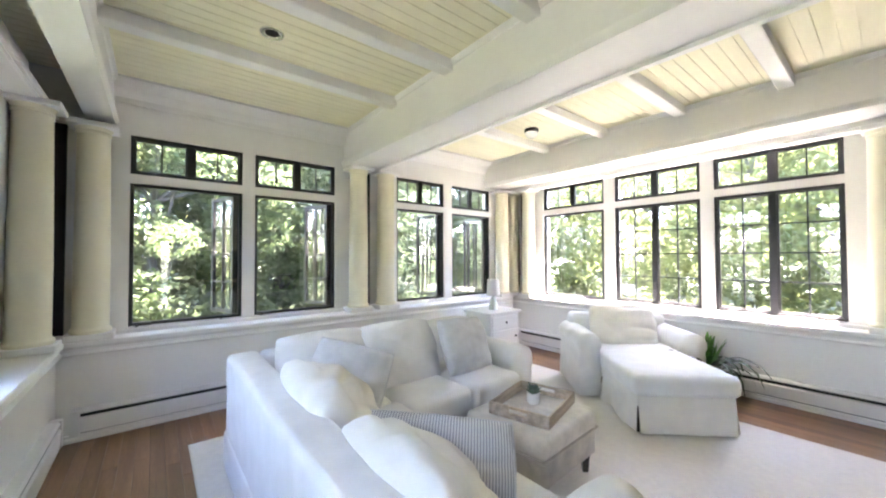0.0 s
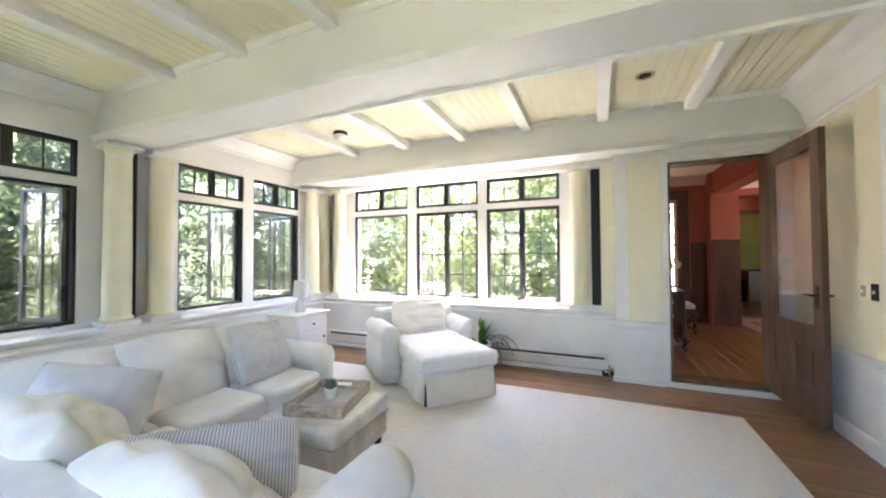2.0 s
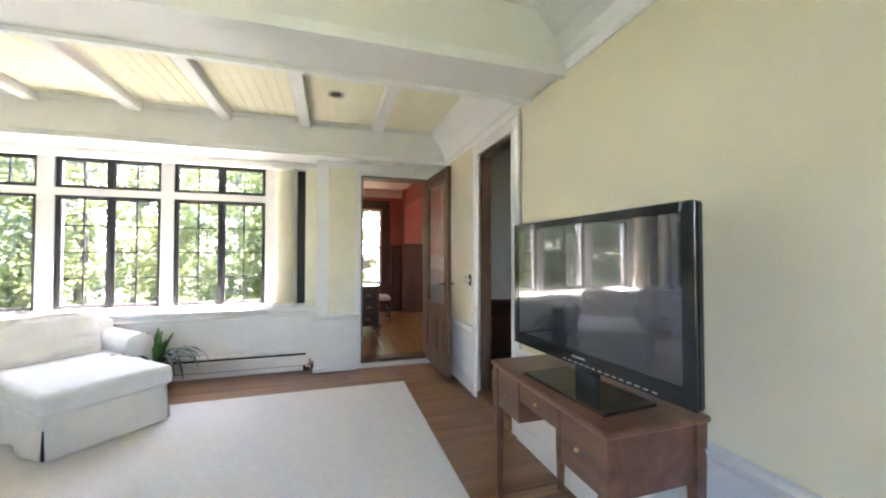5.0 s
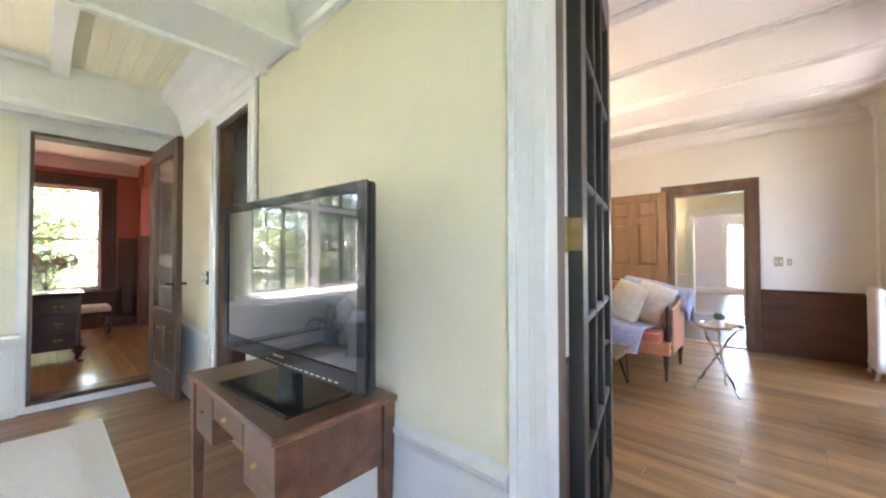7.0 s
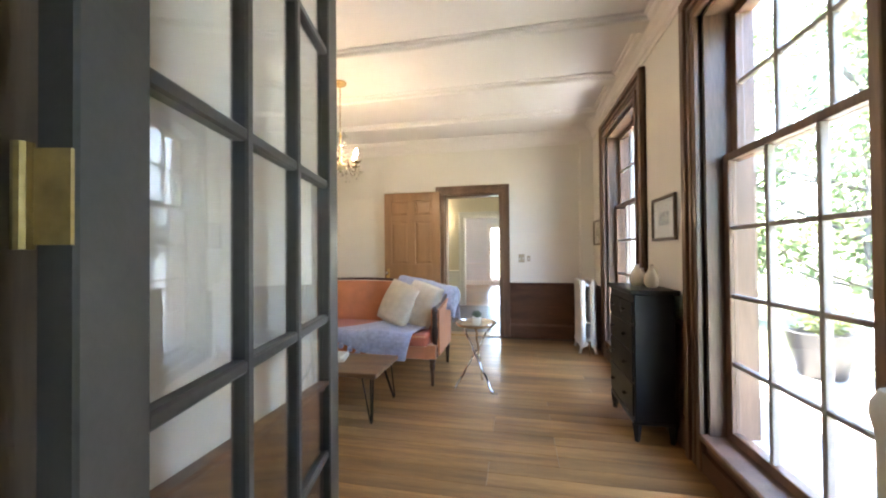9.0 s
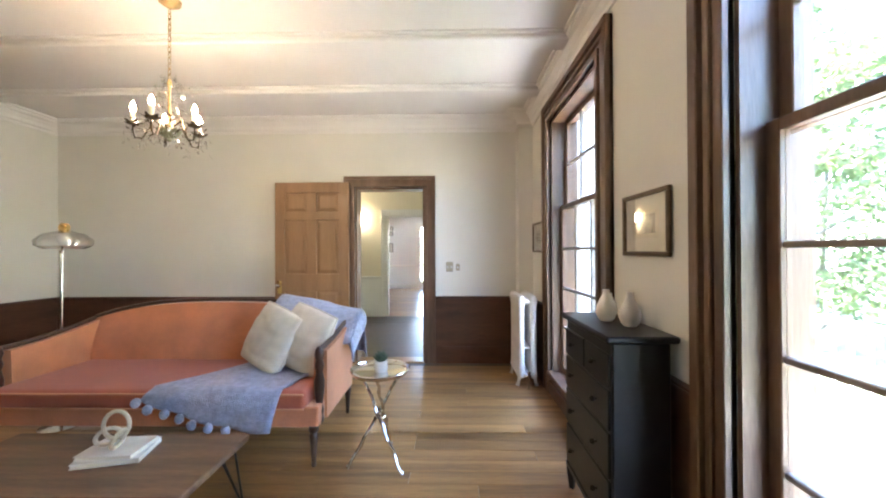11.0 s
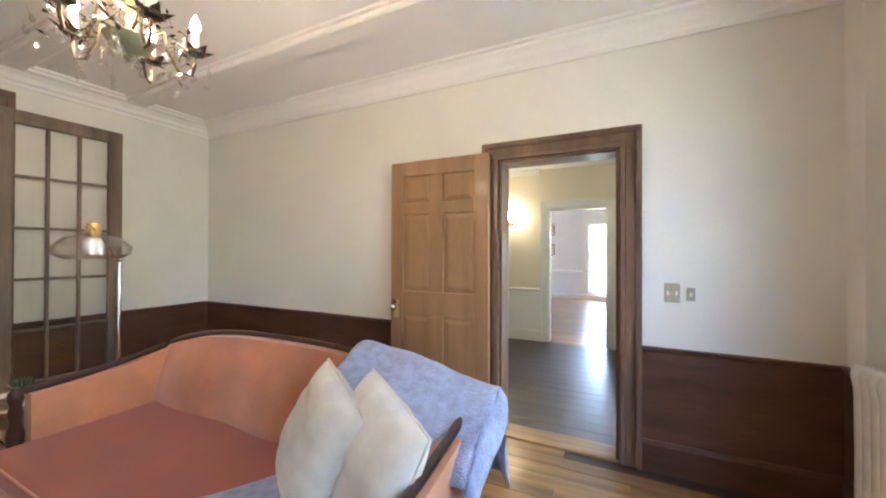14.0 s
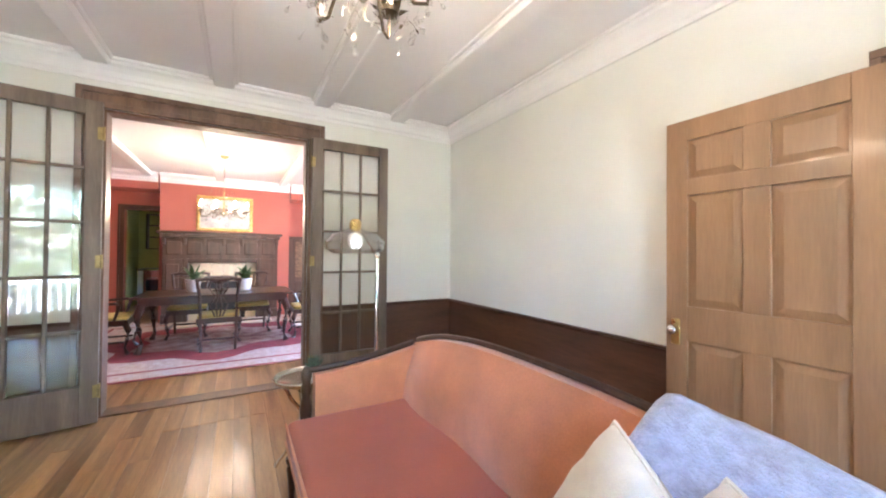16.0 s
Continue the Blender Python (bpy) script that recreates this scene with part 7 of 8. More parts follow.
# chandeliers
def chandelier(name, m, drop, arms, R, label, flames=True):
    c = thing(name, label, "chandelier", m)
    bm = bmesh.new()
    lathe(bm, [(0.065, 0), (0.06, -0.02), (0.03, -0.04), (0.008, -0.05)], seg=20)
    part("canopy", bm, GILT, c, "", True)
    bm = bmesh.new()
    L = -drop
    nlink = int((drop - 0.42) / 0.035)
    for i in range(nlink):
        z = -0.05 - i * 0.035
        tube(bm, [(0.009 * math.cos(a) * (i % 2), 0.009 * math.cos(a) * (1 - i % 2), z - 0.0175 + 0.022 * math.sin(a)) for a in [k * 2 * math.pi / 8 for k in range(8)]], 0.0028, 5, True)
    part("chain", bm, GILT, c, "", True)
    bm = bmesh.new()
    lathe(bm, [(0.008, L + 0.40), (0.016, L + 0.37), (0.008, L + 0.33), (0.010, L + 0.12), (0.018, L + 0.10), (0.008, L + 0.08)], seg=12)
    part("stem", bm, GILT, c, "", True)
    bm = bmesh.new()
    lathe(bm, [(0.006, L), (0.016, L + 0.012), (0.010, L + 0.024), (0.035, L + 0.032), (0.055, L + 0.048), (0.070, L + 0.075), (0.065, L + 0.077), (0.05, L + 0.055), (0.001, L + 0.045)], seg=24)
    part("bowl", bm, CELADON, c, "small celadon bowl with leaves", True)
    rnd = random.Random(len(name) + arms)
    for k in range(arms):
        a = 2 * math.pi * k / arms + 0.5
        ca, sa = math.cos(a), math.sin(a)

        def P(r, z):
            return (ca * r, sa * r, L + z)
        bm = bmesh.new()
        tube(bm, [P(0.03, 0.10), P(0.09, 0.13), P(R * 0.55, 0.07), P(R * 0.75, 0.005), P(R * 0.95, 0.005), P(R, 0.05), P(R, 0.085)], 0.0055, 7)
        arm = part("arm", bm, BRONZE, c, "curved bronze arm", True)
        bm = bmesh.new()
        lathe(bm, [(0.008, 0.08), (0.03, 0.085), (0.036, 0.095), (0.014, 0.098)], (ca * R, sa * R, L), 10)
        for q in range(6):
            b = a + q * 1.047
            p0 = Vector(P(R, 0.09))
            d = Vector((math.cos(b), math.sin(b), 0.1))
            t = Vector((-math.sin(b), math.cos(b), 0))
            v = [bm.verts.new(p0 + d * 0.012), bm.verts.new(p0 + d * 0.035 + t * 0.014), bm.verts.new(p0 + d * 0.062 + Vector((0, 0, 0.012))), bm.verts.new(p0 + d * 0.035 - t * 0.014 + Vector((0, 0, 0.004)))]
            bm.faces.new(v)
        part("candle_cup", bm, BRONZE, arm, "leafy bronze cup")
        bm = bmesh.new()
        cyl(bm, P(R, 0.095), P(R, 0.165), 0.0125, seg=12)
        part("candle", bm, CANDLE, arm)
        bm = bmesh.new()
        lathe(bm, [(0.006, 0.165), (0.0145, 0.180), (0.013, 0.197), (0.005, 0.218), (0.001, 0.228)], (ca * R, sa * R, L), 12)
        part("bulb", bm, BULB, arm, "lit flame bulb", True)
    lm = bmesh.new()
    lv = [lm.verts.new(v) for v in ((0, 0, 0), (0.45, 0.3, 0.05), (1, 0, 0), (0.45, -0.3, 0.05))]
    lm.faces.new(lv)
    tube(lm, [(0, 0, 0), (-0.6, 0.05, -0.1), (-1.3, 0.0, -0.5)], 0.06, 4)
    leaf_me = bpy.data.meshes.new("leaf")
    lm.to_mesh(leaf_me)
    lm.free()
    leaf_me.materials.append(BRONZE)
    cm = bmesh.new()
    lathe(cm, [(0.05, 1.5), (0.45, 0.6), (0.75, -0.2), (0.6, -0.9), (0.08, -1.3)], seg=6)
    tube(cm, [(0, 0, 1.4), (0.1, 0.05, 2.4), (0.0, 0.1, 3.4)], 0.09, 4)
    drop_me = bpy.data.meshes.new("crystal")
    cm.to_mesh(drop_me)
    cm.free()
    drop_me.materials.append(CRYSTAL)
    for k in range(120):
        a = rnd.uniform(0, 6.283)
        r = rnd.uniform(0.03, R * 1.15)
        z = rnd.uniform(0.0, 0.10) + 0.30 * (1 - r / (R * 1.15)) * rnd.random()
        ob = new("leaf", leaf_me)
        ob.parent = c
        ob.matrix_local = Matrix.Translation((math.cos(a) * r, math.sin(a) * r, L + z)) @ pose(0, 0, 0, rnd.uniform(-50, 50), rnd.uniform(-60, 40), math.degrees(a) + rnd.uniform(-70, 70)) @ Matrix.Scale(rnd.uniform(0.014, 0.028), 4)
    for k in range(170):
        a = rnd.uniform(0, 6.283)
        up = k % 2
        r = rnd.uniform(0.02, R * 0.6) if up else rnd.uniform(0.10, R * 1.25)
        z = rnd.uniform(0.10, 0.40) if up else rnd.uniform(-0.06, 0.08)
        ob = new("crystal", drop_me)
        ob.parent = c
        ob.matrix_local = Matrix.Translation((math.cos(a) * r, math.sin(a) * r, L + z)) @ pose(0, 0, 0, rnd.uniform(-40, 40), rnd.uniform(-40, 40), 0) @ Matrix.Scale(rnd.uniform(0.008, 0.015), 4)
    return c


chandelier("chandelier", pose(1.98, -4.56, CL - 0.002), CL - 2.12, 5, 0.18, "bronze leaf chandelier with lit candle bulbs and crystals")

# ---- dining room ----
OAKD = material("dark_brown_panelling", (0.10, 0.055, 0.035), 0.4, var=0.22, scale=3, bump=0.06, bscale=36, stretch=(2.5, 2.5, 0.35), detail=7, coat=0.1)
TILEC = material("cream_hearth_tile", (0.66, 0.56, 0.40), 0.4, var=0.08, scale=10)
SEATY = material("mustard_seat_fabric", (0.45, 0.34, 0.10), 0.85, var=0.1, scale=14, bump=0.2, bscale=160)
FERN = material("fern_green", (0.07, 0.14, 0.03), 0.6, var=0.3, scale=30)
GOLDF = material("gilded_frame", (0.60, 0.42, 0.15), 0.35, metal=0.8, var=0.15, scale=16)
PAINTG = material("pale_landscape_painting", (0.62, 0.60, 0.55), 0.6, var=0.3, scale=5, bump=0, detail=7, color2=(0.40, 0.42, 0.44))
CARPET = material("red_and_cream_carpet", (0.50, 0.40, 0.33), 0.95, var=0.22, scale=5, bump=0.4, bscale=200, color2=(0.24, 0.10, 0.09))
CARPET_R = material("crimson_carpet_field", (0.26, 0.045, 0.05), 0.95, var=0.15, scale=7, bump=0.4, bscale=200)
CARPET_C = material("ivory_carpet_border", (0.46, 0.40, 0.35), 0.95, var=0.15, scale=16, bump=0.4, bscale=200, color2=(0.36, 0.27, 0.23))
KITY = material("kitchen_yellow_green_paint", (0.62, 0.60, 0.22), 0.6, var=0.03)

mn = thing("fireplace_mantel", "tall dark oak fireplace mantel with panelled frieze", "fireplace", pose(DE, -4.03, ZL))
boxpart("shelf", (-0.30, 0.0, -1.06, 1.06, 1.69, 1.74), OAKD, mn, 0.008)
boxpart("cornice", (-0.25, 0.0, -1.02, 1.02, 1.62, 1.69), OAKD, mn, 0.01)
boxpart("frieze", (-0.16, 0.0, -0.98, 0.98, 1.22, 1.62), OAKD, mn, 0.004)
for i in range(6):
    y = -0.80 + i * 0.32
    boxpart("frieze_panel", (-0.185, -0.16, y - 0.12, y + 0.12, 1.30, 1.55), OAKD, mn, 0.012)
for i in range(7):
    y = -0.96 + i * 0.32
    boxpart("bracket", (-0.22, -0.16, y - 0.03, y + 0.03, 1.48, 1.62), OAKD, mn, 0.01)
for s in (-1, 1):
    y0, y1 = sorted((s * 0.98, s * 0.66))
    boxpart("pilaster", (-0.18, 0.0, y0, y1, 0.0, 1.22), OAKD, mn, 0.006)
    boxpart("pilaster_panel", (-0.195, -0.18, y0 + 0.06, y1 - 0.06, 0.25, 1.12), OAKD, mn, 0.008)
    boxpart("plinth", (-0.21, 0.0, y0 - 0.01, y1 + 0.01, 0.0, 0.18), OAKD, mn, 0.006)
bm = bmesh.new()
for d in ((-0.66, -0.58, 0, 1.22), (0.58, 0.66, 0, 1.22), (-0.58, 0.58, 1.14, 1.22)):
    box(bm, -0.20, 0.0, d[0], d[1], d[2], d[3], bevel=0.012)
part("inner_frame", bm, OAKD, mn)
for i in range(6):
    for j in range(6):
        y0, z0 = -0.58 + i * 0.1934, 0.0 + j * 0.19
        if 1 <= i <= 4 and j < 4:
            continue
        boxpart("tile", (-0.055, -0.01, y0 + 0.002, y0 + 0.191, z0 + 0.002, z0 + 0.188), TILEC, mn, 0.003)
# flat plate; the shade of a deep firebox is put into its colour
boxpart("firebox", (-0.008, 0.0, -0.58, 0.58, 0.0, 1.14), SHADOWGAP, mn, 0)
boxpart("hearth", (-0.75, -0.21, -0.85, 0.85, -0.005, 0.02), TILEC, mn, 0.006)

pt = thing("framed_painting", "pale landscape painting in a gilded frame over the mantel", "painting", pose(DE - 0.01, -4.05, 2.21, 0, 0, -90))
bm = bmesh.new()
for d in ((-0.49, 0.49, -0.35, -0.29), (-0.49, 0.49, 0.29, 0.35), (-0.49, -0.43, -0.29, 0.29), (0.43, 0.49, -0.29, 0.29)):
    box(bm, d[0], d[1], -0.05, 0.0, d[2], d[3], bevel=0.012)
part("frame", bm, GOLDF, pt)
boxpart("canvas", (-0.43, 0.43, -0.025, -0.01, -0.29, 0.29), PAINTG, pt, 0)


def fern(x, y, z):
    f = thing("potted_fern", "green fern in a white pot on the dining table", "potted plant", pose(x, y, z), "ferns")
    bm = bmesh.new()
    lathe(bm, [(0.07, 0), (0.085, 0.02), (0.10, 0.17), (0.105, 0.185), (0.09, 0.185), (0.001, 0.16)], seg=16)
    part("pot", bm, POTW, f, "white pot", True)
    bm = bmesh.new()
    rnd = random.Random(int(abs(y) * 10))
    for k in range(46):
        a = rnd.uniform(0, 6.283)
        L = rnd.uniform(0.28, 0.44)
        el = rnd.uniform(0.5, 1.35)
        prev = None
        for i in range(6):
            t = i / 5
            p = Vector((math.cos(a) * L * t * math.cos(el), math.sin(a) * L * t * math.cos(el), 0.165 + L * t * math.sin(el) - 0.16 * t * t))
            w = 0.03 * (1 - t) + 0.004
            s = Vector((-math.sin(a), math.cos(a), 0)) * w
            cur = (bm.verts.new(p - s), bm.verts.new(p + s))
            if prev:
                bm.faces.new((prev[0], prev[1], cur[1], cur[0]))
            prev = cur
    part("fronds", bm, FERN, f)


# carpet: layered weave fields
cp = thing("patterned_carpet", "red and ivory patterned carpet under the dining table", "carpet", pose(7.75, -4.05, ZL))
boxpart("border", (-1.85, 1.85, -1.9, 1.9, 0.001, 0.006), CARPET_C, cp, 0)
bm = bmesh.new()
for d in ((-1.86, -1.80, -1.9, 1.9), (-1.55, -1.50, -1.65, 1.65), (1.50, 1.55, -1.65, 1.65), (-1.5, 1.5, -1.65, -1.60), (-1.5, 1.5, 1.60, 1.65)):
    box(bm, d[0], d[1], d[2], d[3], 0.0055, 0.0072)
part("stripe", bm, CARPET_R, cp, "crimson border stripes")
bm = bmesh.new()
V = []
for k in range(48):
    a = 2 * math.pi * k / 48
    r = 1 + 0.10 * math.cos(8 * a)
    V.append(bm.verts.new((1.25 * r * math.cos(a), 1.40 * r * math.sin(a), 0.0080)))
bm.faces.new(V)
part("field", bm, CARPET_R, cp, "crimson scalloped field")
bm = bmesh.new()
V = []
for k in range(40):
    a = 2 * math.pi * k / 40
    r = 1 + 0.14 * math.cos(6 * a)
    V.append(bm.verts.new((0.85 * r * math.cos(a), 1.0 * r * math.sin(a), 0.0092)))
bm.faces.new(V)
part("medallion", bm, CARPET, cp, "ivory medallion")


def cabriole(bm, x, y, z1, sx, sy, r=0.035):
    h = z1
    tube(bm, [(x, y, h), (x + sx * 0.035, y + sy * 0.035, h * 0.82), (x + sx * 0.02, y + sy * 0.02, h * 0.5), (x - sx * 0.005, y - sy * 0.005, h * 0.2), (x + sx * 0.02, y + sy * 0.02, h * 0.06), (x + sx * 0.03, y + sy * 0.03, 0.0)], [r * 1.1, r * 1.15, r * 0.75, r * 0.5, r * 0.7, r * 0.95], 8)


dt = thing("dining_table", "long mahogany dining table on cabriole legs", "table", pose(7.55, -4.05, ZL + 0.009))
boxpart("tabletop", (-0.52, 0.52, -0.98, 0.98, 0.715, 0.745), MAHOG, dt, 0.01)
boxpart("apron", (-0.46, 0.46, -0.90, 0.90, 0.62, 0.716), MAHOG, dt, 0.004)
for sx in (-1, 1):
    for sy in (-1, 1):
        bm = bmesh.new()
        cabriole(bm, sx * 0.44, sy * 0.86, 0.63, sx, sy, 0.045)
        part("leg", bm, MAHOG, dt, "", True)


fern(7.62, -3.70, ZL + 0.755)
fern(7.62, -4.38, ZL + 0.755)
cbw = thing("footed_bowl", "dark carved wooden centrepiece bowl on the dining table", "bowl", pose(7.62, -4.04, ZL + 0.754))
bm = bmesh.new()
lathe(bm, [(0.09, 0), (0.10, 0.015), (0.03, 0.035), (0.03, 0.10), (0.12, 0.14), (0.19, 0.20), (0.20, 0.225), (0.185, 0.22), (0.10, 0.16), (0.001, 0.14)], seg=28)
part("body", bm, MAHOG, cbw, "", True)


def dining_chair(m, label, arms=False):
    c = thing("dining_chair", label, "chair", m, "chairs round the dining table")
    bm = bmesh.new()
    soft_box(bm, -0.25, 0.25, -0.21, 0.23, 0.44, 0.49, 0.02, 3, 0.003, 3, 2)
    part("seat", bm, SEATY, c, "mustard fabric seat", "all")
    boxpart("seat_frame", (-0.26, 0.26, -0.22, 0.24, 0.37, 0.44), MAHOG, c, 0.006)
    for sx in (-1, 1):
        bm = bmesh.new()
        cabriole(bm, sx * 0.23, 0.21, 0.38, sx, 1, 0.03)
        part("leg", bm, MAHOG, c, "", True)
        bm = bmesh.new()
        tube(bm, [(sx * 0.20, -0.25, 0.0), (sx * 0.21, -0.20, 0.40), (sx * 0.22, -0.24, 0.75), (sx * 0.25, -0.30, 0.97)], [0.018, 0.022, 0.02, 0.02], 8)
        part("back_post", bm, MAHOG, c, "", True)
        if arms:
            bm = bmesh.new()
            tube(bm, [(sx * 0.22, -0.23, 0.68), (sx * 0.30, -0.05, 0.66), (sx * 0.30, 0.12, 0.67), (sx * 0.28, 0.16, 0.64), (sx * 0.27, 0.10, 0.44)], [0.016, 0.018, 0.02, 0.02, 0.016], 8)
            part("armrest", bm, MAHOG, c, "", True)
    bm = bmesh.new()
    tube(bm, [(-0.27, -0.30, 0.965), (-0.15, -0.30, 0.985), (0, -0.30, 0.97), (0.15, -0.30, 0.985), (0.27, -0.30, 0.965)], 0.024, 8)
    part("crest_rail", bm, MAHOG, c, "", True)
    bm = bmesh.new()
    for k in range(4):
        x = (k - 1.5) * 0.05
        tube(bm, [(x * 0.6, -0.21, 0.46), (x * 1.4, -0.235, 0.62), (x * 0.5, -0.255, 0.74), (x * 1.5, -0.28, 0.86), (x * 1.2, -0.30, 0.96)], 0.010, 6)
    part("splat", bm, MAHOG, c, "pierced back splat", True)
    bm = bmesh.new()
    box(bm, -0.21, 0.21, -0.22, -0.20, 0.14, 0.165)
    box(bm, -0.24, -0.22, -0.21, 0.20, 0.14, 0.165)
    box(bm, 0.22, 0.24, -0.21, 0.20, 0.14, 0.165)
    part("stretcher", bm, MAHOG, c)
    return c


zc_ = ZL + 0.010
c1 = dining_chair(pose(7.10, -4.06, zc_, 0, 0, -90), "mahogany dining chair with pierced splat and mustard seat")
for m in (pose(8.10, -3.6, zc_, 0, 0, 90), pose(8.10, -4.5, zc_, 0, 0, 90)):
    copy_thing(c1, m)
c2 = dining_chair(pose(7.45, -2.80, zc_, 0, 0, 180), "mahogany armchair with mustard seat at the table's end", True)
copy_thing(c2, pose(7.45, -5.30, zc_, 0, 0, 0))
chandelier("chandelier", pose(7.55, -4.08, CD - 0.002), CD - 1.98, 8, 0.32, "gilded dining room chandelier with lit bulbs and crystals")

# panelling in the recesses and under the nook window
bm = bmesh.new()
box(bm, DE + 0.35, DE + 0.597, -7.55, -5.28, ZL, 1.78)
structure("panelling_recess", bm, OAKD, "dark oak panelled cupboard in the recess", "panelling")
LATT = material("tan_wooden_lattice", (0.24, 0.15, 0.085), 0.6, var=0.3, scale=12, bump=0.4, bscale=60, stretch=(1, 1, 5))
bc = thing("built_in_cabinet", "dark oak cabinet with panelled doors in the recess", "cabinet", pose(DE + 0.35, -5.34, ZL))
for i in range(3):
    for j, (z0, z1) in enumerate(((0.12, 0.70), (0.78, 1.60))):
        boxpart("door", (-0.022, 0.0, -0.06 - (i + 1) * 0.44, -0.08 - i * 0.44, z0, z1), LATT if (i == 0 and j == 1) else OAKD, bc, 0.008)
boxpart("cap", (-0.05, 0.0, -2.2, 0.05, 1.66, 1.72), OAKD, bc, 0.01)
bm = bmesh.new()
profile_run(bm, [(0, 0), (0.03, 0), (0.03, 0.16), (0.02, 0.18), (0, 0.18)], (NE_X, -1.62, ZL), (NE_X, 0.13, ZL), (-1, 0, 0))
profile_run(bm, [(0, 0), (0.02, 0), (0.02, 0.62), (0, 0.62)], (NE_X, -1.62, ZL), (NE_X, 0.13, ZL), (-1, 0, 0))
profile_run(bm, [(0, 0), (0.03, 0), (0.03, 0.18), (0, 0.18)], (8.55, -2.05, ZL), (8.55, -1.62, ZL), (-1, 0, 0))
profile_run(bm, [(0, 0), (0.02, 0), (0.02, 1.55), (0, 1.55)], (8.55, -2.05, ZL), (8.55, -1.62, ZL), (-1, 0, 0))
profile_run(bm, [(0, 0), (0.045, 0), (0.045, 0.05), (0, 0.06)], (8.55, -2.05, ZL + 1.53), (8.55, -1.62, ZL + 1.53), (-1, 0, 0))
profile_run(bm, [(0, 0), (0.02, 0), (0.02, 1.55), (0, 1.55)], (NE_X, -1.62, ZL), (NE_X, -1.36, ZL), (-1, 0, 0))
for y0, y1, z0, z1 in ((-1.55, -1.42, 0.95, 1.5), (-1.55, -1.42, 0.3, 0.85), (-1.1, -0.7, 0.3, 0.6), (-0.6, -0.2, 0.3, 0.6)):
    box(bm, NE_X - 0.032, NE_X - 0.02, y0, y1, z0, z1, bevel=0.006)
structure("panelling_nook", bm, OAKD, "dark oak panelling under the nook window", "panelling")
casing("trim_casing_nook_window", 'y', NE_X, -1, NWIN[0], NWIN[1], NWIN[2] - 0.02, NWIN[3], 0.19, 0.045, OAKD, "dark oak window casing")
bm = bmesh.new()
box(bm, NE_X - 0.09, NE_X + 0.1, NWIN[0] - 0.22, NWIN[1] + 0.22, NWIN[2] - 0.05, NWIN[2] - 0.01, bevel=0.008)
structure("sill_nook", bm, OAKD, "dark oak window sill", "sill")
nw = thing("window_14", "bright sash window in dark oak casing", "window", pose(NE_X + 0.1, 0, 0), "", "structure")
bm = bmesh.new()
for y0, y1, z0, z1 in ((NWIN[0], NWIN[0] + 0.04, NWIN[2], NWIN[3]), (NWIN[1] - 0.04, NWIN[1], NWIN[2], NWIN[3]), (NWIN[0], NWIN[1], 1.58, 1.62), (NWIN[0], NWIN[1], NWIN[2], NWIN[2] + 0.05), (NWIN[0], NWIN[1], NWIN[3] - 0.05, NWIN[3])):
    box(bm, -0.02, 0.02, y0, y1, z0, z1)
part("sash", bm, WHITE, nw)

dsk = thing("chest_on_legs", "dark mahogany bow chest on carved feet by the door", "chest", pose(6.55, -0.42, ZL))
bm = bmesh.new()
box(bm, -0.28, 0.28, -0.36, 0.36, 0.16, 0.78, bevel=0.02, seg=2)
part("body", bm, MAHOG, dsk)
boxpart("top", (-0.31, 0.31, -0.39, 0.39, 0.78, 0.81), MAHOG, dsk, 0.01)
for i in range(3):
    dw = boxpart("drawer", (-0.295, -0.28, -0.33, 0.33, 0.20 + i * 0.19, 0.37 + i * 0.19), MAHOG, dsk, 0.006)
    for y in (-0.18, 0.18):
        boxpart("pull", (-0.312, -0.295, y - 0.04, y + 0.04, 0.27 + i * 0.19, 0.285 + i * 0.19), BRASS, dw, 0.003)
for sx in (-1, 1):
    for sy in (-1, 1):
        bm = bmesh.new()
        cabriole(bm, sx * 0.25, sy * 0.33, 0.17, sx, sy, 0.04)
        part("foot", bm, MAHOG, dsk, "", True)
hv = thing("hydrangea_vase", "glass vase of white hydrangeas on the dark chest", "flower vase", pose(6.50, -0.50, ZL + 0.81))
bm = bmesh.new()
lathe(bm, [(0.06, 0), (0.085, 0.04), (0.09, 0.14), (0.07, 0.22), (0.085, 0.24), (0.08, 0.24), (0.066, 0.22), (0.084, 0.14), (0.001, 0.02)], seg=20)
part("vase", bm, CRYSTAL, hv, "clear glass vase", True)
PETAL = leaf_material("white_petal", (0.78, 0.78, 0.76), 0.5)
for k, (x, y, z, r) in enumerate(((0, 0, 0.40, 0.13), (-0.02, -0.17, 0.36, 0.11), (0.02, 0.16, 0.37, 0.12), (-0.10, 0.05, 0.30, 0.10), (0.08, -0.08, 0.32, 0.10))):
    me = leaf_cloud([(x, y, z, r)], 260, 0.022, 500 + k)
    me.materials.append(PETAL)
    ob = new("flower_head", me)
    ob.parent = hv
bm = bmesh.new()
for x, y, z, r in ((0, 0, 0.40, 0.1), (-0.02, -0.17, 0.36, 0.1), (0.02, 0.16, 0.37, 0.1)):
    tube(bm, [(0, 0, 0.03), (x * 0.4, y * 0.4, 0.2), (x, y, z)], 0.006, 5)
part("stems", bm, LEAFD, hv)
st = thing("upholstered_stool", "carved dark stool with a pale patterned seat", "stool", pose(7.85, -0.95, ZL))
bm = bmesh.new()
soft_box(bm, -0.24, 0.24, -0.22, 0.22, 0.40, 0.49, 0.03, 3, 0.003, 9, 2)
part("seat", bm, ECRU, st, "pale fabric seat", "all")
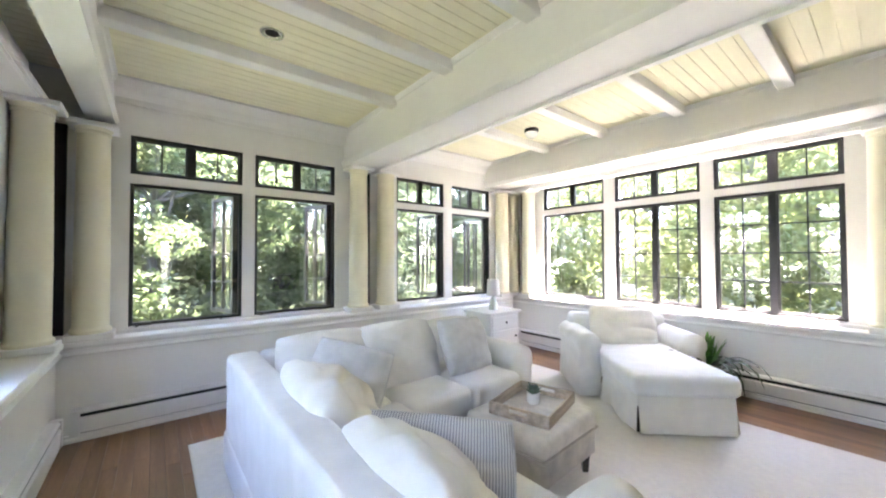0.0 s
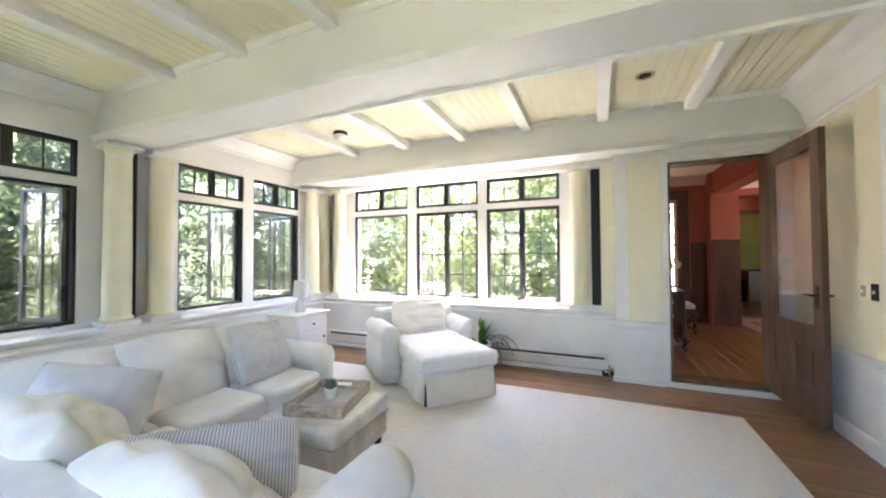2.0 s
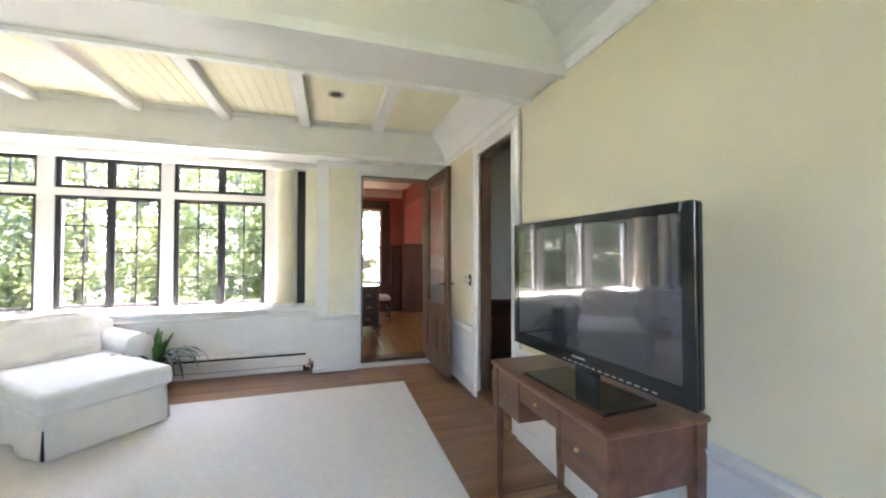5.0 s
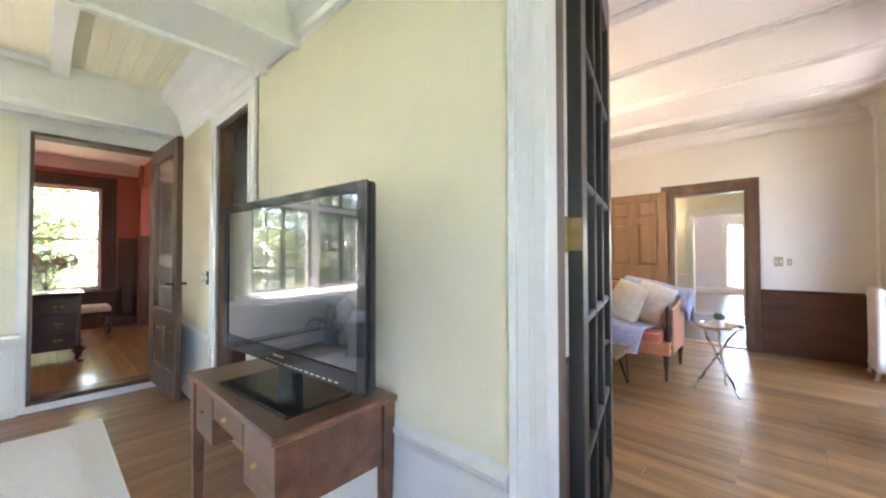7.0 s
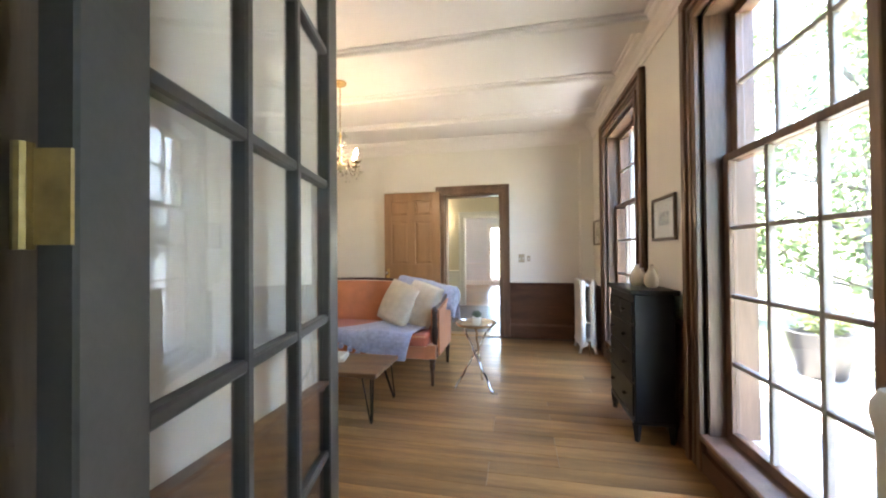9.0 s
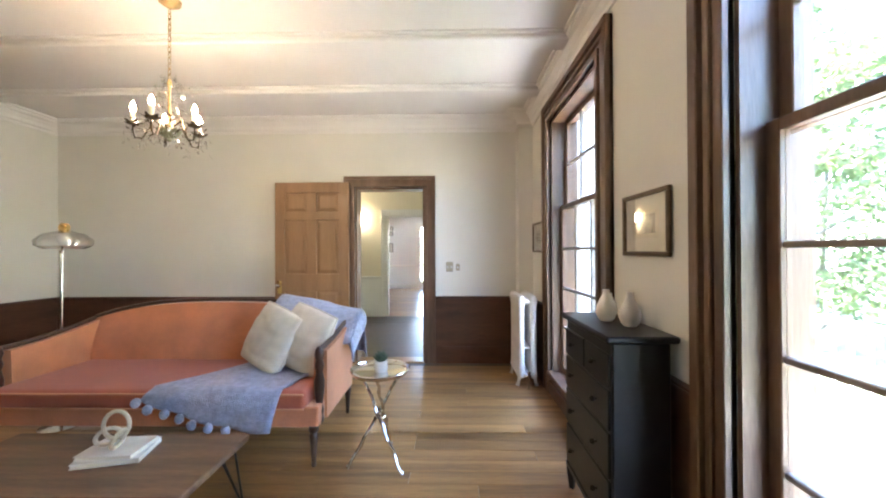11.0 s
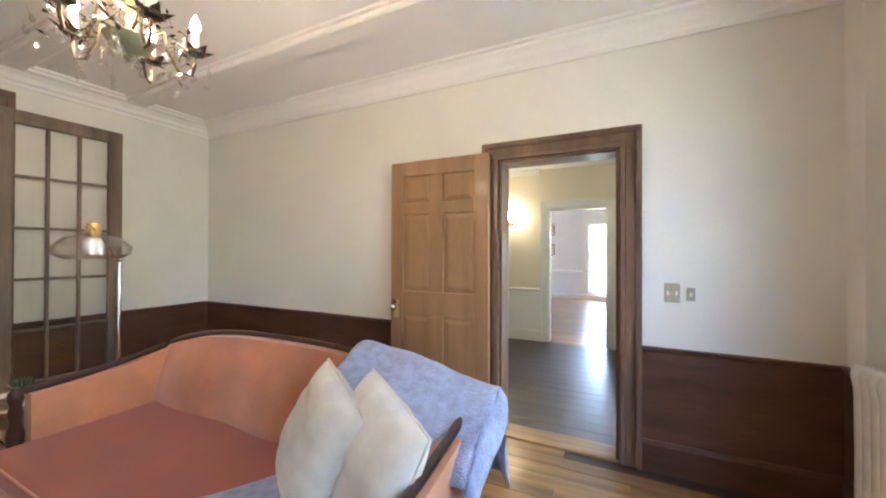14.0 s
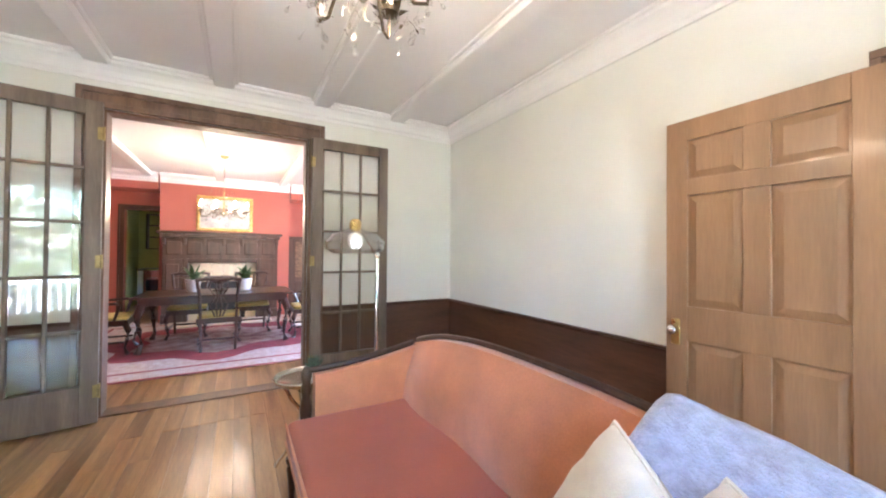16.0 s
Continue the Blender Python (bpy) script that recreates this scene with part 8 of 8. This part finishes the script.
boxpart("seat_frame", (-0.25, 0.25, -0.23, 0.23, 0.34, 0.405), MAHOG, st, 0.008)
for sx in (-1, 1):
    for sy in (-1, 1):
        bm = bmesh.new()
        cabriole(bm, sx * 0.21, sy * 0.19, 0.35, sx, sy, 0.03)
        part("leg", bm, MAHOG, st, "", True)

# kitchen glimpsed through the far doorway
casing("trim_casing_kitchen", 'y', DE + 0.6, -1, -2.93, -2.35, ZL, 2.26, 0.10, 0.03, OAKD, "dark oak door casing")
wall("wall_kitchen_east", 'y', 13.0, 13.15, -4.5, -2.05, 0.0, 3.2, [], KITY, "yellow-green kitchen wall")
# bare opening added to light the kitchen, sized for its brightness
wall("wall_kitchen_north", 'x', -2.05, -1.9, 10.37, 13.15, 0.0, 3.0, [(11.3, 11.8, 1.0, 2.1)], KITY, "yellow-green kitchen wall with an added light opening")
wall("wall_kitchen_south", 'x', -4.65, -4.5, 10.37, 13.15, 0.0, 3.2, [], KITY, "yellow-green kitchen wall")
bm = bmesh.new()
box(bm, 10.37, 13.15, -4.65, -1.9, 2.8, 3.0)
structure("ceiling_kitchen", bm, CEIL, "white kitchen ceiling", "ceiling")
bm = bmesh.new()
box(bm, 10.2, 13.15, -4.65, -1.9, -0.2, ZL)
structure("floor_kitchen", bm, FLOOR_L, "wooden kitchen floor", "floor")
kc = thing("kitchen_counter", "white kitchen counter with dark worktop", "counter", pose(12.68, -3.5, ZL))
boxpart("body", (-0.3, 0.3, -0.95, 1.35, 0.08, 0.88), WHITE, kc)
boxpart("worktop", (-0.33, 0.3, -0.97, 1.37, 0.88, 0.92), DARKG, kc)
for i in range(4):
    y = -0.66 + i * 0.56
    boxpart("door", (-0.32, -0.3, y - 0.25, y + 0.25, 0.12, 0.84), WHITE, kc, 0.006)
ks = thing("kitchen_range", "steel kitchen range with a dark oven door", "oven", pose(11.9, -2.75, ZL))
boxpart("body", (-0.3, 0.3, -0.35, 0.35, 0.0, 0.92), CHROME, ks, 0.006)
boxpart("oven_door", (-0.32, -0.3, -0.30, 0.30, 0.15, 0.70), PLASTIC, ks, 0.006)
boxpart("handle", (-0.36, -0.34, -0.26, 0.26, 0.72, 0.74), CHROME, ks)
kw = thing("wall_shelf", "dark wooden shelf unit on the kitchen wall", "shelf", pose(13.0, -2.65, 1.5))
boxpart("side", (-0.25, 0, -0.42, -0.39, 0, 0.9), OAKD, kw)
boxpart("side", (-0.25, 0, 0.39, 0.42, 0, 0.9), OAKD, kw)
for z in (0, 0.3, 0.6, 0.88):
    boxpart("board", (-0.25, 0, -0.39, 0.39, z, z + 0.02), OAKD, kw)

# ---- hall: sconce, radiator; pictures in the room behind ----
ws = thing("wall_sconce", "brass wall sconce with a lit frosted shade", "wall lamp", pose(2.08, HY, 1.95))
bm = bmesh.new()
lathe(bm, [(0.05, 0), (0.045, 0.015), (0.015, 0.03)], seg=16)
bp_ = part("backplate", bm, BRASS, ws, "", True)
bp_.matrix_local = pose(0, 0, 0, -90, 0, 0)
bm = bmesh.new()
tube(bm, [(0, 0.03, 0), (0, 0.09, -0.03), (0, 0.11, 0.02), (0, 0.11, 0.05)], 0.008, 8)
part("arm", bm, BRASS, ws, "", True)
bm = bmesh.new()
lathe(bm, [(0.03, 0.05), (0.055, 0.09), (0.06, 0.15), (0.05, 0.19), (0.001, 0.19)], (0, 0.11, 0), 18)
part("shade", bm, glow("warm_sconce_glass", (1.0, 0.80, 0.50), 2.0), ws, "lit frosted glass shade", True)
column_radiator("cast_iron_radiator", pose(0.43, -9.10, ZL, 0, 0, 90), 6, 0.92, BRONZE, "dark bronze cast iron radiator in the hall")
for z in (1.55, 2.15):
    gp = thing("grid_of_photographs", "black framed grid of small photographs on the pale wall", "picture", pose(2.41, -15.2, z, 0, 0, 180), "photograph grids")
    boxpart("backing", (-0.17, 0.17, -0.015, 0, -0.16, 0.16), IRON, gp, 0.002)
    for i in range(3):
        for j in range(3):
            boxpart("photograph", (-0.155 + i * 0.105, -0.065 + i * 0.105, -0.019, -0.015, -0.145 + j * 0.10, -0.06 + j * 0.10), PAPER, gp, 0)
dc = thing("dark_chair", "dark upholstered chair in the bright room", "chair", pose(2.55, -13.6, ZL, 0, 0, 100))
bm = bmesh.new()
soft_box(bm, -0.28, 0.28, -0.28, 0.28, 0.36, 0.50, 0.04, 3, 0.003, 5, 2)
part("seat", bm, NAVY, dc, "", "all")
bm = bmesh.new()
soft_box(bm, -0.28, 0.28, -0.32, -0.22, 0.45, 1.02, 0.04, 3, 0.003, 6, 2)
part("backrest", bm, NAVY, dc, "", "all")
for x in (-0.24, 0.24):
    for y in (-0.26, 0.24):
        boxpart("leg", (x - 0.02, x + 0.02, y - 0.02, y + 0.02, 0, 0.38), MAHOG, dc)

# ---- floor boards, laid piece by piece ----
BOARDS = {}


def board_mesh(length, width, mat, along):
    key = (round(length, 2), width, mat.name, along)
    if key not in BOARDS:
        bm = bmesh.new()
        L, W = key[0] / 2 - 0.0008, width / 2 - 0.0008
        if along == 'x':
            box(bm, -L, L, -W, W, -0.018, 0, bevel=0.0012)
        else:
            box(bm, -W, W, -L, L, -0.018, 0, bevel=0.0012)
        me = bpy.data.meshes.new("plank")
        bm.to_mesh(me)
        bm.free()
        me.materials.append(mat)
        BOARDS[key] = me
    return BOARDS[key]


def lay_floor(name, x0, x1, y0, y1, z, width, mat, along, label, seed, lengths=(1.6, 2.0, 2.4)):
    fl = thing(name, label, "floor", pose(0, 0, 0), "", "structure")
    rnd = random.Random(seed)
    c0, c1, l0, l1 = (y0, y1, x0, x1) if along == 'x' else (x0, x1, y0, y1)
    n = int((c1 - c0) / width + 0.999)
    for i in range(n):
        c = c0 + (i + 0.5) * width
        a = l0 - rnd.choice((0.0, 0.4, 0.8, 1.2))
        while a < l1:
            L = rnd.choice(lengths)
            b = min(a + L, l1)
            s = max(a, l0)
            if b - s > 0.05:
                ln = round(b - s, 2)
                ob = new("plank", board_mesh(ln, width, mat, along))
                mid = (s + b) / 2
                dz = rnd.uniform(-0.0008, 0.0)
                ob.location = (mid, c, z + dz) if along == 'x' else (c, mid, z + dz)
                ob.parent = fl
            a += L
    return fl


lay_floor("floor_sunroom", -0.11, 5.12, SY0 - 0.02, 4.44, 0.0, 0.083, FLOOR_S, 'y', "brown oak strip floor of the sunroom", 3, (2.0, 3.0))
lay_floor("floor_living", LX0, LX1 + 0.0, LY0, LY1 + 0.03, ZL, 0.118, FLOOR_L, 'x', "honey coloured oak plank floor, worn and glossy", 5)
lay_floor("floor_dining", LX1 + 0.002, 10.2, -7.6, 0.13, ZL, 0.14, FLOOR_L, 'x', "honey coloured oak plank floor", 7, (2.6, 3.4))
lay_floor("floor_hall", -1.05, 4.85, HY, LY0 - 0.002, ZL, 0.16, FLOOR_H, 'x', "dark walnut stained plank floor with a sheen", 9, (2.4, 3.2))
lay_floor("floor_bright_room", -1.05, 4.05, -15.2, HY - 0.002, ZL, 0.16, FLOOR_L, 'x', "honey coloured plank floor", 11, (3.0, 4.0))
